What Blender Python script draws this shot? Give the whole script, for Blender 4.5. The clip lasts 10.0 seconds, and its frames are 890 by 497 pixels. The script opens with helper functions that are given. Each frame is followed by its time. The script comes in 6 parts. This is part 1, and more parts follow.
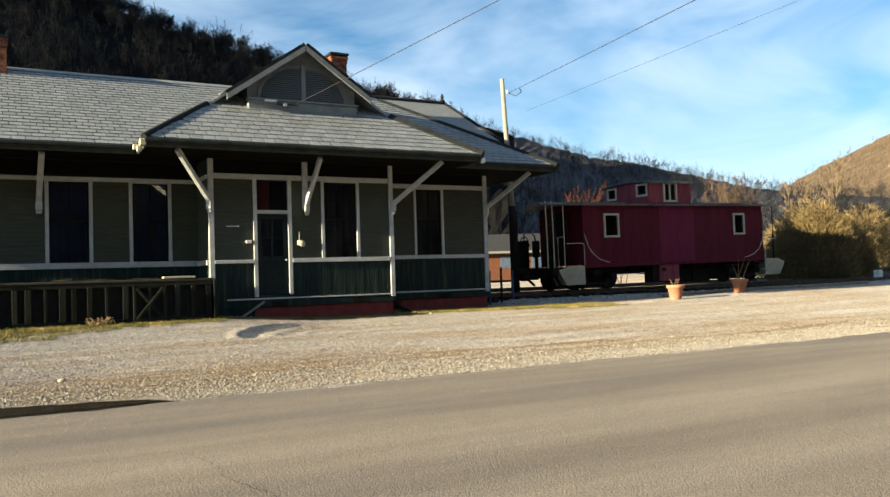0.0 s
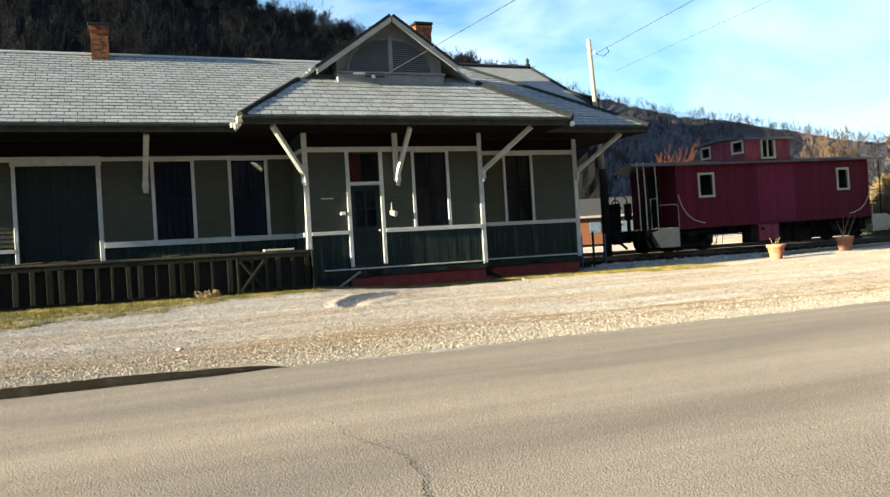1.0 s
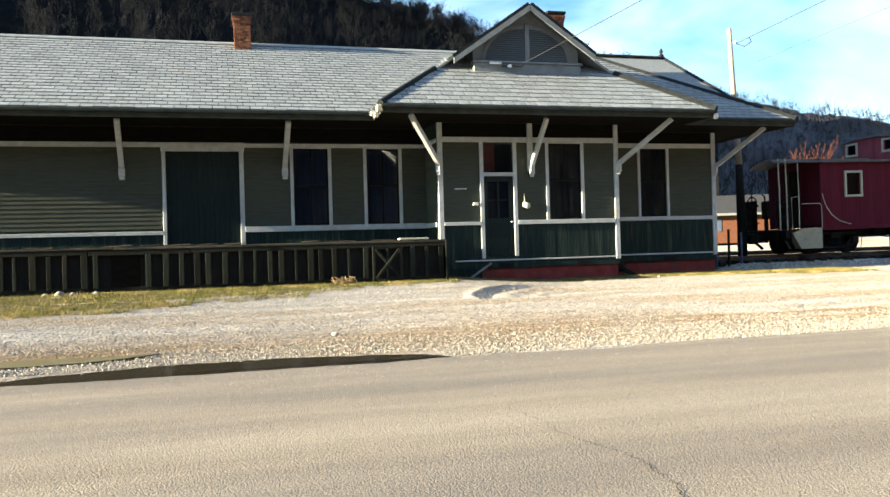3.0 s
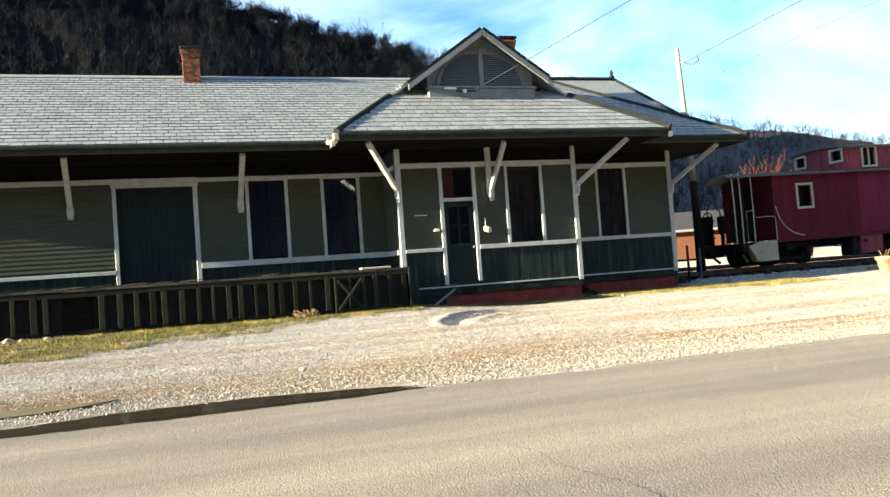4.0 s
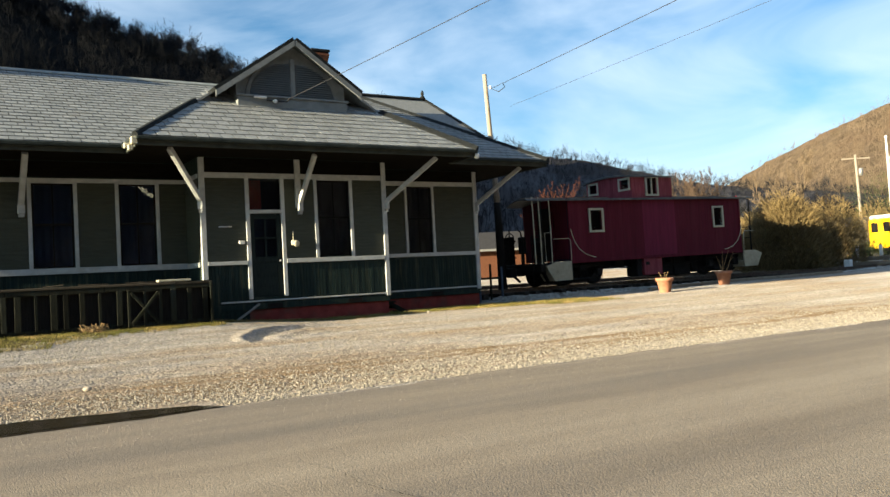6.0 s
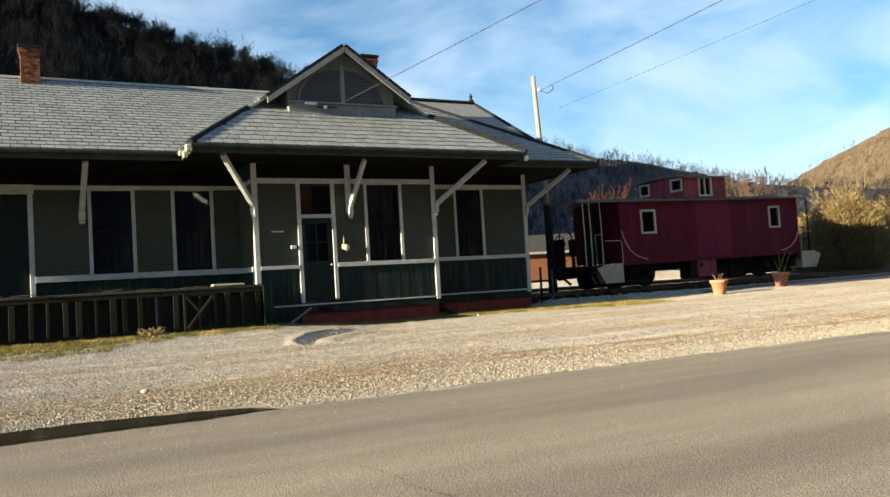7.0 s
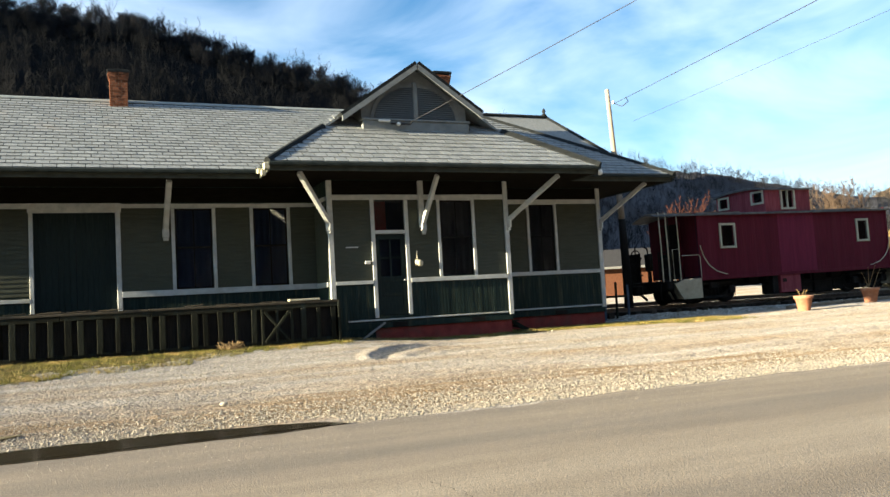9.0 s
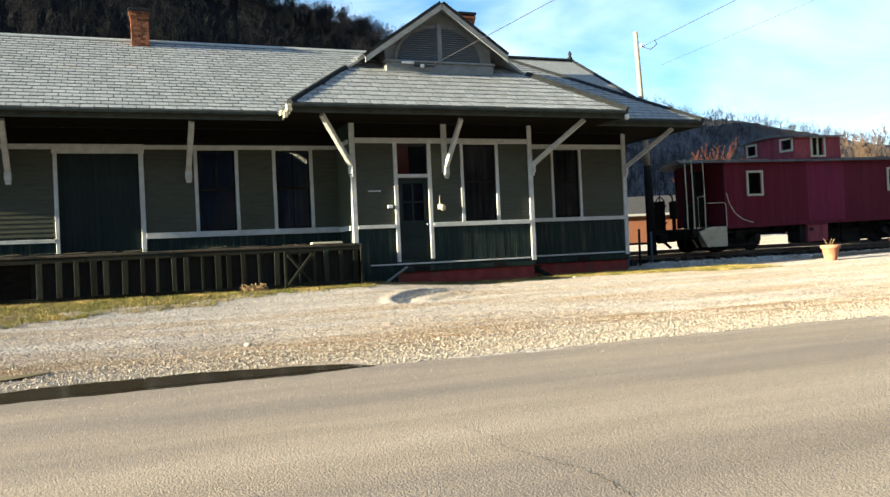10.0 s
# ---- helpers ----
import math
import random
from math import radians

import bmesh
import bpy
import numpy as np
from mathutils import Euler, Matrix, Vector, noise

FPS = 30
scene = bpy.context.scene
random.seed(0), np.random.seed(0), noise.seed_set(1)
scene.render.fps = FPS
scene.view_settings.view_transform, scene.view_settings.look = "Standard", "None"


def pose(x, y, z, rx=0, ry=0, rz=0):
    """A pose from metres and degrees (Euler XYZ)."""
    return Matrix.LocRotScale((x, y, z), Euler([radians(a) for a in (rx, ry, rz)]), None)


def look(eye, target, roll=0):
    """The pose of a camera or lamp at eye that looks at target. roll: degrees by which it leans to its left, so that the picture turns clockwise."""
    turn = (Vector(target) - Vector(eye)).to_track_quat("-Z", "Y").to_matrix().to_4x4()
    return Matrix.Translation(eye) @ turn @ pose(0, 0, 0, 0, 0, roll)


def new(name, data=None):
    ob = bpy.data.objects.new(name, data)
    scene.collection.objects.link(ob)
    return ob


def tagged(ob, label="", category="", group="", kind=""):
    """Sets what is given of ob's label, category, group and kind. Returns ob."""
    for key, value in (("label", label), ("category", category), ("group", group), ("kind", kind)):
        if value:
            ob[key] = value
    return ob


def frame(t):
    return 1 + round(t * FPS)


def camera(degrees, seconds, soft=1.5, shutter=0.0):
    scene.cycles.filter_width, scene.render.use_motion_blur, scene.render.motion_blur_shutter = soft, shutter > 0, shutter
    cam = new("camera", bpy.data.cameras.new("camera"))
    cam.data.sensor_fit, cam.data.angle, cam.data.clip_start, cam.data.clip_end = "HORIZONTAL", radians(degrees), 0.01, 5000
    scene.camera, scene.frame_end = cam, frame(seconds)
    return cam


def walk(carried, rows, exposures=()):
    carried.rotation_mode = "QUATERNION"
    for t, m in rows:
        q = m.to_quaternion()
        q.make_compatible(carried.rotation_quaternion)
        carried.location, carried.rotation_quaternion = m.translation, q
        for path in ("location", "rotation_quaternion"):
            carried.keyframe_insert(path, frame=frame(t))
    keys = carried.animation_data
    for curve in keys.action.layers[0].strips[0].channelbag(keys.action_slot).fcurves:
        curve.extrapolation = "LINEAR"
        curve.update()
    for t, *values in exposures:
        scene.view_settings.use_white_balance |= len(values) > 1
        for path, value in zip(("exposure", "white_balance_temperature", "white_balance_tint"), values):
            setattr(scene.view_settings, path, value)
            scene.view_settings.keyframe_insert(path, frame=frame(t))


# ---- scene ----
cam = camera(57.0, 10.0)
PATH = [
    (0, (-4.624, -20.533, 0.952), (-3.663, -18.78, 1.024), -1.8),
    (0.5, (-4.642, -20.505, 0.931), (-3.834, -18.676, 0.944), -3.1),
    (1, (-4.785, -20.531, 0.922), (-4.016, -18.685, 0.926), -3.4),
    (1.5, (-4.998, -20.527, 0.918), (-4.275, -18.662, 0.923), -2.8),
    (2, (-5.125, -20.422, 0.899), (-4.567, -18.502, 0.892), -1.1),
    (2.2, (-5.171, -20.349, 0.9), (-4.659, -18.416, 0.889), -1.2),
    (3.3, (-5.461, -19.926, 0.927), (-4.906, -18.004, 0.93), -2.1),
    (3.5, (-5.487, -19.85, 0.917), (-4.892, -17.94, 0.927), -2.0),
    (4, (-5.466, -19.757, 0.922), (-4.83, -17.862, 0.982), -4.1),
    (4.5, (-5.429, -19.66, 0.91), (-4.665, -17.814, 0.998), -4.9),
    (5, (-5.439, -19.63, 0.905), (-4.505, -17.864, 1.004), -4.0),
    (5.5, (-5.422, -19.638, 0.909), (-4.357, -17.947, 0.977), -3.1),
    (5.7, (-5.422, -19.64, 0.91), (-4.358, -17.948, 0.978), -3.1),
    (6.8, (-5.432, -19.718, 0.921), (-4.448, -17.979, 1.001), -3.3),
    (7, (-5.413, -19.664, 0.91), (-4.461, -17.908, 0.994), -3.4),
    (7.5, (-5.409, -19.656, 0.906), (-4.486, -17.884, 0.997), -3.5),
    (8, (-5.423, -19.668, 0.907), (-4.596, -17.851, 1.029), -3.2),
    (8.5, (-5.412, -19.663, 0.9), (-4.625, -17.829, 1.032), -3.2),
    (9, (-5.386, -19.659, 0.915), (-4.594, -17.827, 1.046), -3.3),
    (9.5, (-5.363, -19.609, 0.897), (-4.581, -17.769, 0.923), -4.0),
    (10, (-5.392, -19.546, 0.902), (-4.651, -17.688, 0.903), -2.6),
]
EXPOSURES = [(0.0, 1.98, 6500, 10), (0.4, 2.07, 6500, 10), (1.0, 2.45, 6250, 10), (2.0, 2.55, 6100, 10), (3.5, 2.80, 6150, 10), (4.5, 2.60, 6250, 10), (5.5, 1.98, 6500, 10), (7.5, 2.05, 6500, 10), (8.5, 2.20, 6600, 10), (9.0, 2.35, 6400, 10), (10.0, 2.55, 6250, 10)]
walk(cam, [(t, look(eye, target, roll)) for t, eye, target, roll in PATH], EXPOSURES)

# ---- world and sun ----
SUN_EL, SUN_AZ = 11.0, 2.2          # the sun stands beyond -x, almost along the street front
world = bpy.data.worlds.new("sky")
scene.world = world
world.use_nodes = True
wn, wl = world.node_tree.nodes, world.node_tree.links
wn.clear()
w_out = wn.new("ShaderNodeOutputWorld")
w_bg = wn.new("ShaderNodeBackground")
w_bg.inputs["Strength"].default_value = 0.033
w_sky = wn.new("ShaderNodeTexSky")
w_sky.sky_type = "NISHITA"
w_sky.sun_disc = False
w_sky.sun_elevation = radians(SUN_EL)
w_sky.sun_rotation = radians(270 - SUN_AZ)
w_sky.air_density, w_sky.dust_density, w_sky.ozone_density = 1.0, 0.3, 3.5
# thin wisps of high cloud over the blue
w_co = wn.new("ShaderNodeTexCoord")
w_map = wn.new("ShaderNodeMapping")
w_map.inputs["Rotation"].default_value = (0.0, 0.35, 0.5)
w_map.inputs["Scale"].default_value = (2.6, 2.6, 7.0)
w_noise = wn.new("ShaderNodeTexNoise")
w_noise.inputs["Scale"].default_value = 1.3
w_noise.inputs["Detail"].default_value = 7.0
w_noise.inputs["Distortion"].default_value = 0.6
w_ramp = wn.new("ShaderNodeValToRGB")
w_ramp.color_ramp.elements[0].position = 0.37
w_ramp.color_ramp.elements[0].color = (0, 0, 0, 1)
w_ramp.color_ramp.elements[1].position = 0.76
w_ramp.color_ramp.elements[1].color = (0.72, 0.72, 0.72, 1)
w_mix = wn.new("ShaderNodeMixRGB")
w_mix.inputs["Color2"].default_value = (8.3, 9.6, 10.8, 1)
wl.new(w_co.outputs["Generated"], w_map.inputs["Vector"])
wl.new(w_map.outputs["Vector"], w_noise.inputs["Vector"])
wl.new(w_noise.outputs["Fac"], w_ramp.inputs["Fac"])
wl.new(w_ramp.outputs["Color"], w_mix.inputs["Fac"])
w_tint = wn.new("ShaderNodeMixRGB")
w_tint.blend_type = "MULTIPLY"
w_tint.inputs["Fac"].default_value = 1.0
w_tint.inputs["Color2"].default_value = (0.90, 1.43, 1.55, 1)
wl.new(w_sky.outputs["Color"], w_tint.inputs["Color1"])
wl.new(w_tint.outputs["Color"], w_mix.inputs["Color1"])
wl.new(w_mix.outputs["Color"], w_bg.inputs["Color"])
wl.new(w_bg.outputs["Background"], w_out.inputs["Surface"])

sun_data = bpy.data.lights.new("sun", "SUN")
sun_data.energy, sun_data.angle, sun_data.color = 5.0, radians(0.6), (1.0, 0.85, 0.56)
sun = new("sun", sun_data)
sun_way = Vector((math.cos(radians(SUN_AZ)) * math.cos(radians(SUN_EL)), math.sin(radians(SUN_AZ)) * math.cos(radians(SUN_EL)), -math.sin(radians(SUN_EL))))
sun.matrix_world = Matrix.Translation((-30, -6, 20)) @ sun_way.to_track_quat("-Z", "Y").to_matrix().to_4x4()


# ---- materials ----
def mat(name, c1, c2, scale=6.0, rough=0.8, bump=0.2, fine=60.0, stretch=(1, 1, 1), patch=None, patch_scale=0.6, patch_at=(0.5, 0.7),
        vary=0.0, island=False, metal=0.0, spec=0.1, depth=0.02, fleck=0.0, cells=None, band=None, rugged=0.0):
    m = bpy.data.materials.new(name)
    m.use_nodes = True
    n, l = m.node_tree.nodes, m.node_tree.links
    p = n["Principled BSDF"]
    p.inputs["Roughness"].default_value, p.inputs["Metallic"].default_value = rough, metal
    p.inputs["Specular IOR Level"].default_value = spec
    p.inputs["Diffuse Roughness"].default_value = rugged
    geo = n.new("ShaderNodeNewGeometry")
    mp = n.new("ShaderNodeMapping")
    mp.inputs["Scale"].default_value = stretch
    l.new(geo.outputs["Position"], mp.inputs["Vector"])

    def noise_at(s, detail, vector):
        t = n.new("ShaderNodeTexNoise")
        t.inputs["Scale"].default_value, t.inputs["Detail"].default_value, t.inputs["Roughness"].default_value = s, detail, 0.6
        l.new(vector, t.inputs["Vector"])
        return t

    grain = noise_at(scale, 8.0, mp.outputs["Vector"])
    ramp = n.new("ShaderNodeValToRGB")
    ramp.color_ramp.elements[0].position, ramp.color_ramp.elements[1].position = 0.32, 0.68
    ramp.color_ramp.elements[0].color, ramp.color_ramp.elements[1].color = (*c1, 1), (*c2, 1)
    l.new(grain.outputs["Fac"], ramp.inputs["Fac"])
    colour = ramp.outputs["Color"]
    if patch:
        big = noise_at(patch_scale, 5.0, mp.outputs["Vector"])
        edge = n.new("ShaderNodeMapRange")
        edge.inputs["From Min"].default_value, edge.inputs["From Max"].default_value = patch_at
        l.new(big.outputs["Fac"], edge.inputs["Value"])
        mix = n.new("ShaderNodeMixRGB")
        mix.inputs["Color2"].default_value = (*patch, 1)
        l.new(edge.outputs["Result"], mix.inputs["Fac"])
        l.new(colour, mix.inputs["Color1"])
        colour = mix.outputs["Color"]
    if band:              # (colour, y where it begins, thickens, thins, ends): a strip of trodden dirt along the road
        place = n.new("ShaderNodeSeparateXYZ")
        l.new(geo.outputs["Position"], place.inputs["Vector"])
        rise, fall, both, uneven, amount = (n.new("ShaderNodeMapRange"), n.new("ShaderNodeMapRange"), n.new("ShaderNodeMath"), n.new("ShaderNodeMapRange"), n.new("ShaderNodeMath"))
        both.operation = amount.operation = "MULTIPLY"
        rise.inputs["From Min"].default_value, rise.inputs["From Max"].default_value = band[1], band[2]
        fall.inputs["From Min"].default_value, fall.inputs["From Max"].default_value = band[4], band[3]
        uneven.inputs["From Min"].default_value, uneven.inputs["From Max"].default_value = 0.40, 0.58
        stir = noise_at(1.1, 7.0, mp.outputs["Vector"])
        for node in (rise, fall):
            l.new(place.outputs["Y"], node.inputs["Value"])
        l.new(stir.outputs["Fac"], uneven.inputs["Value"])
        l.new(rise.outputs["Result"], both.inputs[0])
        l.new(fall.outputs["Result"], both.inputs[1])
        l.new(both.outputs["Value"], amount.inputs[0])
        l.new(uneven.outputs["Result"], amount.inputs[1])
        dirt = n.new("ShaderNodeMixRGB")
        dirt.inputs["Color2"].default_value = (*band[0], 1)
        l.new(amount.outputs["Value"], dirt.inputs["Fac"])
        l.new(colour, dirt.inputs["Color1"])
        colour = dirt.outputs["Color"]
    speck = noise_at(fine, 4.0, geo.outputs["Position"])
    if fleck:
        fl = n.new("ShaderNodeMapRange")
        fl.inputs["From Min"].default_value, fl.inputs["From Max"].default_value = 0.3, 0.7
        fl.inputs["To Min"].default_value, fl.inputs["To Max"].default_value = 1 - fleck, 1 + fleck
        l.new(speck.outputs["Fac"], fl.inputs["Value"])
        fh = n.new("ShaderNodeHueSaturation")
        l.new(fl.outputs["Result"], fh.inputs["Value"])
        l.new(colour, fh.inputs["Color"])
        colour = fh.outputs["Color"]
    height = speck.outputs["Fac"]
    if cells:             # (cells a metre, darkest, palest): each stone has its own shade
        vor = n.new("ShaderNodeTexVoronoi")
        vor.inputs["Scale"].default_value = cells[0]
        l.new(geo.outputs["Position"], vor.inputs["Vector"])
        split = n.new("ShaderNodeSeparateColor")
        l.new(vor.outputs["Color"], split.inputs["Color"])
        shade = n.new("ShaderNodeMapRange")
        shade.inputs["To Min"].default_value, shade.inputs["To Max"].default_value = cells[1], cells[2]
        l.new(split.outputs["Red"], shade.inputs["Value"])
        sh = n.new("ShaderNodeHueSaturation")
        l.new(shade.outputs["Result"], sh.inputs["Value"])
        l.new(colour, sh.inputs["Color"])
        colour = sh.outputs["Color"]
        less = n.new("ShaderNodeMath")
        less.operation = "SUBTRACT"
        l.new(speck.outputs["Fac"], less.inputs[0])
        l.new(vor.outputs["Distance"], less.inputs[1])
        height = less.outputs["Value"]
    if vary:
        val = n.new("ShaderNodeMapRange")
        val.inputs["To Min"].default_value, val.inputs["To Max"].default_value = 1 - vary, 1 + vary
        if island:
            l.new(geo.outputs["Random Per Island"], val.inputs["Value"])
        else:
            info = n.new("ShaderNodeObjectInfo")
            l.new(info.outputs["Random"], val.inputs["Value"])
        hsv = n.new("ShaderNodeHueSaturation")
        l.new(val.outputs["Result"], hsv.inputs["Value"])
        l.new(colour, hsv.inputs["Color"])
        colour = hsv.outputs["Color"]
    l.new(colour, p.inputs["Base Color"])
    rr = n.new("ShaderNodeMapRange")
    rr.inputs["To Min"].default_value, rr.inputs["To Max"].default_value = max(rough - 0.12, 0.02), min(rough + 0.12, 1.0)
    l.new(grain.outputs["Fac"], rr.inputs["Value"])
    l.new(rr.outputs["Result"], p.inputs["Roughness"])
    if bump:
        b = n.new("ShaderNodeBump")
        b.inputs["Strength"].default_value, b.inputs["Distance"].default_value = bump, depth
        l.new(height, b.inputs["Height"])
        l.new(b.outputs["Normal"], p.inputs["Normal"])
    return m


def glass_mat(name, tint):
    m = bpy.data.materials.new(name)
    m.use_nodes = True
    p = m.node_tree.nodes["Principled BSDF"]
    p.inputs["Base Color"].default_value = (*tint, 1)
    p.inputs["Roughness"].default_value = 0.03
    p.inputs["Transmission Weight"].default_value = 1.0
    p.inputs["IOR"].default_value = 1.5
    return m


M = {
    "gravel": mat("gravel", (0.2526, 0.2304, 0.2058), (0.4044, 0.3757, 0.3403), 1.4, 0.95, 0.5, 30.0, (0.22, 1.0, 1), (0.27, 0.20, 0.132), 0.62, (0.43, 0.68), depth=0.03, fleck=0.25, cells=(26.0, 0.72, 1.22), band=((0.20, 0.138, 0.082), -10.9, -10.2, -9.2, -7.6), rugged=0.5),
    "ballast": mat("ballast", (0.30, 0.29, 0.27), (0.56, 0.54, 0.50), 9.0, 0.95, 1.0, 26.0, (1, 1, 1), (0.26, 0.22, 0.17), 0.8, (0.55, 0.75), depth=0.06, fleck=0.3, cells=(18.0, 0.5, 1.35), rugged=1.0),
    "asphalt": mat("asphalt", (0.2183, 0.1782, 0.1335), (0.3347, 0.2791, 0.2103), 0.9, 0.85, 0.3, 90.0, (0.14, 1, 1), (0.185, 0.157, 0.129), 0.5, (0.48, 0.70), depth=0.010, fleck=0.22, cells=(80.0, 0.88, 1.11)),
    "stone": mat("pale_stone", (0.1799, 0.1574, 0.1262), (0.3597, 0.3265, 0.2759), 30.0, 0.9, 0.2, 90.0, vary=0.35, island=True, rugged=0.2),
    "soil": mat("soil", (0.085, 0.066, 0.034), (0.19, 0.15, 0.082), 6.0, 0.95, 0.8, 40.0, patch=(0.085, 0.098, 0.022), patch_scale=1.6, patch_at=(0.44, 0.62), depth=0.04, fleck=0.5),
    "grass": mat("grass", (0.080, 0.088, 0.018), (0.18, 0.155, 0.042), 2.0, 0.8, 0.0, patch=(0.32, 0.235, 0.10), patch_scale=1.6, patch_at=(0.46, 0.64), vary=0.4, island=True),
    "siding": mat("sage_siding", (0.0507, 0.0555, 0.0425), (0.0732, 0.0791, 0.0600), 3.0, 0.6, 0.25, 40.0, (1, 1, 8), (0.066, 0.073, 0.054), 0.5, (0.5, 0.8), vary=0.08, island=True),
    "dark_green": mat("dark_green_boards", (0.010, 0.020, 0.019), (0.019, 0.033, 0.029), 3.0, 0.7, 0.25, 40.0, (9, 9, 0.7), (0.055, 0.062, 0.042), 1.0, (0.52, 0.74), vary=0.15, island=True, spec=0.12),
    "door_green": mat("dark_green_door", (0.009, 0.016, 0.016), (0.017, 0.027, 0.025), 4.0, 0.65, 0.15, 40.0, (6, 6, 1), vary=0.1, island=True, spec=0.12),
    "trim": mat("white_trim", (0.37, 0.39, 0.40), (0.52, 0.54, 0.53), 7.0, 0.6, 0.2, 50.0, patch=(0.40, 0.39, 0.35), patch_scale=2.2, patch_at=(0.55, 0.75)),
    # shade under the eaves is put into these two near-black colours
    "frieze": mat("shade_black", (0.005, 0.0045, 0.0035), (0.011, 0.0095, 0.007), 3.0, 0.9, 0.2, 30.0, (1, 1, 6), spec=0.02),
    "soffit": mat("shaded_soffit_boards", (0.008, 0.007, 0.0055), (0.018, 0.016, 0.012), 3.0, 0.9, 0.2, 30.0, (1, 6, 1), spec=0.02),
    "gutter": mat("dark_gutter", (0.014, 0.019, 0.018), (0.032, 0.039, 0.036), 4.0, 0.7, 0.2, 30.0),
    "fascia": mat("grey_green_fascia", (0.034, 0.040, 0.035), (0.060, 0.066, 0.057), 4.0, 0.7, 0.2, 30.0),
    "cap": mat("ridge_cap_metal", (0.010, 0.012, 0.013), (0.024, 0.027, 0.029), 5.0, 0.85, 0.2, 30.0),
    "slate": mat("slate", (0.178, 0.194, 0.200), (0.275, 0.287, 0.288), 14.0, 0.7, 0.3, 35.0, (1, 1, 1), (0.27, 0.245, 0.215), 0.9, (0.6, 0.9), vary=0.13, island=True),
    "slate_piece": mat("slate_piece", (0.178, 0.194, 0.200), (0.275, 0.287, 0.288), 14.0, 0.7, 0.3, 35.0, (1, 1, 1), (0.27, 0.245, 0.215), 0.9, (0.6, 0.9), vary=0.13),
    "felt": mat("roof_felt", (0.04, 0.04, 0.04), (0.07, 0.07, 0.07), 5.0, 0.9, 0.1),
    "brick": mat("brick", (0.105, 0.042, 0.024), (0.25, 0.105, 0.058), 9.0, 0.85, 0.4, 40.0, (1, 1, 1), (0.030, 0.020, 0.016), 2.6, (0.52, 0.68), vary=0.45, island=True),
    "red_base": mat("painted_foundation", (0.1800, 0.0324, 0.0276), (0.2640, 0.0540, 0.0456), 4.0, 0.8, 0.4, 25.0, patch=(0.14, 0.06, 0.05), patch_scale=1.5),
    "mortar": mat("mortar", (0.20, 0.17, 0.13), (0.28, 0.24, 0.20), 9.0, 0.9, 0.3),
    "louvre": mat("grey_louvre", (0.12, 0.14, 0.155), (0.175, 0.195, 0.21), 5.0, 0.6, 0.2, 30.0, (1, 1, 6)),
    "ridge_metal": mat("pale_ridge_metal", (0.21, 0.235, 0.24), (0.30, 0.32, 0.32), 5.0, 0.5, 0.2, 30.0),
    "gable": mat("grey_gable_board", (0.150, 0.168, 0.174), (0.215, 0.232, 0.234), 5.0, 0.6, 0.2, 30.0),
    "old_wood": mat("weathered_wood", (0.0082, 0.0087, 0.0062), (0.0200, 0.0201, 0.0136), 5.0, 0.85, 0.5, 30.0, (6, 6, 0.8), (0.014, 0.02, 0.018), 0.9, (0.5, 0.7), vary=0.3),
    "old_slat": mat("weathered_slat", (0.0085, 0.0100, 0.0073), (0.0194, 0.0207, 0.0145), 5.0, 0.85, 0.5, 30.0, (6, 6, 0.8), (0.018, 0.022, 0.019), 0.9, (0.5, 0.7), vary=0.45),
    "deck": mat("deck_planks", (0.0357, 0.0306, 0.0229), (0.0765, 0.0663, 0.0510), 5.0, 0.85, 0.5, 30.0, (1, 6, 1), vary=0.3),
    "pole": mat("pole_wood", (0.20, 0.17, 0.135), (0.36, 0.32, 0.27), 5.0, 0.85, 0.5, 30.0, (8, 8, 0.5)),
    "caboose": mat("maroon_boards", (0.0683, 0.0071, 0.0152), (0.1049, 0.0116, 0.0238), 3.0, 0.7, 0.2, 30.0, (7, 7, 0.35), (0.105, 0.016, 0.027), 0.6, (0.50, 0.75), vary=0.05, island=True, spec=0.1),
    "caboose_panel": mat("repainted_maroon_boards", (0.1108, 0.0133, 0.0328), (0.1534, 0.0195, 0.0453), 2.0, 0.7, 0.2, 30.0, (5, 5, 0.5), vary=0.03, island=True, spec=0.1),
    "cupola": mat("faded_red_boards", (0.1736, 0.0336, 0.0448), (0.2632, 0.0650, 0.0784), 3.0, 0.6, 0.2, 30.0, (7, 7, 0.7), (0.16, 0.03, 0.04), 0.9, vary=0.08, island=True),
    "cab_roof": mat("caboose_roof_sheet", (0.06, 0.064, 0.07), (0.13, 0.135, 0.14), 3.0, 0.6, 0.3, 30.0),
    "black": mat("black_iron", (0.006, 0.006, 0.006), (0.016, 0.014, 0.013), 6.0, 0.6, 0.3, 40.0),
    "cream": mat("cream_paint", (0.36, 0.34, 0.26), (0.48, 0.46, 0.36), 6.0, 0.6, 0.2, 40.0, patch=(0.33, 0.27, 0.18), patch_scale=3.0, patch_at=(0.6, 0.8)),
    "rail": mat("rail_steel", (0.08, 0.055, 0.04), (0.16, 0.115, 0.085), 8.0, 0.6, 0.3, 40.0, metal=0.4),
    "tie": mat("sleeper_wood", (0.022, 0.018, 0.014), (0.06, 0.05, 0.04), 5.0, 0.9, 0.6, 25.0, (3, 1, 3), vary=0.3),
    "timber": mat("old_timber", (0.16, 0.12, 0.085), (0.30, 0.25, 0.19), 5.0, 0.85, 0.5, 25.0, (1, 6, 6), vary=0.25),
    "terracotta": mat("terracotta", (0.3404, 0.1480, 0.0888), (0.4588, 0.2294, 0.1406), 9.0, 0.85, 0.2, 40.0),
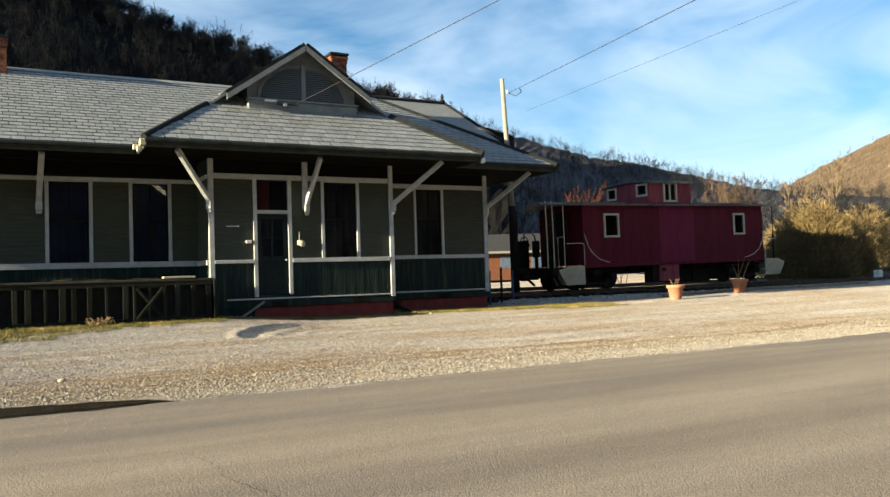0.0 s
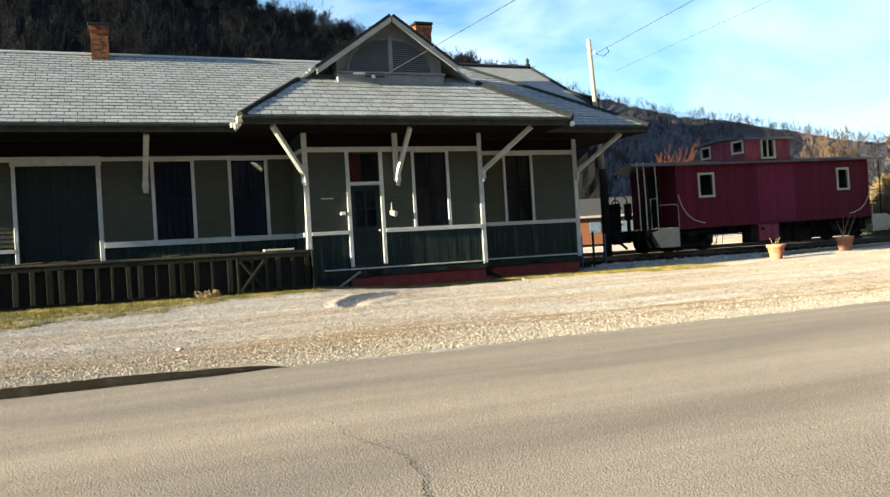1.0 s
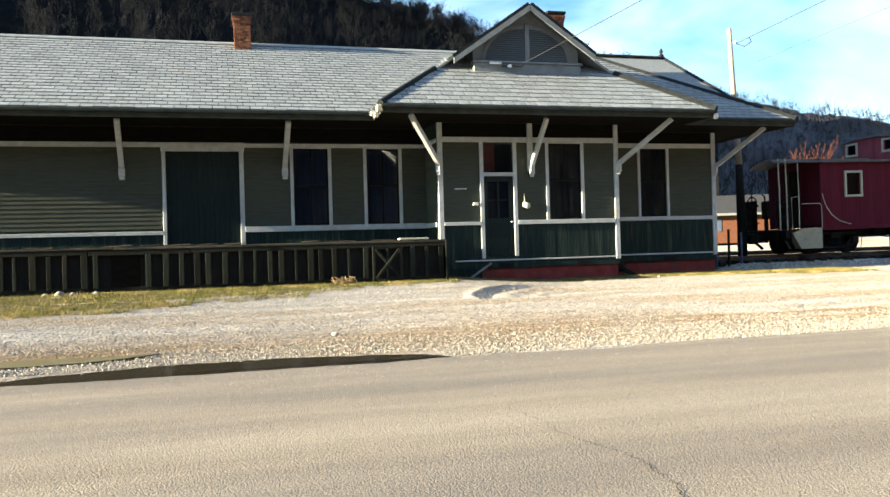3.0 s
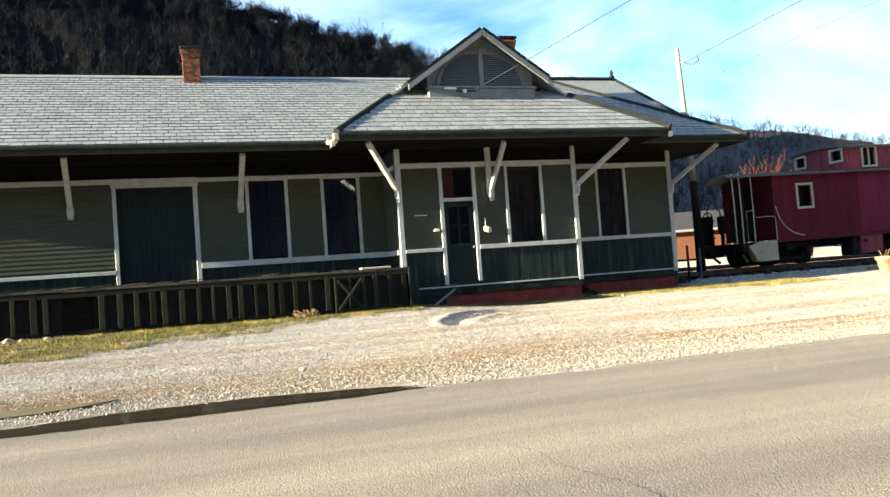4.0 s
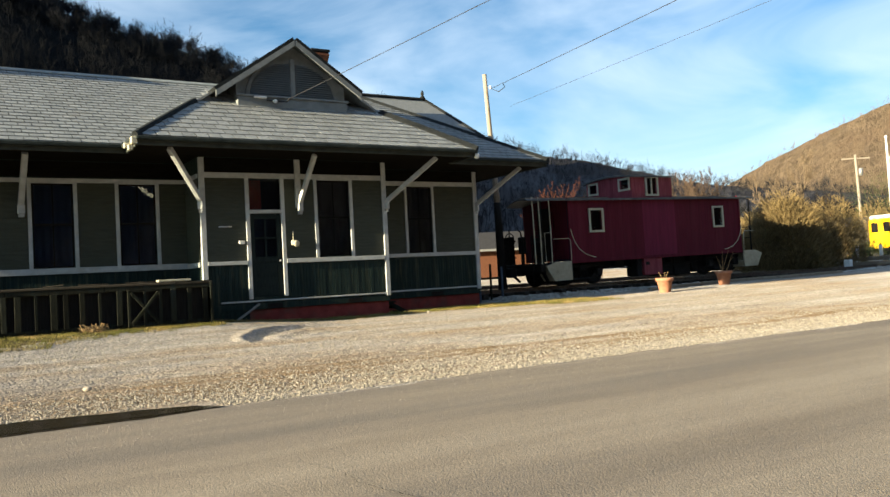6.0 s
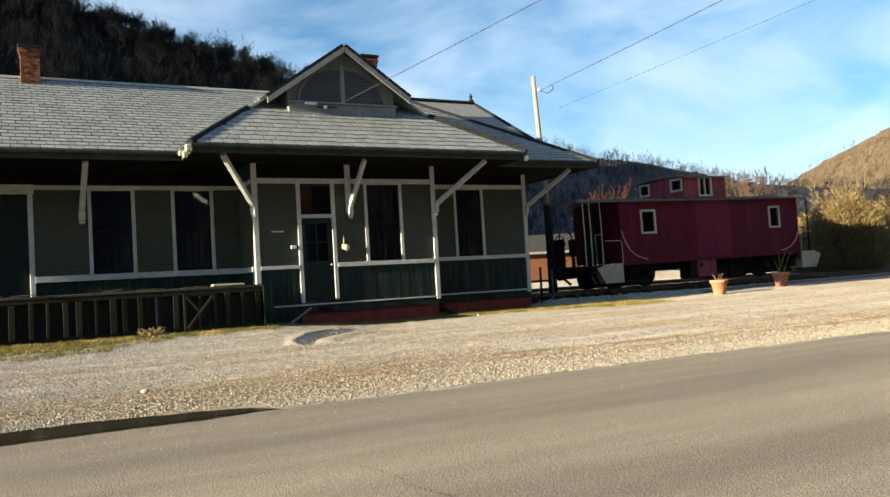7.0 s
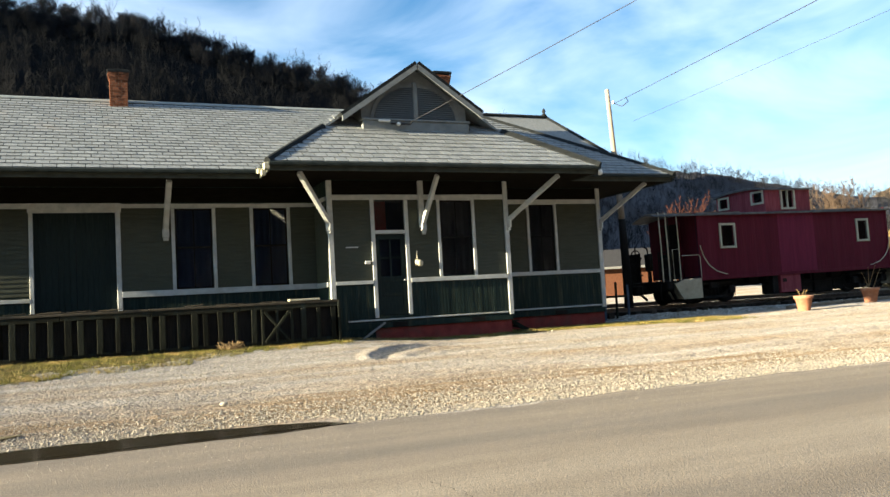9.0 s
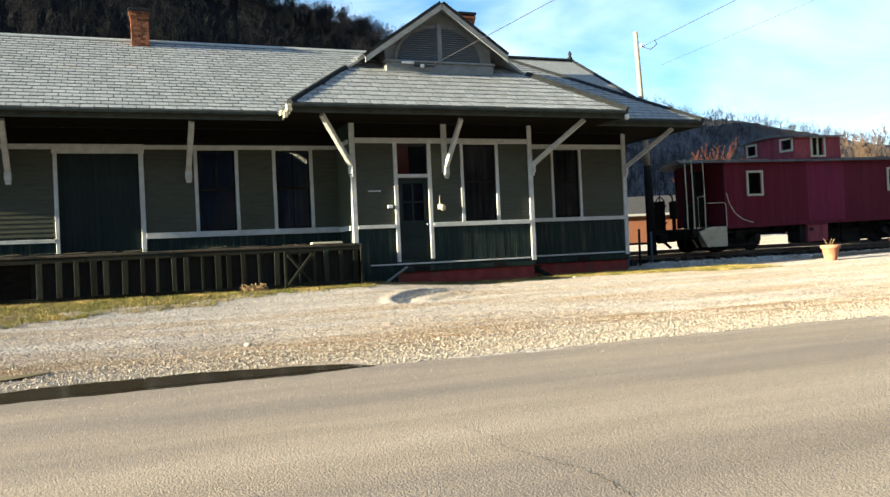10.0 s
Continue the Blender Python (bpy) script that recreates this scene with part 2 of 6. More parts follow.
    "twig": mat("dry_twigs", (0.16, 0.11, 0.06), (0.27, 0.19, 0.10), 8.0, 0.9, 0.0, vary=0.3, island=True),
    "white": mat("white_paint", (0.66, 0.66, 0.63), (0.80, 0.80, 0.77), 8.0, 0.6, 0.1),
    # the near hillside's shadow is put into this very dark colour
    "hill": mat("shade_dark_slope", (0.0075, 0.0078, 0.0088), (0.0125, 0.0128, 0.0140), 0.22, 0.95, 1.0, 1.2, (1, 1, 0.25), (0.012, 0.011, 0.0105), 0.02, (0.5, 0.75), depth=1.0, spec=0.0),
    # distance haze is put into the spur's paler bluish grey
    "spur": mat("hazed_grey_spur", (0.0553, 0.0558, 0.0634), (0.0861, 0.0848, 0.0923), 0.16, 0.95, 0.6, 0.9, (1, 1, 0.2), (0.046, 0.041, 0.040), 0.02, (0.5, 0.75), depth=1.0, spec=0.0),
    # slope bark is darkened to stand for the hill's shade
    "bark_slope": mat("shade_dark_bark", (0.0085, 0.0092, 0.0105), (0.0135, 0.0142, 0.0158), 2.0, 0.95, 0.0, spec=0.0, vary=0.25, island=True),
    # bark on the spur carries the same haze in its colour
    "bark_spur": mat("hazed_grey_bark", (0.0160, 0.0165, 0.0186), (0.0253, 0.0253, 0.0274), 2.0, 0.95, 0.0, spec=0.0, vary=0.3, island=True),
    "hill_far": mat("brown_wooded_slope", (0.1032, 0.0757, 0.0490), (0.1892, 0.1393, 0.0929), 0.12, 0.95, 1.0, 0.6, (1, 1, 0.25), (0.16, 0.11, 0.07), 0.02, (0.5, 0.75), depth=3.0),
    # crest bark is kept dark the same way, shade in the colour
    "bark": mat("shaded_grey_bark", (0.011, 0.012, 0.015), (0.022, 0.023, 0.028), 2.0, 0.95, 0.0, spec=0.0, vary=0.45, island=True),
    "bark_far": mat("pale_bark", (0.1084, 0.0809, 0.0549), (0.1806, 0.1373, 0.0939), 2.0, 0.9, 0.0, vary=0.4, island=True),
    "red_twig": mat("red_twigs", (0.0402, 0.0148, 0.0109), (0.0635, 0.0258, 0.0178), 2.0, 0.9, 0.0, vary=0.3, island=True),
    "pale_twig": mat("pale_twigs", (0.0612, 0.0432, 0.0324), (0.1008, 0.0720, 0.0540), 2.0, 0.9, 0.0, vary=0.35, island=True),
    "bush": mat("olive_brush", (0.1200, 0.0878, 0.0400), (0.2400, 0.1764, 0.0840), 1.0, 0.9, 0.0, vary=0.4, island=True),
    "pine": mat("evergreen", (0.035, 0.05, 0.02), (0.07, 0.085, 0.035), 1.0, 0.9, 0.0, vary=0.4, island=True),
    "bus_yellow": mat("bus_yellow", (0.75, 0.42, 0.01), (0.80, 0.48, 0.02), 1.0, 0.35, 0.0),
    "wire": mat("cable", (0.025, 0.026, 0.03), (0.045, 0.046, 0.05), 8.0, 0.6, 0.0),
    # darkness of unlit rooms is put into this colour
    "room": mat("unlit_room_dark", (0.014, 0.017, 0.027), (0.024, 0.028, 0.042), 2.0, 0.9, 0.0),
    # navy and brown cast of the panes' reflections, put into colour
    "navy_glass_tone": mat("navy_glass_tone", (0.0600, 0.0780, 0.1290), (0.0900, 0.1110, 0.1740), 1.5, 0.9, 0.1, 20.0, (3, 3, 0.6)),
    "brown_glass_tone": mat("brown_glass_tone", (0.0646, 0.0549, 0.0549), (0.1098, 0.0937, 0.0937), 1.5, 0.9, 0.1, 20.0, (2, 2, 0.6), (0.05, 0.042, 0.045), 1.2, (0.5, 0.6)),
    "galv": mat("galvanised", (0.30, 0.31, 0.32), (0.42, 0.43, 0.44), 6.0, 0.45, 0.2, metal=0.6),
    "tan_brick": mat("orange_brick_wall", (0.10, 0.042, 0.024), (0.15, 0.066, 0.038), 9.0, 0.9, 0.3, 20.0),
    "grey_roof": mat("grey_shingle_roof", (0.035, 0.034, 0.036), (0.06, 0.058, 0.058), 6.0, 0.9, 0.3, 20.0),
    "mud": mat("wet_mud", (0.14, 0.115, 0.06), (0.2, 0.17, 0.095), 3.0, 0.35, 0.2, 30.0),
    "crack": mat("crack_filler", (0.035, 0.03, 0.026), (0.06, 0.052, 0.045), 8.0, 0.9, 0.0),
    "step_paint": mat("dull_cream_steps", (0.30, 0.275, 0.20), (0.43, 0.395, 0.295), 6.0, 0.7, 0.2, 40.0, patch=(0.17, 0.14, 0.10), patch_scale=3.0, patch_at=(0.55, 0.75)),
    "grey_paint": mat("dull_grey_paint", (0.16, 0.16, 0.16), (0.24, 0.24, 0.23), 8.0, 0.7, 0.1),
    "blackish_wood": mat("near_black_wood", (0.008, 0.008, 0.008), (0.02, 0.018, 0.016), 5.0, 0.85, 0.5, 30.0, (8, 8, 0.5)),
    "shade_cloth": mat("faded_blue_paint", (0.05, 0.075, 0.115), (0.09, 0.12, 0.17), 3.0, 0.7, 0.1),
}
M["glass"] = glass_mat("window_glass", (0.75, 0.82, 0.86))
water = bpy.data.materials.new("puddle_water")
water.use_nodes = True
wp = water.node_tree.nodes["Principled BSDF"]
wp.inputs["Base Color"].default_value = (0.028, 0.022, 0.013, 1)
wp.inputs["Roughness"].default_value = 0.16
wp.inputs["Specular IOR Level"].default_value = 0.12
M["water"] = water


# ---- mesh helpers ----
def box(bm, x0, x1, y0, y1, z0, z1, m=None):
    """A box into bm, optionally carried by the pose m."""
    co = [(x, y, z) for x in (x0, x1) for y in (y0, y1) for z in (z0, z1)]
    v = [bm.verts.new(m @ Vector(c) if m else c) for c in co]
    for f in ((0, 1, 3, 2), (4, 6, 7, 5), (0, 4, 5, 1), (2, 3, 7, 6), (0, 2, 6, 4), (1, 5, 7, 3)):
        bm.faces.new([v[i] for i in f])
    return bm


def bbox(bm, x0, x1, y0, y1, z0, z1, bevel=0.01, m=None):
    """A box with bevelled edges."""
    t = bmesh.new()
    box(t, x0, x1, y0, y1, z0, z1)
    bmesh.ops.bevel(t, geom=t.edges[:], offset=bevel, segments=1, affect="EDGES")
    if m:
        t.transform(m)
    me = bpy.data.meshes.new("tmp")
    t.to_mesh(me)
    t.free()
    bm.from_mesh(me)
    bpy.data.meshes.remove(me)
    return bm


def beam(bm, p, q, w, h, bevel=0.008):
    """A squared timber from p to q, w across and h deep."""
    p, q = Vector(p), Vector(q)
    m = Matrix.Translation(p) @ (q - p).to_track_quat("X", "Z").to_matrix().to_4x4()
    return bbox(bm, 0, (q - p).length, -w / 2, w / 2, -h / 2, h / 2, bevel, m)


def rod(bm, points, r, sides=8):
    """A round bar along points."""
    points = [Vector(p) for p in points]
    rings = []
    for i, p in enumerate(points):
        a, b = points[max(i - 1, 0)], points[min(i + 1, len(points) - 1)]
        q = (b - a).to_track_quat("Z", "Y").to_matrix()
        rad = r[i] if isinstance(r, (list, tuple)) else r
        rings.append([bm.verts.new(p + q @ Vector((rad * math.cos(2 * math.pi * k / sides), rad * math.sin(2 * math.pi * k / sides), 0))) for k in range(sides)])
    for ra, rb in zip(rings, rings[1:]):
        for k in range(sides):
            bm.faces.new((ra[k], ra[(k + 1) % sides], rb[(k + 1) % sides], rb[k]))
    bm.faces.new(rings[0][::-1])
    bm.faces.new(rings[-1])
    return bm


def lathe(bm, profile, sides=24, m=None):
    """A turned body from (radius, z) pairs."""
    m = m or Matrix()
    rings = [[bm.verts.new(m @ Vector((r * math.cos(2 * math.pi * k / sides), r * math.sin(2 * math.pi * k / sides), z))) for k in range(sides)] for r, z in profile]
    for ra, rb in zip(rings, rings[1:]):
        for k in range(sides):
            bm.faces.new((ra[k], ra[(k + 1) % sides], rb[(k + 1) % sides], rb[k]))
    bm.faces.new(rings[0][::-1])
    bm.faces.new(rings[-1])
    return bm


def prism(bm, outline, thick, m=None):
    """A flat outline (x, z) with depth along y."""
    m = m or Matrix()
    a = [bm.verts.new(m @ Vector((x, 0, z))) for x, z in outline]
    b = [bm.verts.new(m @ Vector((x, thick, z))) for x, z in outline]
    bm.faces.new(a)
    bm.faces.new(b[::-1])
    for i in range(len(a)):
        j = (i + 1) % len(a)
        bm.faces.new((a[j], a[i], b[i], b[j]))
    return bm


def finish(name, bm, material, smooth=False):
    bmesh.ops.recalc_face_normals(bm, faces=bm.faces[:])
    me = bpy.data.meshes.new(name)
    bm.to_mesh(me)
    bm.free()
    if smooth:
        me.polygons.foreach_set("use_smooth", [True] * len(me.polygons))
    me.materials.append(material)
    return me


def part(name, bm, material, parent=None, label="", smooth=False, kind=""):
    ob = new(name, finish(name, bm, M[material] if isinstance(material, str) else material, smooth))
    ob.parent = parent
    return tagged(ob, label=label, kind=kind)


def thing(name, label, category, at=None, group="", kind=""):
    ob = new(name)
    ob.empty_display_size = 0.2
    if at:
        ob.matrix_basis = at
    return tagged(ob, label, category, group, kind)


def arrays(name, verts, faces, material, parent=None, label="", category="", kind=""):
    me = bpy.data.meshes.new(name)
    me.from_pydata([tuple(v) for v in verts], [], [tuple(f) for f in faces])
    me.materials.append(M[material])
    ob = new(name, me)
    ob.parent = parent
    return tagged(ob, label, category, "", kind)


def ramp01(v, a, b):
    t = np.clip((v - a) / (b - a), 0, 1)
    return t * t * (3 - 2 * t)


# ---- ground, road, hills ----
def ground_z(x, y):
    x, y = np.asarray(x, float), np.asarray(y, float)
    z = -0.27 + 0.17 * ramp01(y, -11.5, -4.0) + 0.10 * ramp01(y, -4.0, -0.5)
    z = z + 0.17 * (1 - ramp01(x, -0.6, 3.0)) * ramp01(y, -4.5, -1.6)
    z = z + 0.14 * ramp01(x, 12, 21) * ramp01(y, -6, 1.5)
    z = z + 0.55 * ramp01(x, 22, 60) * ramp01(y, -30, 5)
    z = z + 0.5 * ramp01(y, 12, 60)
    z = z - 0.05 * (1 - ramp01(y, -12.3, -11.7))
    return z


def axis_points(lo, hi, step, far):
    inner = list(np.arange(lo, hi + 1e-6, step))
    out, d = [], step
    v = hi
    while v < far:
        d *= 1.22
        v += d
        out.append(v)
    back, d, v = [], step, lo
    while v > -far:
        d *= 1.22
        v -= d
        back.append(v)
    return np.array(back[::-1] + inner + out)


gx, gy = axis_points(-13, 18, 0.075, 2600), axis_points(-12.2, 1.0, 0.06, 2600)
GX, GY = np.meshgrid(gx, gy, indexing="ij")
GZ = ground_z(GX, GY)
near = (1 - ramp01(np.abs(GX), 30, 60)) * (1 - ramp01(np.abs(GY + 5), 8, 20))
rng = np.random.default_rng(4)
lump = rng.normal(0, 1, GX.shape)
lump = (lump + np.roll(lump, 1, 0) + np.roll(lump, 1, 1) + np.roll(lump, (1, 1), (0, 1))) / 2
GZ = GZ + near * 0.0045 * lump * ramp01(GY, -11.6, -11.0)
for i in range(16):       # faint tyre tracks
    off, bend = rng.uniform(-10.6, -2.6), rng.uniform(-0.06, 0.06)
    line = off + bend * GX + 0.3 * np.sin(GX * rng.uniform(0.15, 0.4) + i)
    GZ = GZ - near * rng.uniform(0.006, 0.014) * np.exp(-((GY - line) / 0.11) ** 2)
# long wheel ruts beside the road and one tight turning rut
for off, deep in ((-9.9, 0.022), (-9.2, 0.02), (-8.3, 0.026), (-7.5, 0.024), (-6.4, 0.015), (-5.6, 0.012), (-4.0, 0.012), (-3.3, 0.012)):
    line = off + 0.25 * np.sin(GX * 0.35 + off) + 0.1 * np.sin(GX * 1.3)
    GZ = GZ - near * deep * np.exp(-((GY - line) / 0.16) ** 2) + near * deep * 0.6 * np.exp(-((GY - line - 0.34) / 0.15) ** 2)
for cx, cy, r, deep, a0, a1 in ((1.80, -4.65, 2.02, 0.070, 1.1, 3.15), (1.95, -4.75, 1.45, 0.022, 1.0, 3.1), (2.0, -4.8, 0.95, 0.018, 0.8, 3.1), (1.6, -4.8, 2.75, 0.014, 0.8, 2.4), (1.6, -5.0, 3.4, 0.012, 0.7, 2.3)):
    rad, ang = np.hypot(GX - cx, (GY - cy) * 1.0), np.arctan2(GY - cy, GX - cx) % (2 * math.pi)
    on = ramp01(ang, a0, a0 + 0.45) * (1 - ramp01(ang, a1 - 0.3, a1))
    GZ = GZ + on * (-deep * np.exp(-((rad - r) / 0.17) ** 2) + deep * 0.6 * np.exp(-((rad - r - 0.30) / 0.13) ** 2))
n_x, n_y = GX.shape
idx = np.arange(n_x * n_y).reshape(n_x, n_y)
quads = np.stack([idx[:-1, :-1], idx[1:, :-1], idx[1:, 1:], idx[:-1, 1:]], -1).reshape(-1, 4)
ground = arrays("ground", np.stack([GX, GY, GZ], -1).reshape(-1, 3), quads, "gravel", None, "pale gravel lot with wheel ruts and brown dirt", "ground", "structure")
ground.data.polygons.foreach_set("use_smooth", [True] * len(ground.data.polygons))

# asphalt road with a ragged edge
rx = np.concatenate([np.arange(-400, -14, 6.0), np.arange(-14, 22, 0.12), np.arange(22, 400, 6.0)])
edge = -11.45 + 0.05 * np.sin(rx * 0.8) + 0.05 * np.sin(rx * 2.3 + 1) + 0.03 * np.sin(rx * 7.1) + 0.022 * rng.normal(0, 1, len(rx))
rv, rf = [], []
ry = [0.0, -0.03, -0.4, -2, -5, -8, -12, -20, -21]
for i, x in enumerate(rx):
    for j, d in enumerate(ry):
        rv.append((x, edge[i] + d if j < 3 else -11.4 + d, (-0.285, -0.262, -0.252, -0.245, -0.235, -0.235, -0.24, -0.26, -0.4)[j]))
for i in range(len(rx) - 1):
    for j in range(len(ry) - 1):
        k = i * len(ry) + j
        rf.append((k, k + 1, k + len(ry) + 1, k + len(ry)))
road = arrays("road", rv, rf, "asphalt", None, "worn sunlit asphalt road with a ragged gravel edge", "road", "structure")

# hills: a ruled slope whose crest follows the valley's skyline
def crest(az, table):
    return np.interp(az, [a for a, _ in table], [e for _, e in table])


NEAR_SKY = [(-62, 9), (-45, 17), (-25, 20), (-5, 19.6), (3, 19.0), (6, 18.4), (10.8, 16.8), (14.3, 16.1), (16.5, 15.2), (19.3, 14.1), (25.7, 12.1), (31, 10.8), (36, 9.2)]
SPUR_SKY = [(14, 12.5), (22, 12.3), (31.2, 10.8), (34.6, 9.6), (36, 9.1), (39.5, 8.0), (41.9, 7.6), (44.9, 6.7), (47.8, 5.9), (50, 5.35), (52, 4.95), (56, 4.4), (58.7, 4.0), (66, 2.6), (80, 1.5)]
# crest of the unseen hill added behind the camera
SOUTH_SKY = [(96, 2.0), (112, 12.0), (130, 21.0), (158, 23.0), (180, 22.0), (208, 23.0), (225, 20.0), (240, 11.0), (252, 2.0)]
FAR_SKY = [(44, 1.0), (49, 3.6), (51, 5.0), (53.5, 6.3), (57.3, 7.9), (61.1, 9.3), (66, 10.6), (75, 11.5), (90, 9.0), (104, 5.0)]
EYE0 = Vector((-5.3, -19.8, 0.9))


def hill_point(table, az, f, d0, d1):
    """f runs from the foot (0) over the crest (1) to the far side (1.3)."""
    el = crest(az, table)
    d = d0 + (d1 - d0) * f
    top = d1 * np.tan(np.radians(el))
    s = np.clip(f, 0, 1)
    z = top * (s ** 1.25) * np.where(f > 1, 1 - 0.6 * (f - 1) / 0.3, 1)
    z = z + 3.0 * np.sin(az * 0.9 + f * 7) * s * (1 - s) * 2
    a = np.radians(az)
    return np.stack([EYE0.x + d * np.sin(a), EYE0.y + d * np.cos(a), z], -1)


def hill(name, table, d0, d1, a0, a1, material, label):
    az, f = np.meshgrid(np.linspace(a0, a1, 220), np.linspace(0, 1.3, 40), indexing="ij")
    pts = hill_point(table, az, f, d0, d1)
    pts[..., 2] += 0.35 * np.random.default_rng(2).normal(0, 1, az.shape) * (f > 0.05)
    i = np.arange(az.size).reshape(az.shape)
    q = np.stack([i[:-1, :-1], i[1:, :-1], i[1:, 1:], i[:-1, 1:]], -1).reshape(-1, 4)
    return arrays(name, pts.reshape(-1, 3), q, material, None, label, "hill", "structure")


hill("backdrop_hill", NEAR_SKY, 95.0, 300.0, -62, 34, "hill", "steep hillside under bare winter woods, shade put into its colour")
hill("backdrop_hill_spur", SPUR_SKY, 150.0, 430.0, 16, 80, "spur", "lower spur of leafless woods closing the valley, haze in its grey")
# added, never in view: cuts sky light on the depot and its panes
hill("backdrop_hill_south", SOUTH_SKY, 70.0, 220.0, 96, 252, "hill", "unseen hillside added across the road to block sky light")
hill("backdrop_hill_far", FAR_SKY, 330.0, 620.0, 44, 104, "hill_far", "sunlit brown hillside of leafless woods")


def tree_segments(rnd, height, lean=0.0, spread=0.55, levels=3, twigs=3):
    """Bare tree as tapered segments (p, q, r0, r1)."""
    segs = []

    def grow(p, way, length, r, level):
        steps = 3 if level == 0 else 2
        for s in range(steps):
            q = p + way * (length / steps)
            segs.append((p, q, r * (1 - 0.28 * s), r * (1 - 0.28 * (s + 1))))
            p = q
            way = (way + Vector((rnd.uniform(-0.16, 0.16), rnd.uniform(-0.16, 0.16), 0.05))).normalized()
            if level < levels and (s > 0 or level):
                for _ in range(twigs if s == steps - 1 else 2):
                    side = Vector((rnd.uniform(-1, 1), rnd.uniform(-1, 1), rnd.uniform(0.1, 0.9)))
                    grow(p.copy(), (way * 0.7 + side.normalized() * spread * 1.5).normalized(), length * rnd.uniform(0.38, 0.6), r * 0.5, level + 1)

    grow(Vector((0, 0, -0.5)), Vector((lean, 0, 1)).normalized(), height * 0.62, height * 0.014, 0)
    return segs


def seg_arrays(segs, thick=1.0, least=0.012):
    v, f = [], []
    for p, q, r0, r1 in segs:
        d = q - p
        a = d.orthogonal().normalized()
        b = d.cross(a).normalized()
        k = len(v)
        for c, r in ((p, r0), (q, r1)):
            for t in (0, 2.094, 4.189):
                v.append(c + (a * math.cos(t) + b * math.sin(t)) * max(r * thick, least * thick))
        for t in range(3):
            f.append((k + t, k + (t + 1) % 3, k + 3 + (t + 1) % 3, k + 3 + t))
    return np.array([tuple(c) for c in v]), np.array(f)


def forest(name, places, protos, material, label, rnd, kind="stuff", size=(0.75, 1.25)):
    vs, fs, base = [], [], 0
    for p in places:
        v, f = protos[rnd.randrange(len(protos))]
        a, s = rnd.uniform(0, 6.283), rnd.uniform(*size)
        c, n = math.cos(a) * s, math.sin(a) * s
        w = np.stack([v[:, 0] * c - v[:, 1] * n, v[:, 0] * n + v[:, 1] * c, v[:, 2] * s * rnd.uniform(0.85, 1.15)], -1) + p
        vs.append(w)
        fs.append(f + base)
        base += len(v)
    return arrays(name, np.concatenate(vs), np.concatenate(fs), material, None, label, "woods", kind)


rnd = random.Random(11)
bare = []
for i in range(7):        # spreading crowns on short stems
    crown_segs = []
    for j in range(9):
        for p, q, r0, r1 in tree_segments(rnd, rnd.uniform(4.5, 8.5), rnd.uniform(-0.75, 0.75), 0.75, 3, 3):
            turn = Matrix.Rotation(j * 2.4, 3, "Z")
            crown_segs.append((turn @ p - Vector((0, 0, 0.7)), turn @ q - Vector((0, 0, 0.7)), r0, r1))
    bare.append(seg_arrays(crown_segs, 0.6, 0.045))
spots = []
for i in range(380):      # along the high crest
    az = rnd.uniform(-12, 29)
    spots.append(hill_point(NEAR_SKY, np.array(az), np.array(rnd.uniform(0.88, 1.005)), 95.0, 300.0))
forest("woods", spots, bare, "bark", "leafless grey trees on the hillside, bark coloured dark as shaded", rnd, size=(0.45, 1.05))
thin = [seg_arrays(tree_segments(rnd, rnd.uniform(8, 12), rnd.uniform(-0.1, 0.1), rnd.uniform(0.5, 0.8), 3, 2), 0.9, 0.03) for _ in range(8)]
spots = []
for i in range(700):      # along the lower spur
    az = rnd.uniform(24, 64)
    spots.append(hill_point(SPUR_SKY, np.array(az), np.array(rnd.uniform(0.90, 1.005)), 150.0, 430.0))
forest("woods", spots, thin, "bark_spur", "small leafless trees along the spur, coloured haze-grey", rnd, size=(0.28, 0.62))
spots = []
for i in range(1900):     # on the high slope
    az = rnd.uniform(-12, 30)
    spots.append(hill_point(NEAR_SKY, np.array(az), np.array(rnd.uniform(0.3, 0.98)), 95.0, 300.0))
forest("slope_woods", spots, thin, "bark_slope", "dense leafless trees on the hillside, coloured dark as shaded", rnd, size=(0.5, 0.9))
spots = []
for i in range(2600):     # on the spur
    az = rnd.uniform(24, 64)
    spots.append(hill_point(SPUR_SKY, np.array(az), np.array(rnd.uniform(0.15, 0.98)), 150.0, 430.0))
forest("spur_woods", spots, thin, "bark_spur", "dense leafless trees on the spur, coloured haze-grey", rnd, size=(0.35, 0.62))
spots = []
for i in range(1500):
    az = rnd.uniform(48, 66)
    spots.append(hill_point(FAR_SKY, np.array(az), np.array(rnd.uniform(0.1, 1.0) ** 0.6), 330.0, 620.0))
forest("far_woods", spots, thin, "bark_far", "sunlit leafless trees on the far hillside", rnd, size=(0.3, 0.55))
spots = []
for i in range(260):      # dark copse at the foot of the sunlit hill
    az, d = rnd.uniform(51.5, 64), rnd.uniform(120, 170)
    a = radians(az)
    spots.append(np.array([EYE0.x + d * math.sin(a), EYE0.y + d * math.cos(a), 1.0]))
forest("copse", spots, bare, "bark_slope", "dark leafless copse at the foot of the hills", rnd, size=(0.6, 0.95))


# ---- station building ----
station = thing("station_building", "old green wooden railway depot with slate hip roofs and white trim", "building")
WY, XR, XL, BACK = 1.255, 8.80, -16.0, 10.0       # street wall, ends and back wall
RIDGE_Y, RIDGE_Z, EAVE_Z = 5.60, 7.27, 4.30
RAIL, HEAD, BASE, TOP = 1.53, 3.62, 0.60, 4.10


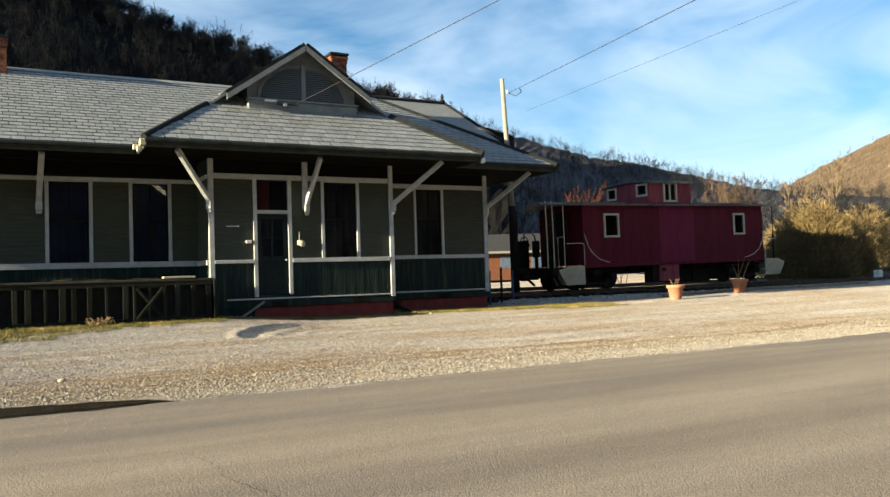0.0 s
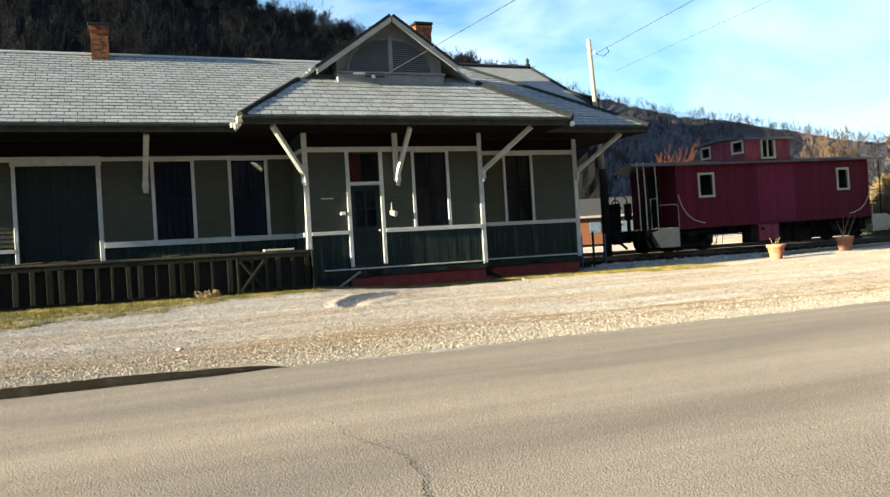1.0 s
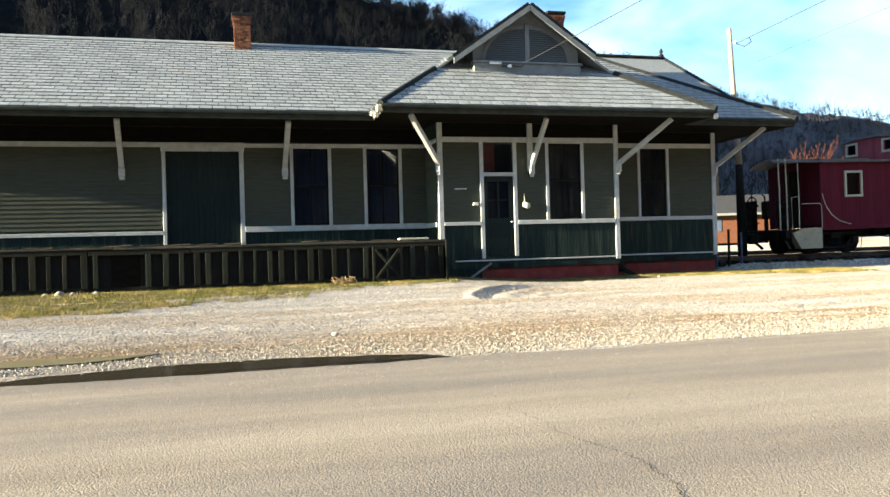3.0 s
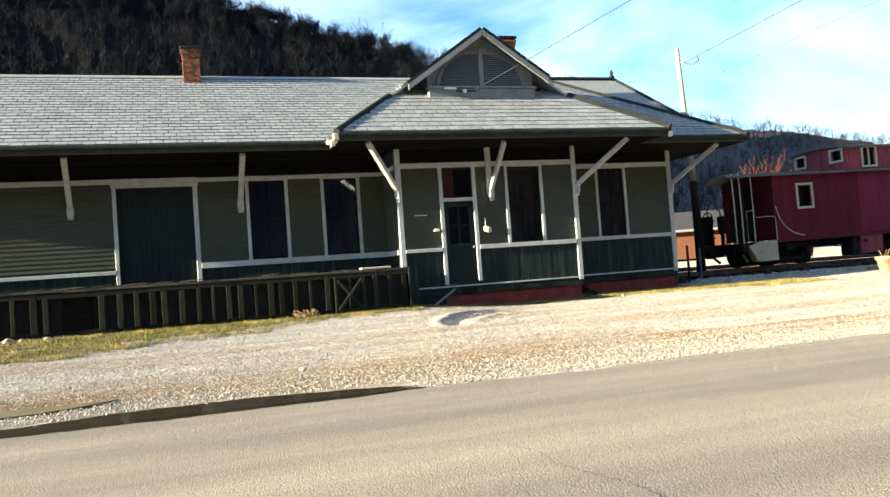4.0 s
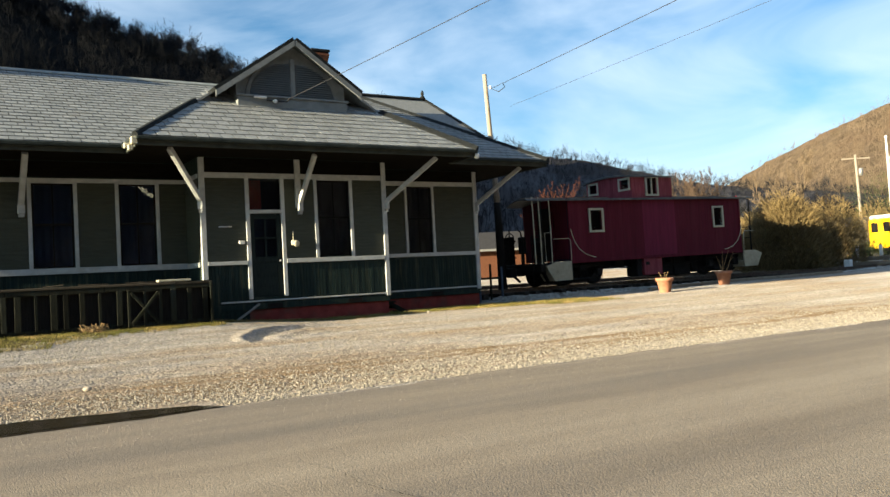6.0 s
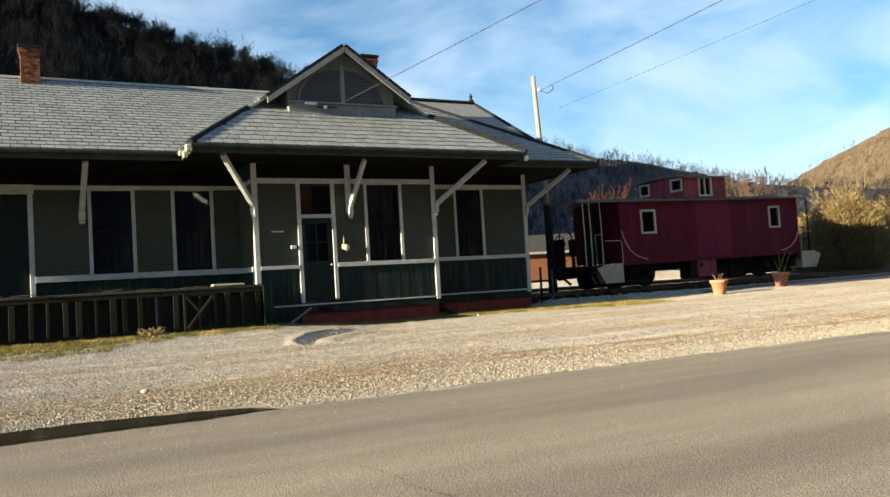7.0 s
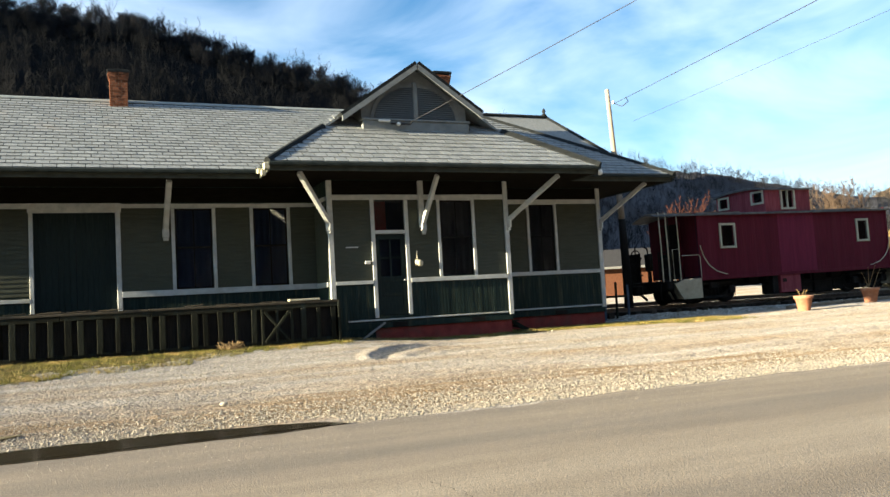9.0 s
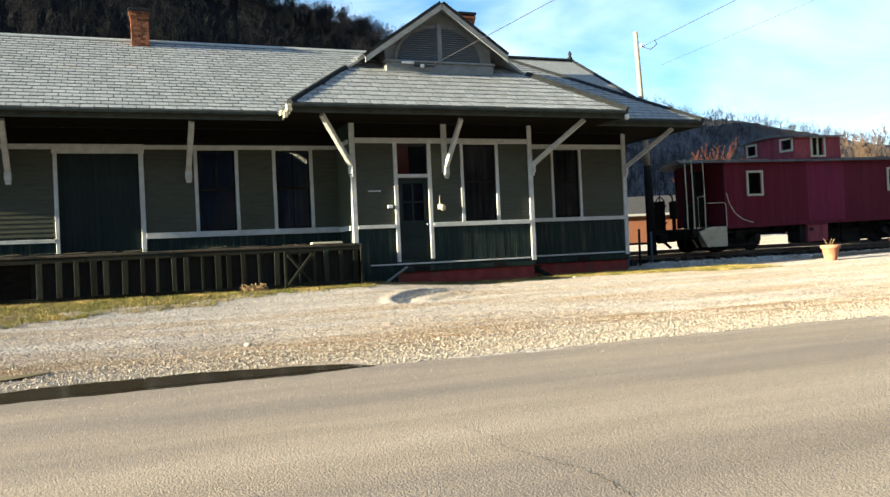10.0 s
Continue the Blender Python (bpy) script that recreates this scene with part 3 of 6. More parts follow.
def wall_core(name, x0, x1, y0, y1, z0, z1, openings):
    """A wall along x with holes (ax, bx, az, bz) cut right through it."""
    bm = bmesh.new()
    cuts = sorted(openings)
    x = x0
    for ax, bx, az, bz in cuts:
        if ax > x:
            box(bm, x, ax, y0, y1, z0, z1)
        if az > z0:
            box(bm, ax, bx, y0, y1, z0, az)
        if bz < z1:
            box(bm, ax, bx, y0, y1, bz, z1)
        x = bx
    box(bm, x, x1, y0, y1, z0, z1)
    return part(name, bm, "dark_green", station)


def clapboards(panel, x0, x1, y, z0, z1, lap=0.108):
    """Lapped boards on a wall facing -y, each a piece of the panel."""
    n = max(1, round((z1 - z0) / lap))
    h = (z1 - z0) / n
    for i in range(n):
        a, b = z0 + i * h, z0 + (i + 1) * h
        j = random.uniform(-0.002, 0.002)
        bm = bmesh.new()
        v = [bm.verts.new(c) for c in ((x0, y - 0.022 + j, a), (x1, y - 0.022 - j, a), (x1, y - 0.006, b), (x0, y - 0.006, b), (x0, y, a), (x1, y, a))]
        bm.faces.new((v[0], v[1], v[2], v[3]))
        bm.faces.new((v[4], v[5], v[1], v[0]))
        part("board", bm, "siding", panel)


def upright_boards(bm, x0, x1, y, z0, z1, w=0.085):
    n = max(1, round((x1 - x0) / w))
    for i in range(n):
        a, b = x0 + (x1 - x0) * i / n, x0 + (x1 - x0) * (i + 1) / n
        j = random.uniform(0, 0.003)
        v = [bm.verts.new(c) for c in ((a + 0.004, y - 0.016 - j, z0), (b - 0.004, y - 0.016 - j, z0), (b - 0.004, y - 0.016 - j, z1), (a + 0.004, y - 0.016 - j, z1),
                                       (a, y - 0.008, z0), (b, y - 0.008, z0), (b, y - 0.008, z1), (a, y - 0.008, z1))]
        for f in ((0, 1, 2, 3), (4, 0, 3, 7), (1, 5, 6, 2)):
            bm.faces.new([v[k] for k in f])


def window(x0, x1, z0, z1, y, blind="navy_glass_tone"):
    """Double-hung window with casing, two sashes and a sill; x0..x1 is the outside of its casing."""
    w = new("window")
    w.parent = station
    w.empty_display_size = 0.1
    c = 0.085
    bm = bmesh.new()
    bbox(bm, x0, x0 + c, y - 0.045, y + 0.06, z0, z1, 0.006)
    bbox(bm, x1 - c, x1, y - 0.045, y + 0.06, z0, z1, 0.006)
    bbox(bm, x0 + c, x1 - c, y - 0.04, y + 0.06, z1 - 0.02, z1, 0.004)
    part("window_frame", bm, "trim", w, "white painted casing")
    mid = (z0 + z1) / 2 + 0.02
    for k, (a, b, yy) in enumerate(((mid - 0.02, z1 - 0.02, y + 0.0), (z0, mid + 0.02, y + 0.035))):
        bm = bmesh.new()
        s = 0.045
        bbox(bm, x0 + c, x0 + c + s, yy, yy + 0.03, a, b, 0.004)
        bbox(bm, x1 - c - s, x1 - c, yy, yy + 0.03, a, b, 0.004)
        bbox(bm, x0 + c + s, x1 - c - s, yy, yy + 0.03, a, a + s, 0.004)
        bbox(bm, x0 + c + s, x1 - c - s, yy, yy + 0.03, b - s, b, 0.004)
        mx = (x0 + x1) / 2
        bbox(bm, mx - 0.014, mx + 0.014, yy + 0.003, yy + 0.027, a + s, b - s, 0.003)
        part("sash", bm, "black", w, "dark painted sash")
        for xa, xb in ((x0 + c + s, mx - 0.014), (mx + 0.014, x1 - c - s)):
            bm = bmesh.new()
            box(bm, xa, xb, yy + 0.012, yy + 0.016, a + s, b - s)
            part("pane", bm, "glass", w)
    # added sheet behind the panes gives the glass its reflected tone
    bm = bmesh.new()
    n = 10
    xs = [x0 + c + 0.02 + (x1 - x0 - 2 * c - 0.04) * i / n for i in range(n + 1)]
    lo_v = [bm.verts.new((x, y + 0.10 + 0.012 * (i % 2), z0 + 0.03)) for i, x in enumerate(xs)]
    hi_v = [bm.verts.new((x, y + 0.10 + 0.012 * (i % 2), z1 - 0.04)) for i, x in enumerate(xs)]
    for i in range(n):
        bm.faces.new((lo_v[i], lo_v[i + 1], hi_v[i + 1], hi_v[i]))
    bmesh.ops.solidify(bm, geom=bm.faces[:], thickness=0.004)
    part("curtain", bm, blind, w, "added sheet carrying the tone of the glass reflection")
    return w


def trim_bar(name, x0, x1, y, z0, z1, depth=0.05):
    bm = bmesh.new()
    bbox(bm, x0, x1, y - depth, y + 0.01, z0, z1, 0.006)
    return part(name, bm, "trim", station, "white painted trim board")


FD = (-6.70, -4.74)                  # freight door casing
WIN = [(-3.59, -2.53), (-1.69, -0.66)]
W4 = (6.28, 7.29)
W3 = (2.92, 4.01)
DOOR = (1.10, 2.11)
wall_core("street_wall", XL, 0.0, WY, WY + 0.18, 0.0, TOP + 0.2, [(FD[0] + 0.1, FD[1] - 0.1, 1.12, 3.52), *[(a + 0.1, b - 0.1, 1.60, 3.60) for a, b in WIN]])
wall_core("street_wall_east", 5.0, XR, WY, WY + 0.18, 0.5, TOP + 0.2, [(W4[0] + 0.1, W4[1] - 0.1, 1.62, 3.62)])
wall_core("bay_wall", 0.0, 5.0, 0.0, 0.18, 0.5, TOP + 0.2, [(DOOR[0] + 0.1, DOOR[1] - 0.1, 0.66, 3.60), (W3[0] + 0.1, W3[1] - 0.1, 1.62, 3.60)])
for a, b, z in ((0.0, 0.18, 0.0), (4.82, 5.0, 0.5)):
    bm = bmesh.new()
    box(bm, a, b, 0.18, WY, z, TOP + 0.2)
    part("bay_side_wall", bm, "dark_green", station)
bm = bmesh.new()
box(bm, XL, XR, BACK, BACK + 0.18, 0.0, TOP + 0.2)
box(bm, XL, XL + 0.18, WY + 0.18, BACK, 0.0, TOP + 0.2)
box(bm, XR - 0.18, XR, WY + 0.18, BACK, 0.5, TOP + 0.2)
part("rear_wall", bm, "siding", station)
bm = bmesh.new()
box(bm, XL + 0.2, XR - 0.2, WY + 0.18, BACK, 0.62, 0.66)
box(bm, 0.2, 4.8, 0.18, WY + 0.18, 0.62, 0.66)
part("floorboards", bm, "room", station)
# added back partition, coloured near-black, blocks light and keeps the rooms dark
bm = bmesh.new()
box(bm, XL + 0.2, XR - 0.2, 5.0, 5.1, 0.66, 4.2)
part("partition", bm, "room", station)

# clapboards above the chair rail, panel by panel
panels = [(XL, FD[0], WY), (FD[1], WIN[0][0], WY), (WIN[0][1], WIN[1][0], WY), (WIN[1][1], 0.0, WY), (5.0, W4[0], WY), (W4[1], XR - 0.08, WY),
          (0.12, DOOR[0], 0.0), (DOOR[1], W3[0], 0.0), (W3[1], 4.87, 0.0)]
for a, b, y in panels:
    panel = new("clapboard_panel")
    panel.parent = station
    tagged(panel, label="sage green lapped siding")
    clapboards(panel, a, b, y, RAIL + 0.06, HEAD)
panel = new("clapboard_panel")
panel.parent = station
n = 19
for i in range(n):
    a, b = RAIL + 0.06 + (HEAD - RAIL - 0.06) * i / n, RAIL + 0.06 + (HEAD - RAIL - 0.06) * (i + 1) / n
    bm = bmesh.new()
    v = [bm.verts.new(c) for c in ((-0.022, 0.10, a), (-0.022, WY, a), (-0.006, WY, b), (-0.006, 0.10, b), (0, 0.10, a), (0, WY, a))]
    bm.faces.new(v[:4])
    bm.faces.new((v[4], v[5], v[1], v[0]))
    part("board", bm, "siding", panel)
# dark boards below the rail
for a, b, y, z0 in ((XL, FD[0], WY, 0.2), (FD[1], 0.0, WY, 0.2), (0.12, DOOR[0], 0.0, -0.02), (DOOR[1], 4.87, 0.0, BASE), (5.0, XR - 0.08, WY, BASE)):
    bm = bmesh.new()
    upright_boards(bm, a, b, y, z0, RAIL - 0.05)
    part("wainscot", bm, "dark_green", station, "dark green upright boards, paint streaked", kind="stuff")
for a, b, y in ((DOOR[0], 4.98, 0.0), (5.0, XR, WY), (0.12, DOOR[0], 0.0)):
    bm = bmesh.new()
    bbox(bm, a, b, y - 0.03, y + 0.02, 0.36, BASE - 0.1, 0.006)
    part("skirt_board", bm, "dark_green", station)
# frieze over the head trim, eave shade in its near-black colour
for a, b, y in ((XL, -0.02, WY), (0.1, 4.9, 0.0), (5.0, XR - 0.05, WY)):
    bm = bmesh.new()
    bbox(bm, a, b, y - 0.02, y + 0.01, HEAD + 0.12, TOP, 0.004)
    part("frieze", bm, "frieze", station, "frieze board coloured near-black as eave shade")
# white trim
trim_bar("head_trim", XL, FD[0], WY, HEAD - 0.02, HEAD + 0.10)
trim_bar("head_trim", FD[0] - 0.02, FD[1] + 0.02, WY, 3.50, HEAD + 0.10, 0.06)
trim_bar("head_trim", FD[1] + 0.02, -0.05, WY, HEAD - 0.02, HEAD + 0.08)
trim_bar("head_trim", 0.12, 4.88, 0.0, HEAD - 0.01, HEAD + 0.12)
trim_bar("head_trim", 5.02, XR - 0.1, WY, HEAD + 0.02, HEAD + 0.15)
trim_bar("chair_rail", XL, FD[0], WY, 1.44, 1.53, 0.06)
trim_bar("chair_rail", FD[1], -0.03, WY, 1.46, 1.60, 0.06)
trim_bar("chair_rail", 0.12, DOOR[0], 0.0, 1.48, 1.57, 0.06)
trim_bar("chair_rail", DOOR[1], 4.88, 0.0, 1.48, 1.59, 0.06)
trim_bar("chair_rail", 5.02, XR - 0.1, WY, 1.55, 1.66, 0.06)
trim_bar("base_trim", DOOR[0] - 0.7, 4.98, 0.0, 0.55, 0.588, 0.045)
trim_bar("base_trim", 5.02, XR, WY, 0.555, 0.60, 0.045)
for name, a, b in (("chair_rail", 1.46, 1.58), ("head_trim", HEAD - 0.01, HEAD + 0.09)):
    bm = bmesh.new()
    bbox(bm, -0.05, 0.01, 0.1, WY - 0.06, a, b, 0.006)
    part(name, bm, "trim", station)
# corner posts
for x0, x1, y0, y1, z0 in ((-0.012, 0.12, -0.05, 0.04, 1.05), (4.89, 5.02, -0.05, 0.04, 0.5), (XR - 0.10, XR + 0.04, WY - 0.05, WY + 0.1, 0.5)):
    bm = bmesh.new()
    bbox(bm, x0, x1, y0, y1, z0, TOP, 0.012)
    part("corner_post", bm, "trim", station, "white painted corner post")
bm = bmesh.new()
bbox(bm, 2.41, 2.55, -0.09, 0.0, 2.86, TOP, 0.01)
part("wall_post", bm, "trim", station, "short white bracket post")


def brace(foot, head, w=0.10, name="eave_bracket"):
    """A sawn eave bracket: stout diagonal with a stepped foot and a bearer under the soffit."""
    bm = bmesh.new()
    foot, head = Vector(foot), Vector(head)
    beam(bm, foot, head, w, 0.12, 0.012)
    way = Vector((head.x - foot.x, head.y - foot.y, 0)).normalized()
    m = Matrix.Translation((foot.x, foot.y, foot.z - 0.03)) @ Euler((0, 0, math.atan2(way.y, way.x))).to_matrix().to_4x4()
    bbox(bm, -0.02, 0.09, -w * 0.62, w * 0.62, -0.16, 0.05, 0.012, m)
    bbox(bm, -0.02, 0.06, -w * 0.5, w * 0.5, -0.24, -0.16, 0.012, m)
    return part(name, bm, "trim", station, "white painted eave bracket")


brace((0.03, -0.03, 3.03), (-0.95, -1.18, 4.10), 0.11)
brace((2.50, -0.08, 2.97), (2.57, -1.03, 4.08), 0.10)
brace((5.00, -0.03, 3.03), (6.00, -1.16, 4.10), 0.10)
brace((XR, WY - 0.03, 3.08), (9.72, 0.08, 4.10), 0.10)
for x in (-3.72, -7.62, -11.6):
    brace((x, WY - 0.03, 3.06), (x + 0.03, 0.14, 4.10), 0.125)

for a, b in WIN:
    window(a, b, 1.60, 3.60, WY)
window(*W4, 1.66, 3.64, WY, "brown_glass_tone")
window(*W3, 1.59, 3.61, 0.0, "brown_glass_tone")

# freight door: two leaves of upright boards in a white casing
fd = new("freight_door")
fd.parent = station
for a, b in ((FD[0], FD[0] + 0.09), (FD[1] - 0.11, FD[1])):
    bm = bmesh.new()
    bbox(bm, a, b, WY - 0.055, WY + 0.05, 1.12, 3.50, 0.008)
    part("door_jamb", bm, "trim", fd, "white painted casing")
for a, b in ((FD[0] + 0.09, -5.725), (-5.715, FD[1] - 0.11)):
    bm = bmesh.new()
    upright_boards(bm, a, b, WY + 0.07, 1.14, 3.50, 0.13)
    box(bm, a, b, WY + 0.065, WY + 0.10, 1.14, 3.50)
    part("door_leaf", bm, "door_green", fd, "dark green boarded leaf")

# entrance door with transom light
door = new("entrance_door")
door.parent = station
for name, a, b, z0, z1 in (("door_jamb", DOOR[0], DOOR[0] + 0.1, 0.62, HEAD), ("door_jamb", DOOR[1] - 0.1, DOOR[1], 0.66, HEAD), ("transom_bar", DOOR[0] + 0.1, DOOR[1] - 0.1, 2.74, 2.83)):
    bm = bmesh.new()
    bbox(bm, a, b, -0.05, 0.08, z0, z1, 0.008)
    part(name, bm, "trim", door, "white painted casing")
bm = bmesh.new()
a, b = DOOR[0] + 0.1, DOOR[1] - 0.1
for x0, x1, z0, z1 in ((a, a + 0.12, 0.67, 2.74), (b - 0.12, b, 0.67, 2.74), (a + 0.12, b - 0.12, 0.67, 0.90), (a + 0.12, b - 0.12, 1.52, 1.66), (a + 0.12, b - 0.12, 2.60, 2.74), (a + 0.12, b - 0.12, 1.15, 1.25)):
    bbox(bm, x0, x1, 0.03, 0.07, z0, z1, 0.006)
box(bm, a + 0.12, b - 0.12, 0.045, 0.06, 0.90, 1.15)
box(bm, a + 0.12, b - 0.12, 0.045, 0.06, 1.25, 1.52)
mx = (a + b) / 2
bbox(bm, mx - 0.02, mx + 0.02, 0.035, 0.065, 1.66, 2.60, 0.004)
bbox(bm, a + 0.12, b - 0.12, 0.035, 0.065, 2.11, 2.15, 0.004)
part("door_leaf", bm, "door_green", door, "dark green panelled leaf")
for xa, xb in ((a + 0.12, mx - 0.02), (mx + 0.02, b - 0.12)):
    for za, zb in ((1.66, 2.11), (2.15, 2.60)):
        bm = bmesh.new()
        box(bm, xa, xb, 0.048, 0.052, za, zb)
        part("pane", bm, "glass", door)
bm = bmesh.new()
box(bm, a, b, 0.05, 0.054, 2.83, HEAD - 0.01)
part("pane", bm, "glass", door, "transom light")
bm = bmesh.new()
lathe(bm, [(0.012, 0), (0.012, 0.03), (0.028, 0.04), (0.03, 0.06), (0.02, 0.075)], 12, Matrix.Translation((b - 0.06, 0.03, 1.55)) @ Euler((radians(90), 0, 0)).to_matrix().to_4x4())
part("door_knob", bm, "galv", door, "dull metal knob", True)
# added near-black sheet keeps the door glass dark
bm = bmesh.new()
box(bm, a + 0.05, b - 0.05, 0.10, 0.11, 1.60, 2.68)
part("curtain", bm, "room", door, "added dark sheet behind the door glass")
# red blind inside the transom
bm = bmesh.new()
box(bm, a, a + 0.42, 0.30, 0.32, 2.83, 3.6)
part("blind", bm, "red_base", door, "red cloth behind the transom light")

# foundation of painted brick with vents
for x0, x1, y in ((0.95, 4.96, 0.02), (5.0, XR - 0.02, WY + 0.02)):
    bm = bmesh.new()
    box(bm, x0, x1, y, y + 0.2, -0.15, 0.36)
    part("foundation", bm, "red_base", station, "red painted brick foundation")
for x, y in ((1.75, 0.0), (3.95, 0.0), (7.25, WY)):
    bm = bmesh.new()
    box(bm, x - 0.2, x + 0.2, y - 0.035, y, 0.37, 0.49)
    part("vent", bm, "black", station, "dark foundation vent")
# small things on the bay wall
bm = bmesh.new()
bbox(bm, 0.90, 1.04, -0.06, -0.02, 1.98, 2.06, 0.01)
part("wall_box", bm, "white", station, "small white box")
# white strip imitates grazing sun on one clapboard edge
bm = bmesh.new()
bbox(bm, 0.42, 0.74, -0.03, -0.018, 2.40, 2.43, 0.003)
part("nail_strip", bm, "trim", station, "pale strip painted as sun catching a board edge")
lamp = new("wall_bell")
lamp.parent = station
bm = bmesh.new()
rod(bm, [(2.30, -0.03, 2.28), (2.30, -0.05, 2.0)], 0.012)
bbox(bm, 2.24, 2.38, -0.09, -0.02, 1.92, 2.06, 0.02)
lathe(bm, [(0.02, 0), (0.07, 0.01), (0.085, 0.04), (0.05, 0.06)], 14, Matrix.Translation((2.36, -0.06, 1.96)) @ Euler((radians(90), 0, 0)).to_matrix().to_4x4())
part("bell_body", bm, "cream", lamp, "cream metal wall fitting", True)

# ---- roofs ----
S = (RIDGE_Z - EAVE_Z) / (RIDGE_Y + 0.30)      # pitch of the main roof
EY, BX0, BX1, BY = -0.30, -1.72, 7.06, -1.50     # eaves
BS, FS = 0.69, 0.64                             # pitches of the bay roof: sides, front
CX = (BX0 + BX1) / 2
GAB_Y = 0.45
GAB_Z = EAVE_Z + FS * (GAB_Y - BY)
RX, AX = 10.47, 7.15                              # east eave corner, ridge end
WEST = XL - 1.6


def slab(name, corners, material="felt", thick=0.07):
    bm = bmesh.new()
    a = [bm.verts.new(c) for c in corners]
    b = [bm.verts.new(Vector(c) - Vector((0, 0, thick))) for c in corners]
    bm.faces.new(a)
    bm.faces.new(b[::-1])
    for i in range(len(a)):
        j = (i + 1) % len(a)
        bm.faces.new((a[j], a[i], b[i], b[j]))
    return part(name, bm, material, station)


main_roof = slab("roof", [(WEST, EY, EAVE_Z), (RX, EY, EAVE_Z), (AX, RIDGE_Y, RIDGE_Z), (WEST, RIDGE_Y, RIDGE_Z)])
tagged(main_roof, label="long slope of weathered grey slates")
slab("roof_rear", [(RX, 11.5, EAVE_Z), (WEST, 11.5, EAVE_Z), (WEST, RIDGE_Y, RIDGE_Z), (AX, RIDGE_Y, RIDGE_Z)])
slab("roof_end", [(RX, EY, EAVE_Z), (RX, 11.5, EAVE_Z), (AX, RIDGE_Y, RIDGE_Z)], "slate")
zr = EAVE_Z + BS * (CX - BX0)
bay_roof = slab("bay_roof", [(BX0, BY, EAVE_Z), (BX1, BY, EAVE_Z), (BX1 - (GAB_Z - EAVE_Z) / BS, GAB_Y, GAB_Z), (BX0 + (GAB_Z - EAVE_Z) / BS, GAB_Y, GAB_Z)])
tagged(bay_roof, label="hipped bay roof of pale grey slates")
k = (GAB_Z - EAVE_Z) / BS
slab("bay_roof_side", [(BX0, BY, EAVE_Z), (BX0 + k, GAB_Y, GAB_Z), (CX, GAB_Y, zr), (CX, 5.5, zr), (BX0, 0.5, EAVE_Z)], "slate")
slab("bay_roof_side", [(BX1, BY, EAVE_Z), (BX1, 0.5, EAVE_Z), (CX, 5.5, zr), (CX, GAB_Y, zr), (BX1 - k, GAB_Y, GAB_Z)], "slate")
for s in (-1, 1):             # slopes running up beside the gablet, and its cheeks
    slab("bay_roof_cheek", [(CX + s * 1.5, GAB_Y, GAB_Z - 0.005), (CX + s * (CX - BX0 - k), GAB_Y, GAB_Z - 0.005), (CX + s * 1.5, BY + (zr - 1.5 * BS - EAVE_Z) / FS, zr - 1.5 * BS - 0.01)])
    bm = bmesh.new()
    box(bm, CX + s * 1.46, CX + s * 1.5, GAB_Y + 0.05, 1.7, GAB_Z - 0.1, zr - 1.5 * BS - 0.04)
    part("gablet_cheek", bm, "gable", station)
# rear wing that shows over the east end
FX, FY, FZ = 10.6, 7.0, 7.72
slab("wing_roof", [(4.4, 5.0, 6.0), (11.9, 5.0, 6.0), (FX, FY, FZ), (4.4, FY, FZ)], "slate")
slab("wing_roof", [(11.9, 11.0, 5.2), (4.4, 11.0, 5.2), (4.4, FY, FZ), (FX, FY, FZ)], "slate")


def slates(plane, u0, u1, z0, z1, inside, parent, keep=None, width=0.285, row=0.27):
    """Slates on a sloping face; plane(u, d) gives the place d metres up the slope. Those that keep() picks are pieces of their own."""
    v, f, singles = [], [], []
    d_end = z1
    rows = int(d_end / row)
    for r in range(rows):
        d = r * row
        shift = (r % 2) * width / 2 + random.uniform(-0.02, 0.02)
        for c in range(int((u1 - u0) / width) + 2):
            a = u0 + c * width - shift
            b = a + width - random.uniform(0.010, 0.022)
            e = d + row * 1.12
            mid = ((a + b) / 2, d + row / 2)
            if not inside(*mid):
                continue
            lift = 0.028 + random.uniform(-0.003, 0.005)
            cut = random.uniform(-0.006, 0.010)
            if keep and keep(*mid):
                singles.append((a, d + cut, lift))
                continue
            p = [Vector(plane(a, d + cut)), Vector(plane(b, d + cut)), Vector(plane(b, e)), Vector(plane(a, e))]
            nrm = (p[1] - p[0]).cross(p[3] - p[0]).normalized()
            if nrm.z < 0:
                nrm = -nrm
            i = len(v)
            v += [tuple(p[0] + nrm * lift), tuple(p[1] + nrm * lift), tuple(p[2] + nrm * 0.008), tuple(p[3] + nrm * 0.008), tuple(p[0]), tuple(p[1])]
            f += [(i, i + 1, i + 2, i + 3), (i + 4, i + 5, i + 1, i)]
    ob = arrays("slate_cover", v, f, "slate", parent, "", "", "stuff")
    return singles


SL = math.hypot(1, S)
main_len = (RIDGE_Y - EY) * SL


def main_plane(u, d):
    return (u, EY - 0.03 + d / SL, EAVE_Z - 0.015 + d * S / SL)


def on_main(u, d):
    y = EY + d / SL
    if u > RX - (RX - AX) * (y - EY) / (RIDGE_Y - EY) - 0.05:
        return False
    # leave out what the bay roof covers
    z = EAVE_Z + d * S / SL
    lo, hi = BX0 + (z - EAVE_Z) / BS, BX1 - (z - EAVE_Z) / BS
    return not (lo + 0.06 < u < hi - 0.06 and y < 6)


slates(main_plane, -14.0, RX, 0, main_len, on_main, main_roof)
BL = math.hypot(1, FS)


def bay_plane(u, d):
    return (u, BY - 0.03 + d / BL, EAVE_Z - 0.015 + d * FS / BL)


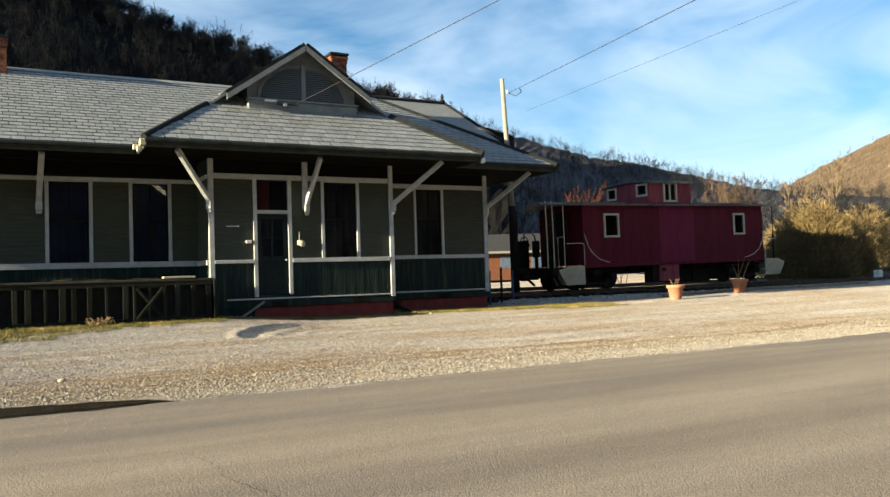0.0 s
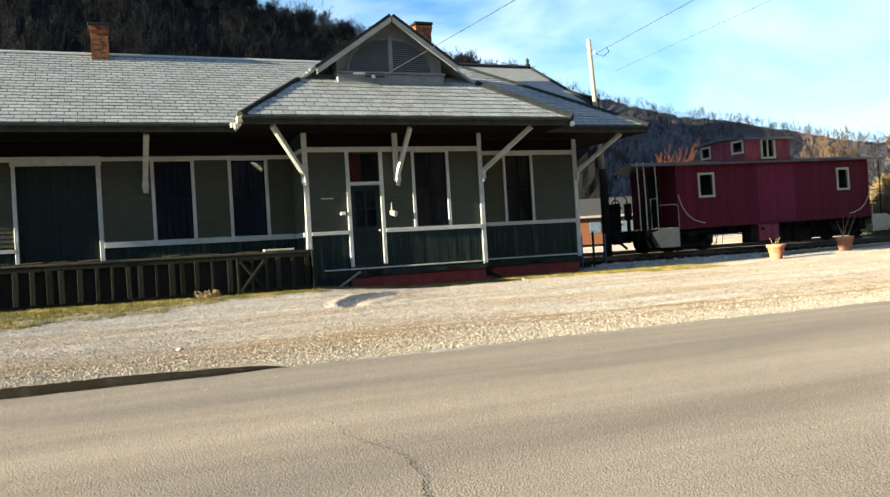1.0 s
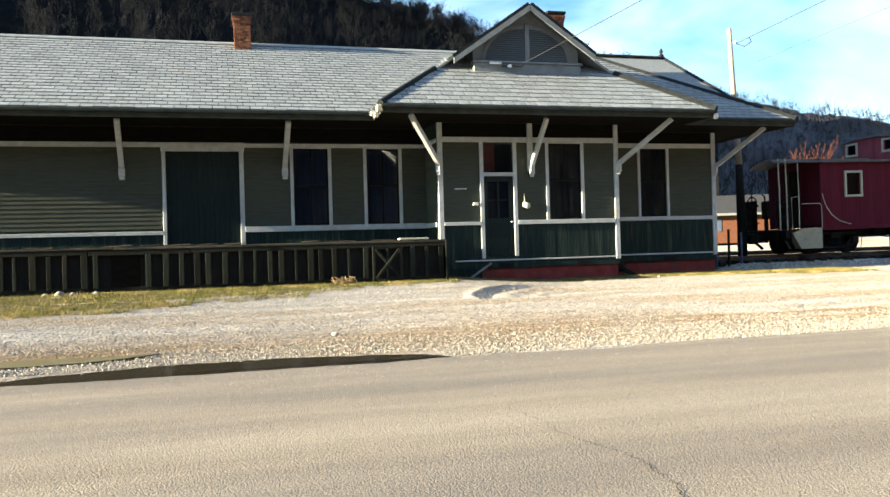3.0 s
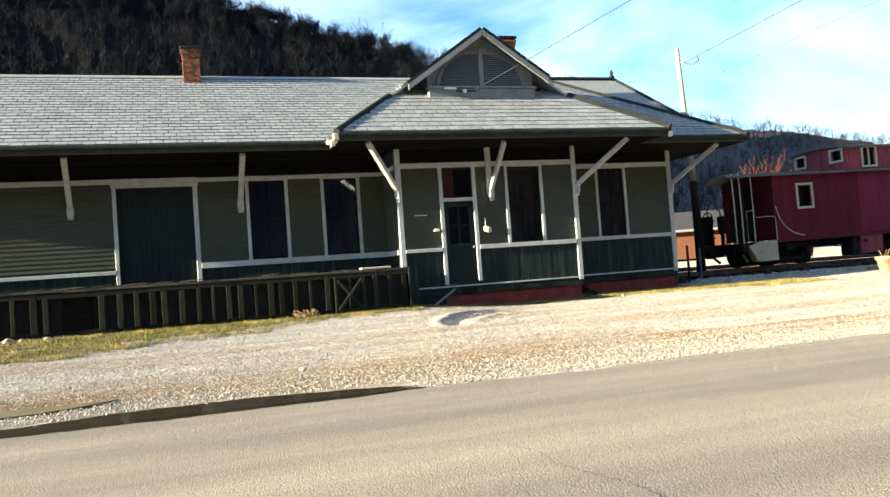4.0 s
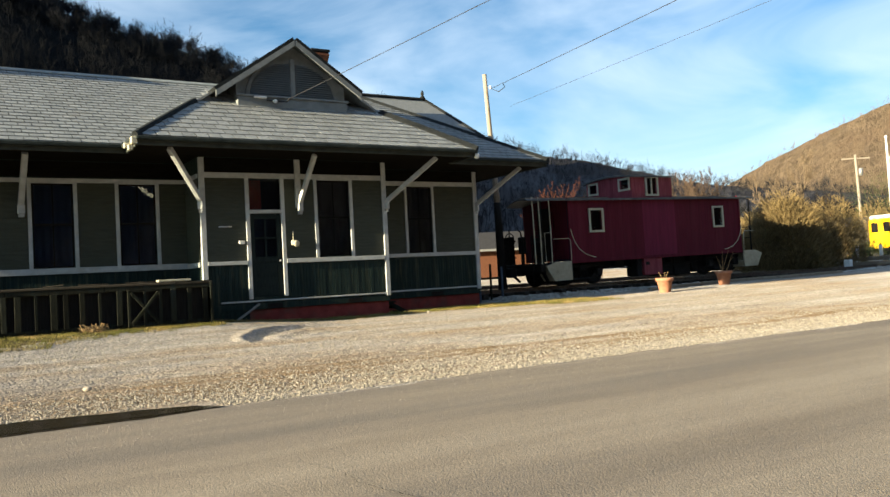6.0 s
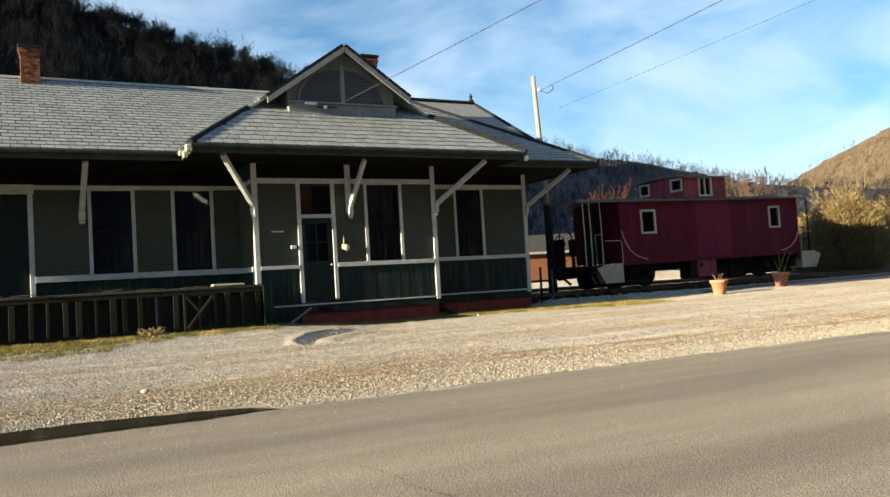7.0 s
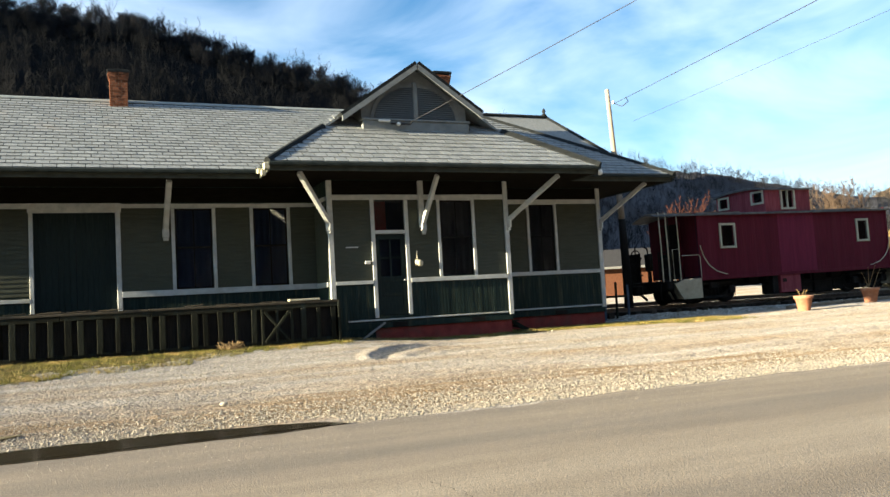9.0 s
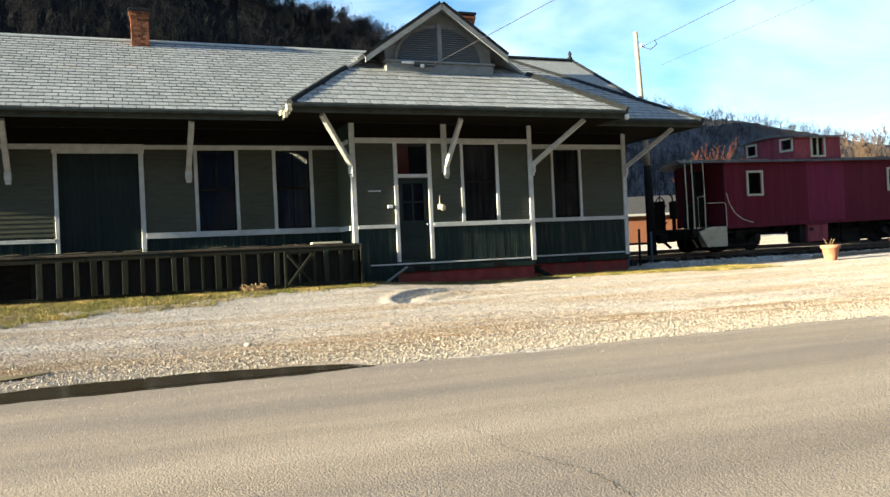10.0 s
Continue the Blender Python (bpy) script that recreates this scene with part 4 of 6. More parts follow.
def on_bay(u, d):
    y = d / BL
    return BX0 + y * FS / BS - 0.02 < u < BX1 - y * FS / BS + 0.02 and (y < GAB_Y - BY + 0.1 or abs(u - CX) > 1.5)


bay_single = slates(bay_plane, BX0 - 0.1, BX1, 0, (1.6 - BY) * BL, on_bay, bay_roof, lambda u, d: True)

# eaves: gutter, fascia and soffit
def eave(name, p, q, out):
    """A gutter and fascia under an eave from p to q; out is the outward way in plan."""
    p, q, out = Vector(p), Vector(q), Vector(out)
    bm = bmesh.new()
    beam(bm, p + out * 0.03 - Vector((0, 0, 0.065)), q + out * 0.03 - Vector((0, 0, 0.065)), 0.10, 0.09, 0.02)
    part("gutter", bm, "gutter", station, "dark gutter")
    bm = bmesh.new()
    beam(bm, p - out * 0.05 - Vector((0, 0, 0.15)), q - out * 0.05 - Vector((0, 0, 0.15)), 0.04, 0.12, 0.006)
    part("fascia", bm, "fascia", station, "grey green fascia board")


eave("eave", (WEST, EY, EAVE_Z), (BX0 + 0.1, EY, EAVE_Z), (0, -1, 0))
eave("eave", (BX1 - 0.1, EY, EAVE_Z), (RX, EY, EAVE_Z), (0, -1, 0))
eave("eave", (BX0, BY, EAVE_Z), (BX1, BY, EAVE_Z), (0, -1, 0))
eave("eave", (BX0, BY, EAVE_Z), (BX0, EY + 0.05, EAVE_Z), (-1, 0, 0))
eave("eave", (BX1, BY, EAVE_Z), (BX1, EY + 0.05, EAVE_Z), (1, 0, 0))
eave("eave", (RX, EY, EAVE_Z), (RX, 11.5, EAVE_Z), (1, 0, 0))
# soffit colour is darkened to carry the shade under the eaves
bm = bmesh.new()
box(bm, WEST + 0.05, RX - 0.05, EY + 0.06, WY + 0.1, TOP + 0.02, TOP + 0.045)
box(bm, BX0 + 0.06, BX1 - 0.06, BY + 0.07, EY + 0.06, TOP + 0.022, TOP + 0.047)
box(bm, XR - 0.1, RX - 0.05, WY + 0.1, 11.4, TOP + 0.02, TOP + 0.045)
part("soffit", bm, "soffit", station, "boarded soffit, colour darkened for its shade")
# broken pale end of the west eave return
bm = bmesh.new()
bbox(bm, BX0 - 0.10, BX0 + 0.04, BY - 0.04, BY + 0.10, EAVE_Z - 0.20, EAVE_Z - 0.04, 0.02)
bbox(bm, BX0 - 0.22, BX0 - 0.02, BY + 0.10, BY + 0.20, EAVE_Z - 0.28, EAVE_Z - 0.16, 0.02)
bbox(bm, BX0 - 0.15, BX0 - 0.05, BY + 0.02, BY + 0.12, EAVE_Z - 0.33, EAVE_Z - 0.2, 0.015)
part("eave_return", bm, "cream", station, "splintered pale eave return")
bm = bmesh.new()
lathe(bm, [(0.03, 0), (0.07, 0.03), (0.07, 0.12), (0.03, 0.16)], 12, Matrix.Translation((BX1 + 0.02, BY + 0.02, EAVE_Z - 0.24)))
part("flood_light", bm, "white", station, "small white eave lamp", True)


def cap(p, q, w=0.16, lift=0.07, name="ridge_cap", material="cap", label="dark metal ridge cap"):
    """A folded metal cap along a hip or ridge."""
    p, q = Vector(p), Vector(q)
    way = (q - p).normalized()
    side = way.cross(Vector((0, 0, 1))).normalized()
    up = side.cross(way).normalized()
    bm = bmesh.new()
    prof = [(-w, -0.04), (-w * 0.9, 0.0), (-0.04, lift), (0.04, lift), (w * 0.9, 0.0), (w, -0.04)]
    rings = [[bm.verts.new(c + side * a + up * b) for a, b in prof] for c in (p - way * 0.03, p.lerp(q, 0.5) + up * 0.004, q + way * 0.03)]
    for ra, rb in zip(rings, rings[1:]):
        for i in range(len(prof)):
            j = (i + 1) % len(prof)
            bm.faces.new((ra[i], ra[j], rb[j], rb[i]))
    bm.faces.new(rings[0])
    bm.faces.new(rings[-1][::-1])
    return part(name, bm, material, station, label)


cap((WEST, RIDGE_Y, RIDGE_Z), (AX, RIDGE_Y, RIDGE_Z), 0.14, 0.06, "ridge_cap", "ridge_metal", "pale grey metal ridge cap")
cap((RX, EY, EAVE_Z), (AX, RIDGE_Y, RIDGE_Z), 0.15, 0.08, "hip_cap")
cap((BX0, BY, EAVE_Z + 0.03), (BX0 + k, GAB_Y, GAB_Z + 0.03), 0.08, 0.05, "hip_cap")
cap((BX1, BY, EAVE_Z + 0.01), (BX1 - k, GAB_Y, GAB_Z + 0.01), 0.14, 0.10, "hip_cap")
cap((AX - 2.0, FY, FZ), (FX, FY, FZ), 0.14, 0.05)
cap((FX, FY, FZ), (11.9, 5.0, 6.0), 0.1, 0.05, "hip_cap")
bm = bmesh.new()
lathe(bm, [(0.10, 0), (0.09, 0.08), (0.04, 0.12), (0.07, 0.19), (0.05, 0.26), (0.01, 0.33)], 12, Matrix.Translation((FX - 0.05, FY, FZ + 0.02)))
part("finial", bm, "cap", station, "dark metal finial", True)

# gablet: flush boards, half-round louvre, oversailing barge boards
gy = GAB_Y
half = (CX - BX0) - k
VX = 2.05                                        # half width of the verges
OVER = 0.34
bm = bmesh.new()
prism(bm, [(CX - 1.5, GAB_Z - 0.05), (CX + 1.5, GAB_Z - 0.05), (CX + 1.5, zr - 1.5 * BS - 0.05), (CX, zr - 0.05), (CX - 1.5, zr - 1.5 * BS - 0.05)], 0.06, Matrix.Translation((0, gy + 0.04, 0)))
part("gablet_wall", bm, "gable", station, "pale grey boarded gablet")
bm = bmesh.new()
bbox(bm, CX - 1.52, CX + 1.50, gy - 0.12, gy + 0.05, GAB_Z - 0.06, GAB_Z + 0.20, 0.012)
bbox(bm, CX - 1.56, CX + 1.54, gy - 0.16, gy + 0.05, GAB_Z + 0.20, GAB_Z + 0.255, 0.01)
part("gablet_sill", bm, "gable", station, "grey boxed sill under the louvre")
louvre = new("louvre")
louvre.parent = station
LR, LH, LZ = 1.16, 0.90, GAB_Z + 0.255
for i in range(15):
    z = LZ + LH * (i + 0.2) / 15.5
    wdt = LR * math.sqrt(max(0.0, 1 - ((z - LZ) / LH) ** 2))
    for a, b in ((-wdt, -0.06), (0.06, wdt)):
        if b - a < 0.05:
            continue
        bm = bmesh.new()
        vv = [bm.verts.new(c) for c in ((CX + a, gy - 0.055, z), (CX + b, gy - 0.055, z), (CX + b, gy + 0.02, z + 0.06), (CX + a, gy + 0.02, z + 0.06),
                                        (CX + a, gy - 0.055, z + 0.012), (CX + b, gy - 0.055, z + 0.012), (CX + b, gy + 0.02, z + 0.072), (CX + a, gy + 0.02, z + 0.072))]
        for fc in ((0, 1, 2, 3), (7, 6, 5, 4), (0, 4, 5, 1), (3, 2, 6, 7), (0, 3, 7, 4), (1, 5, 6, 2)):
            bm.faces.new([vv[q] for q in fc])
        part("slat", bm, "louvre", louvre)
bm = bmesh.new()
bbox(bm, CX - 0.06, CX + 0.06, gy - 0.07, gy + 0.05, LZ, LZ + LH + 0.12, 0.01)
part("mullion", bm, "gable", louvre, "pale central mullion")
bm = bmesh.new()
arc = [(LR * math.cos(t), LH * math.sin(t)) for t in np.linspace(0, math.pi, 29)]
outer = [((LR + 0.10) * math.cos(t), (LH + 0.10) * math.sin(t)) for t in np.linspace(0, math.pi, 29)]
for (a, b), (c, d), (e, g), (h, i) in zip(arc, arc[1:], outer, outer[1:]):
    prism(bm, [(CX + a, LZ + b), (CX + c, LZ + d), (CX + h, LZ + i), (CX + e, LZ + g)], 0.06, Matrix.Translation((0, gy - 0.01, 0)))
part("arch_trim", bm, "gable", louvre, "pale arched trim")
# barge boards and oversailing roof edge
for s in (-1, 1):
    reach = VX + 0.06 if s < 0 else VX - 0.22
    foot = Vector((CX + s * reach, gy - OVER, zr - BS * reach - 0.09))
    tip = Vector((CX, gy - OVER, zr - 0.09))
    nrm = Vector((s * BS, 0, 1)).normalized()
    bm = bmesh.new()
    a0, a1 = foot + nrm * 0.02, tip + nrm * 0.02
    vv = [bm.verts.new(c) for c in (a0, a1, a1 + Vector((0, OVER + 0.25, 0)), a0 + Vector((0, OVER + 0.25, 0)), a0 + nrm * 0.085, a1 + nrm * 0.085, a1 + nrm * 0.085 + Vector((0, OVER + 0.25, 0)), a0 + nrm * 0.085 + Vector((0, OVER + 0.25, 0)))]
    for fc in ((0, 1, 2, 3), (7, 6, 5, 4), (0, 4, 5, 1), (3, 2, 6, 7), (0, 3, 7, 4), (1, 5, 6, 2)):
        bm.faces.new([vv[q] for q in fc])
    part("verge", bm, "cap", station, "dark roof edge")
    bm = bmesh.new()
    down = Vector((0, 0, -0.15))
    vv = [bm.verts.new(c) for c in (a0 + down, a1 + down, a1, a0, a0 + down + Vector((0, 0.05, 0)), a1 + down + Vector((0, 0.05, 0)), a1 + Vector((0, 0.05, 0)), a0 + Vector((0, 0.05, 0)))]
    for fc in ((0, 1, 2, 3), (7, 6, 5, 4), (0, 4, 5, 1), (3, 2, 6, 7), (0, 3, 7, 4), (1, 5, 6, 2)):
        bm.faces.new([vv[q] for q in fc])
    part("barge_board", bm, "gable", station, "pale barge board")
    bm = bmesh.new()
    vv = [bm.verts.new(c) for c in (a0 + Vector((0, 0.05, -0.03)), a1 + Vector((0, 0.05, -0.03)), a1 + Vector((0, OVER + 0.08, -0.03)), a0 + Vector((0, OVER + 0.08, -0.03)))]
    bm.faces.new(vv)
    bmesh.ops.solidify(bm, geom=bm.faces[:], thickness=0.02)
    part("verge_soffit", bm, "gable", station, "pale boarded verge soffit")


def chimney(x, y, w, d, z0, z1):
    """A brick stack of separate courses with a corbelled top."""
    stack = new("chimney")
    stack.parent = station
    bm = bmesh.new()
    box(bm, x - w / 2 + 0.012, x + w / 2 - 0.012, y - d / 2 + 0.012, y + d / 2 - 0.012, z0, z1 - 0.05)
    part("mortar_core", bm, "mortar", stack)
    bm = bmesh.new()
    h = 0.075
    rows = int((z1 - z0) / h)
    for r in range(rows):
        grow = 0.014 * max(0, r - (rows - 4))
        za = z0 + r * h
        X0, X1, Y0, Y1 = x - w / 2 - grow, x + w / 2 + grow, y - d / 2 - grow, y + d / 2 + grow
        nb = 3
        for i in range(-1, nb + 1):
            a = X0 + (X1 - X0) * (i + (r % 2) * 0.5) / nb
            b = a + (X1 - X0) / nb
            a, b = max(a, X0), min(b, X1)
            if b - a > 0.04:
                box(bm, a + 0.005, b - 0.005, Y0 + random.uniform(-0.004, 0.004), Y0 + 0.1, za + 0.006, za + h - 0.004)
                box(bm, a + 0.005, b - 0.005, Y1 - 0.1, Y1, za + 0.006, za + h - 0.004)
        for i in range(2):
            a = Y0 + 0.1 + (Y1 - Y0 - 0.2) * i / 2
            b = a + (Y1 - Y0 - 0.2) / 2
            for xa, xb in ((X0, X0 + 0.1), (X1 - 0.1, X1)):
                box(bm, xa, xb, a + 0.004, b - 0.004, za + 0.006, za + h - 0.004)
    part("brickwork", bm, "brick", stack, "weathered orange brickwork", kind="stuff")
    bm = bmesh.new()
    bbox(bm, x - w / 2 - 0.06, x + w / 2 + 0.06, y - d / 2 - 0.06, y + d / 2 + 0.06, z1 - 0.02, z1 + 0.07, 0.012)
    part("chimney_cap", bm, "cap", stack, "dark flat cap")


chimney(-4.55, 5.25, 0.48, 0.5, 6.8, 8.0)
chimney(5.72, 5.7, 0.55, 0.55, 6.9, 8.68)


# ---- loading platform beside the wall ----
PY, PX0, PX1, PTOP = -1.28, -15.5, -0.16, 1.10
platform = thing("loading_platform", "weathered dark timber loading platform with a slatted skirt beside the depot", "platform")
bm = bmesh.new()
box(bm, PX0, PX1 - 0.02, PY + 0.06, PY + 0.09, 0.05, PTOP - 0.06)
part("back_boarding", bm, "blackish_wood", platform, "dark boards behind the slats")
bm = bmesh.new()
box(bm, PX1 - 0.09, PX1 - 0.05, PY + 0.06, 0.0, 0.05, PTOP - 0.06)
part("end_boarding", bm, "door_green", platform)
x = PX0
while x < PX1 - 0.3:
    w = random.uniform(1.7, 2.3)
    b = min(x + w, PX1)
    bm = bmesh.new()
    dz = random.uniform(-0.012, 0.012)
    bbox(bm, x + 0.004, b - 0.004, PY - 0.02, PY + 0.03, PTOP - 0.13 + dz, PTOP - 0.02 + dz, 0.008)
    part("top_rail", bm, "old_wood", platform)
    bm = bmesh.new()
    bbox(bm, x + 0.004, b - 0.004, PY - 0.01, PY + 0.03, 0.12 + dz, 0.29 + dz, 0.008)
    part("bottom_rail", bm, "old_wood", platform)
    x = b
gate_x0, gate_x1 = -1.95, -1.30
x = PX0
while x < PX1 - 0.1:
    w = random.choice((0.06, 0.085, 0.10, 0.115, 0.13))
    if not gate_x0 - 0.1 < x < gate_x1 + 0.05 and not -7.65 < x < -7.05:
        bm = bmesh.new()
        lean = random.uniform(-0.012, 0.012)
        m = Matrix.Translation((x, PY - 0.015, 0.62)) @ Euler((0, lean, 0)).to_matrix().to_4x4()
        bbox(bm, 0, w, -0.018, 0.018, -0.36, 0.36 + random.uniform(-0.02, 0.02), 0.005, m)
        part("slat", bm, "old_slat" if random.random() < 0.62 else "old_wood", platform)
    x += random.choice((0.24, 0.29, 0.31, 0.33, 0.36))
bm = bmesh.new()
bbox(bm, PX1 - 0.06, PX1, PY - 0.04, PY + 0.04, 0.10, PTOP, 0.008)
part("end_post", bm, "old_slat", platform)
y = PY - 0.03
while y < WY - 0.1:          # deck planks along the platform
    x = PX0
    while x < PX1 - 0.05:
        b = min(x + random.uniform(3.2, 4.6), PX1)
        bm = bmesh.new()
        dz = random.uniform(-0.008, 0.012)
        bbox(bm, x + 0.006, b - 0.006, y, y + 0.19, PTOP - 0.02 + dz, PTOP + 0.025 + dz, 0.006)
        part("plank", bm, "deck" if y < 0 else "old_wood", platform)
        x = b
    y += 0.197
# recessed near-black panel stands in for the dark opening in the skirt
bm = bmesh.new()
bbox(bm, -7.62, -7.05, PY + 0.02, PY + 0.055, 0.16, 0.98, 0.01)
part("charred_board", bm, "frieze", platform, "near-black panel standing in for a dark gap in the skirt")
# loose splintered board ends along the front edge
for i in range(26):
    x = random.uniform(-9.5, -1.0)
    bm = bmesh.new()
    bbox(bm, 0, random.uniform(0.15, 0.5), 0, 0.07, 0, 0.02, 0.004, Matrix.Translation((x, PY - 0.03 + random.uniform(0, 0.1), PTOP + 0.036)) @ Euler((random.uniform(-0.1, 0.1), random.uniform(-0.06, 0.0), random.uniform(-0.12, 0.12))).to_matrix().to_4x4())
    part("board_end", bm, "deck", platform)
# one plank in cream paint imitates sun on the deck edge
bm = bmesh.new()
bbox(bm, -1.32, -0.62, PY - 0.02, PY + 0.22, PTOP + 0.04, PTOP + 0.085, 0.008)
part("pale_plank", bm, "cream", platform, "plank coloured cream as if sunlit")

gate = thing("lattice_gate", "small weathered wooden gate with crossed braces in the platform skirt", "gate")
for name, a, b in (("stile", (gate_x0, 0.20), (gate_x0, 0.99)), ("stile", (gate_x1, 0.20), (gate_x1, 0.99)), ("gate_rail", (gate_x0, 0.97), (gate_x1, 0.97)), ("gate_rail", (gate_x0, 0.23), (gate_x1, 0.23)),
                   ("cross_brace", (gate_x0 + 0.05, 0.26), (gate_x1 - 0.05, 0.93)), ("cross_brace", (gate_x0 + 0.05, 0.93), (gate_x1 - 0.05, 0.26)), ("middle_slat", (-1.625, 0.24), (-1.625, 0.95))):
    bm = bmesh.new()
    dy = -0.045 if name != "cross_brace" else (-0.075 if a[1] < 0.5 else -0.06)
    beam(bm, (a[0], PY + dy, a[1]), (b[0], PY + dy, b[1]), 0.028, 0.06, 0.005)
    part(name, bm, "old_slat", gate)

# handrail stub and old step boards by the foundation
rail_stub = thing("sloping_handrail", "pale sloping wooden rail leaning on the depot skirt", "handrail")
bm = bmesh.new()
beam(bm, (0.55, -0.35, 0.06), (1.32, -0.12, 0.50), 0.05, 0.05)
part("rail_bar", bm, "grey_paint", rail_stub)
steps = thing("broken_steps", "small broken dark wooden steps against the red foundation", "steps")
for i in range(3):
    bm = bmesh.new()
    m = Matrix.Translation((5.02 + i * 0.16, 0.55 - i * 0.1, 0.30 - i * 0.13)) @ Euler((0.05, 0.15 * i, 0.4)).to_matrix().to_4x4()
    bbox(bm, 0, 0.5, -0.12, 0.12, -0.02, 0.02, 0.006, m)
    part("tread", bm, "old_wood", steps)
bm = bmesh.new()
beam(bm, (5.0, 0.35, 0.36), (5.62, 0.15, -0.03), 0.05, 0.12)
part("stringer", bm, "old_wood", steps)

# ---- pole and wires ----
pole = thing("utility_pole", "tall weathered leaning wooden utility pole behind the depot corner", "pole")
bm = bmesh.new()
rod(bm, [(11.61, 4.0, 3.4), (11.56, 4.0, 4.6), (11.46, 4.0, 6.3), (11.37, 4.0, 8.03)], [0.115, 0.095, 0.082, 0.075], 14)
part("pole_shaft", bm, "pole", pole, "", True)
# lower shaft is a separate near-black piece
bm = bmesh.new()
rod(bm, [(11.66, 4.0, -0.3), (11.65, 4.0, 1.5), (11.61, 4.0, 3.45)], [0.165, 0.150, 0.125], 14)
part("pole_base", bm, "blackish_wood", pole, "near-black lower shaft", True)
bm = bmesh.new()
lathe(bm, [(0.02, 0), (0.045, 0.01), (0.04, 0.06), (0.05, 0.07), (0.03, 0.11)], 10, Matrix.Translation((11.53, 3.9, 7.5)))
part("insulator", bm, "white", pole, "pale insulator", True)


def sagging(p, q, sag, n=18):
    p, q = Vector(p), Vector(q)
    return [p.lerp(q, i / n) - Vector((0, 0, 4 * sag * (i / n) * (1 - i / n))) for i in range(n + 1)]


def beyond(p, q, f):
    return tuple(Vector(p) + (Vector(q) - Vector(p)) * f)


w1a, w1b = (2.46, 0.12, 5.72), (3.56, -8.0, 6.08)
w2a, w2b = (11.60, 3.95, 7.53), (8.61, -8.0, 6.80)
w3a, w3b = (12.43, 4.0, 6.96), (11.9, -8.0, 7.22)
for a, b, r, label in ((w1a, w1b, 0.0075, "twisted service cable running from the gablet"), (w2a, w2b, 0.0085, "overhead service cable from the leaning pole"), (w3a, w3b, 0.0045, "thin dark overhead cable crossing the sky")):
    bm = bmesh.new()
    rod(bm, sagging(a, beyond(a, b, 2.4), 0.04, 24), r, 6)
    tagged(part("overhead_cable", bm, "wire", None, "", True), label, "cable")
bm = bmesh.new()
rod(bm, [(2.46, 0.12, 5.72), (2.40, 0.2, 5.64), (2.28, 0.28, 5.66), (1.9, 0.3, 5.665)], 0.022, 6)
tagged(part("cable_loop", bm, "wire", None, "", True), "pale cable bracket on the gablet sill", "cable")
bm = bmesh.new()
rod(bm, [w2a, (11.75, 3.7, 7.38), (11.72, 3.3, 7.45), (11.42, 3.0, 7.5)], 0.013, 6)
tagged(part("drip_loop", bm, "wire", None, "", True), "looped cable at the leaning pole", "cable")
lampbox = thing("gablet_lamp", "small white lamp with a bar on the gablet sill", "lamp")
bm = bmesh.new()
bbox(bm, 1.55, 1.88, 0.22, 0.29, 5.70, 5.755, 0.015)
part("bar", bm, "white", lampbox)
bm = bmesh.new()
lathe(bm, [(0.02, 0), (0.05, 0.02), (0.06, 0.05), (0.04, 0.09)], 12, Matrix.Translation((2.10, 0.24, 5.60)))
part("bulb_shade", bm, "white", lampbox, "", True)

# ---- track and ballast ----
TY0, TY1 = 3.12, 4.555
track = thing("railway_track", "rusty railway track on dark sleepers under the caboose", "track", kind="structure")
for y in (TY0, TY1):
    bm = bmesh.new()
    for z0, z1, w in ((0.25, 0.262, 0.066), (0.262, 0.335, 0.012), (0.335, 0.37, 0.034)):
        box(bm, 9.2, 60.0, y - w, y + w, z0, z1)
    part("rail", bm, "rail", track)
for y in (8.1, 9.54):
    bm = bmesh.new()
    for z0, z1, w in ((0.30, 0.31, 0.07), (0.31, 0.40, 0.014), (0.40, 0.44, 0.036)):
        box(bm, -10.0, 90.0, y - w, y + w, z0, z1)
    part("rail", bm, "rail", track)
x = 9.4
tie_mesh = finish("sleeper", bbox(bmesh.new(), -0.11, 0.11, -1.28, 1.28, 0.0, 0.16, 0.012), M["tie"])
while x < 44:
    ob = new("sleeper", tie_mesh)
    ob.parent = track
    ob.matrix_basis = Matrix.Translation((x, (TY0 + TY1) / 2 + random.uniform(-0.08, 0.05), 0.09 + random.uniform(-0.01, 0.01))) @ Euler((0, 0, random.uniform(-0.03, 0.03))).to_matrix().to_4x4()
    x += 0.54

# ballast between and beside the sleepers
bx, by = np.meshgrid(np.arange(9.0, 46.0, 0.16), np.arange(1.3, 6.2, 0.12), indexing="ij")
b_rng = np.random.default_rng(8)
b_low = ground_z(bx, by)
b_top = np.maximum(0.15, b_low + 0.02)
b_up = ramp01(by, 1.5, 2.35) * (1 - ramp01(by, 5.4, 6.1)) * ramp01(bx, 9.0, 10.6)
bz = b_low - 0.03 + (b_top - b_low + 0.03) * b_up + 0.018 * b_rng.normal(0, 1, bx.shape)
b_i = np.arange(bx.size).reshape(bx.shape)
b_q = np.stack([b_i[:-1, :-1], b_i[1:, :-1], b_i[1:, 1:], b_i[:-1, 1:]], -1).reshape(-1, 4)
arrays("ballast", np.stack([bx, by, bz], -1).reshape(-1, 3), b_q, "ballast", None, "pale crushed stone ballast round the sleepers", "ballast", "structure")

# ---- caboose ----
CAB = Matrix.Translation((13.64, 2.55, 0.37)) @ Euler((0, radians(-0.7), 0)).to_matrix().to_4x4()
caboose = thing("caboose", "faded maroon wooden railway caboose with a cupola and cream window frames", "caboose", CAB)
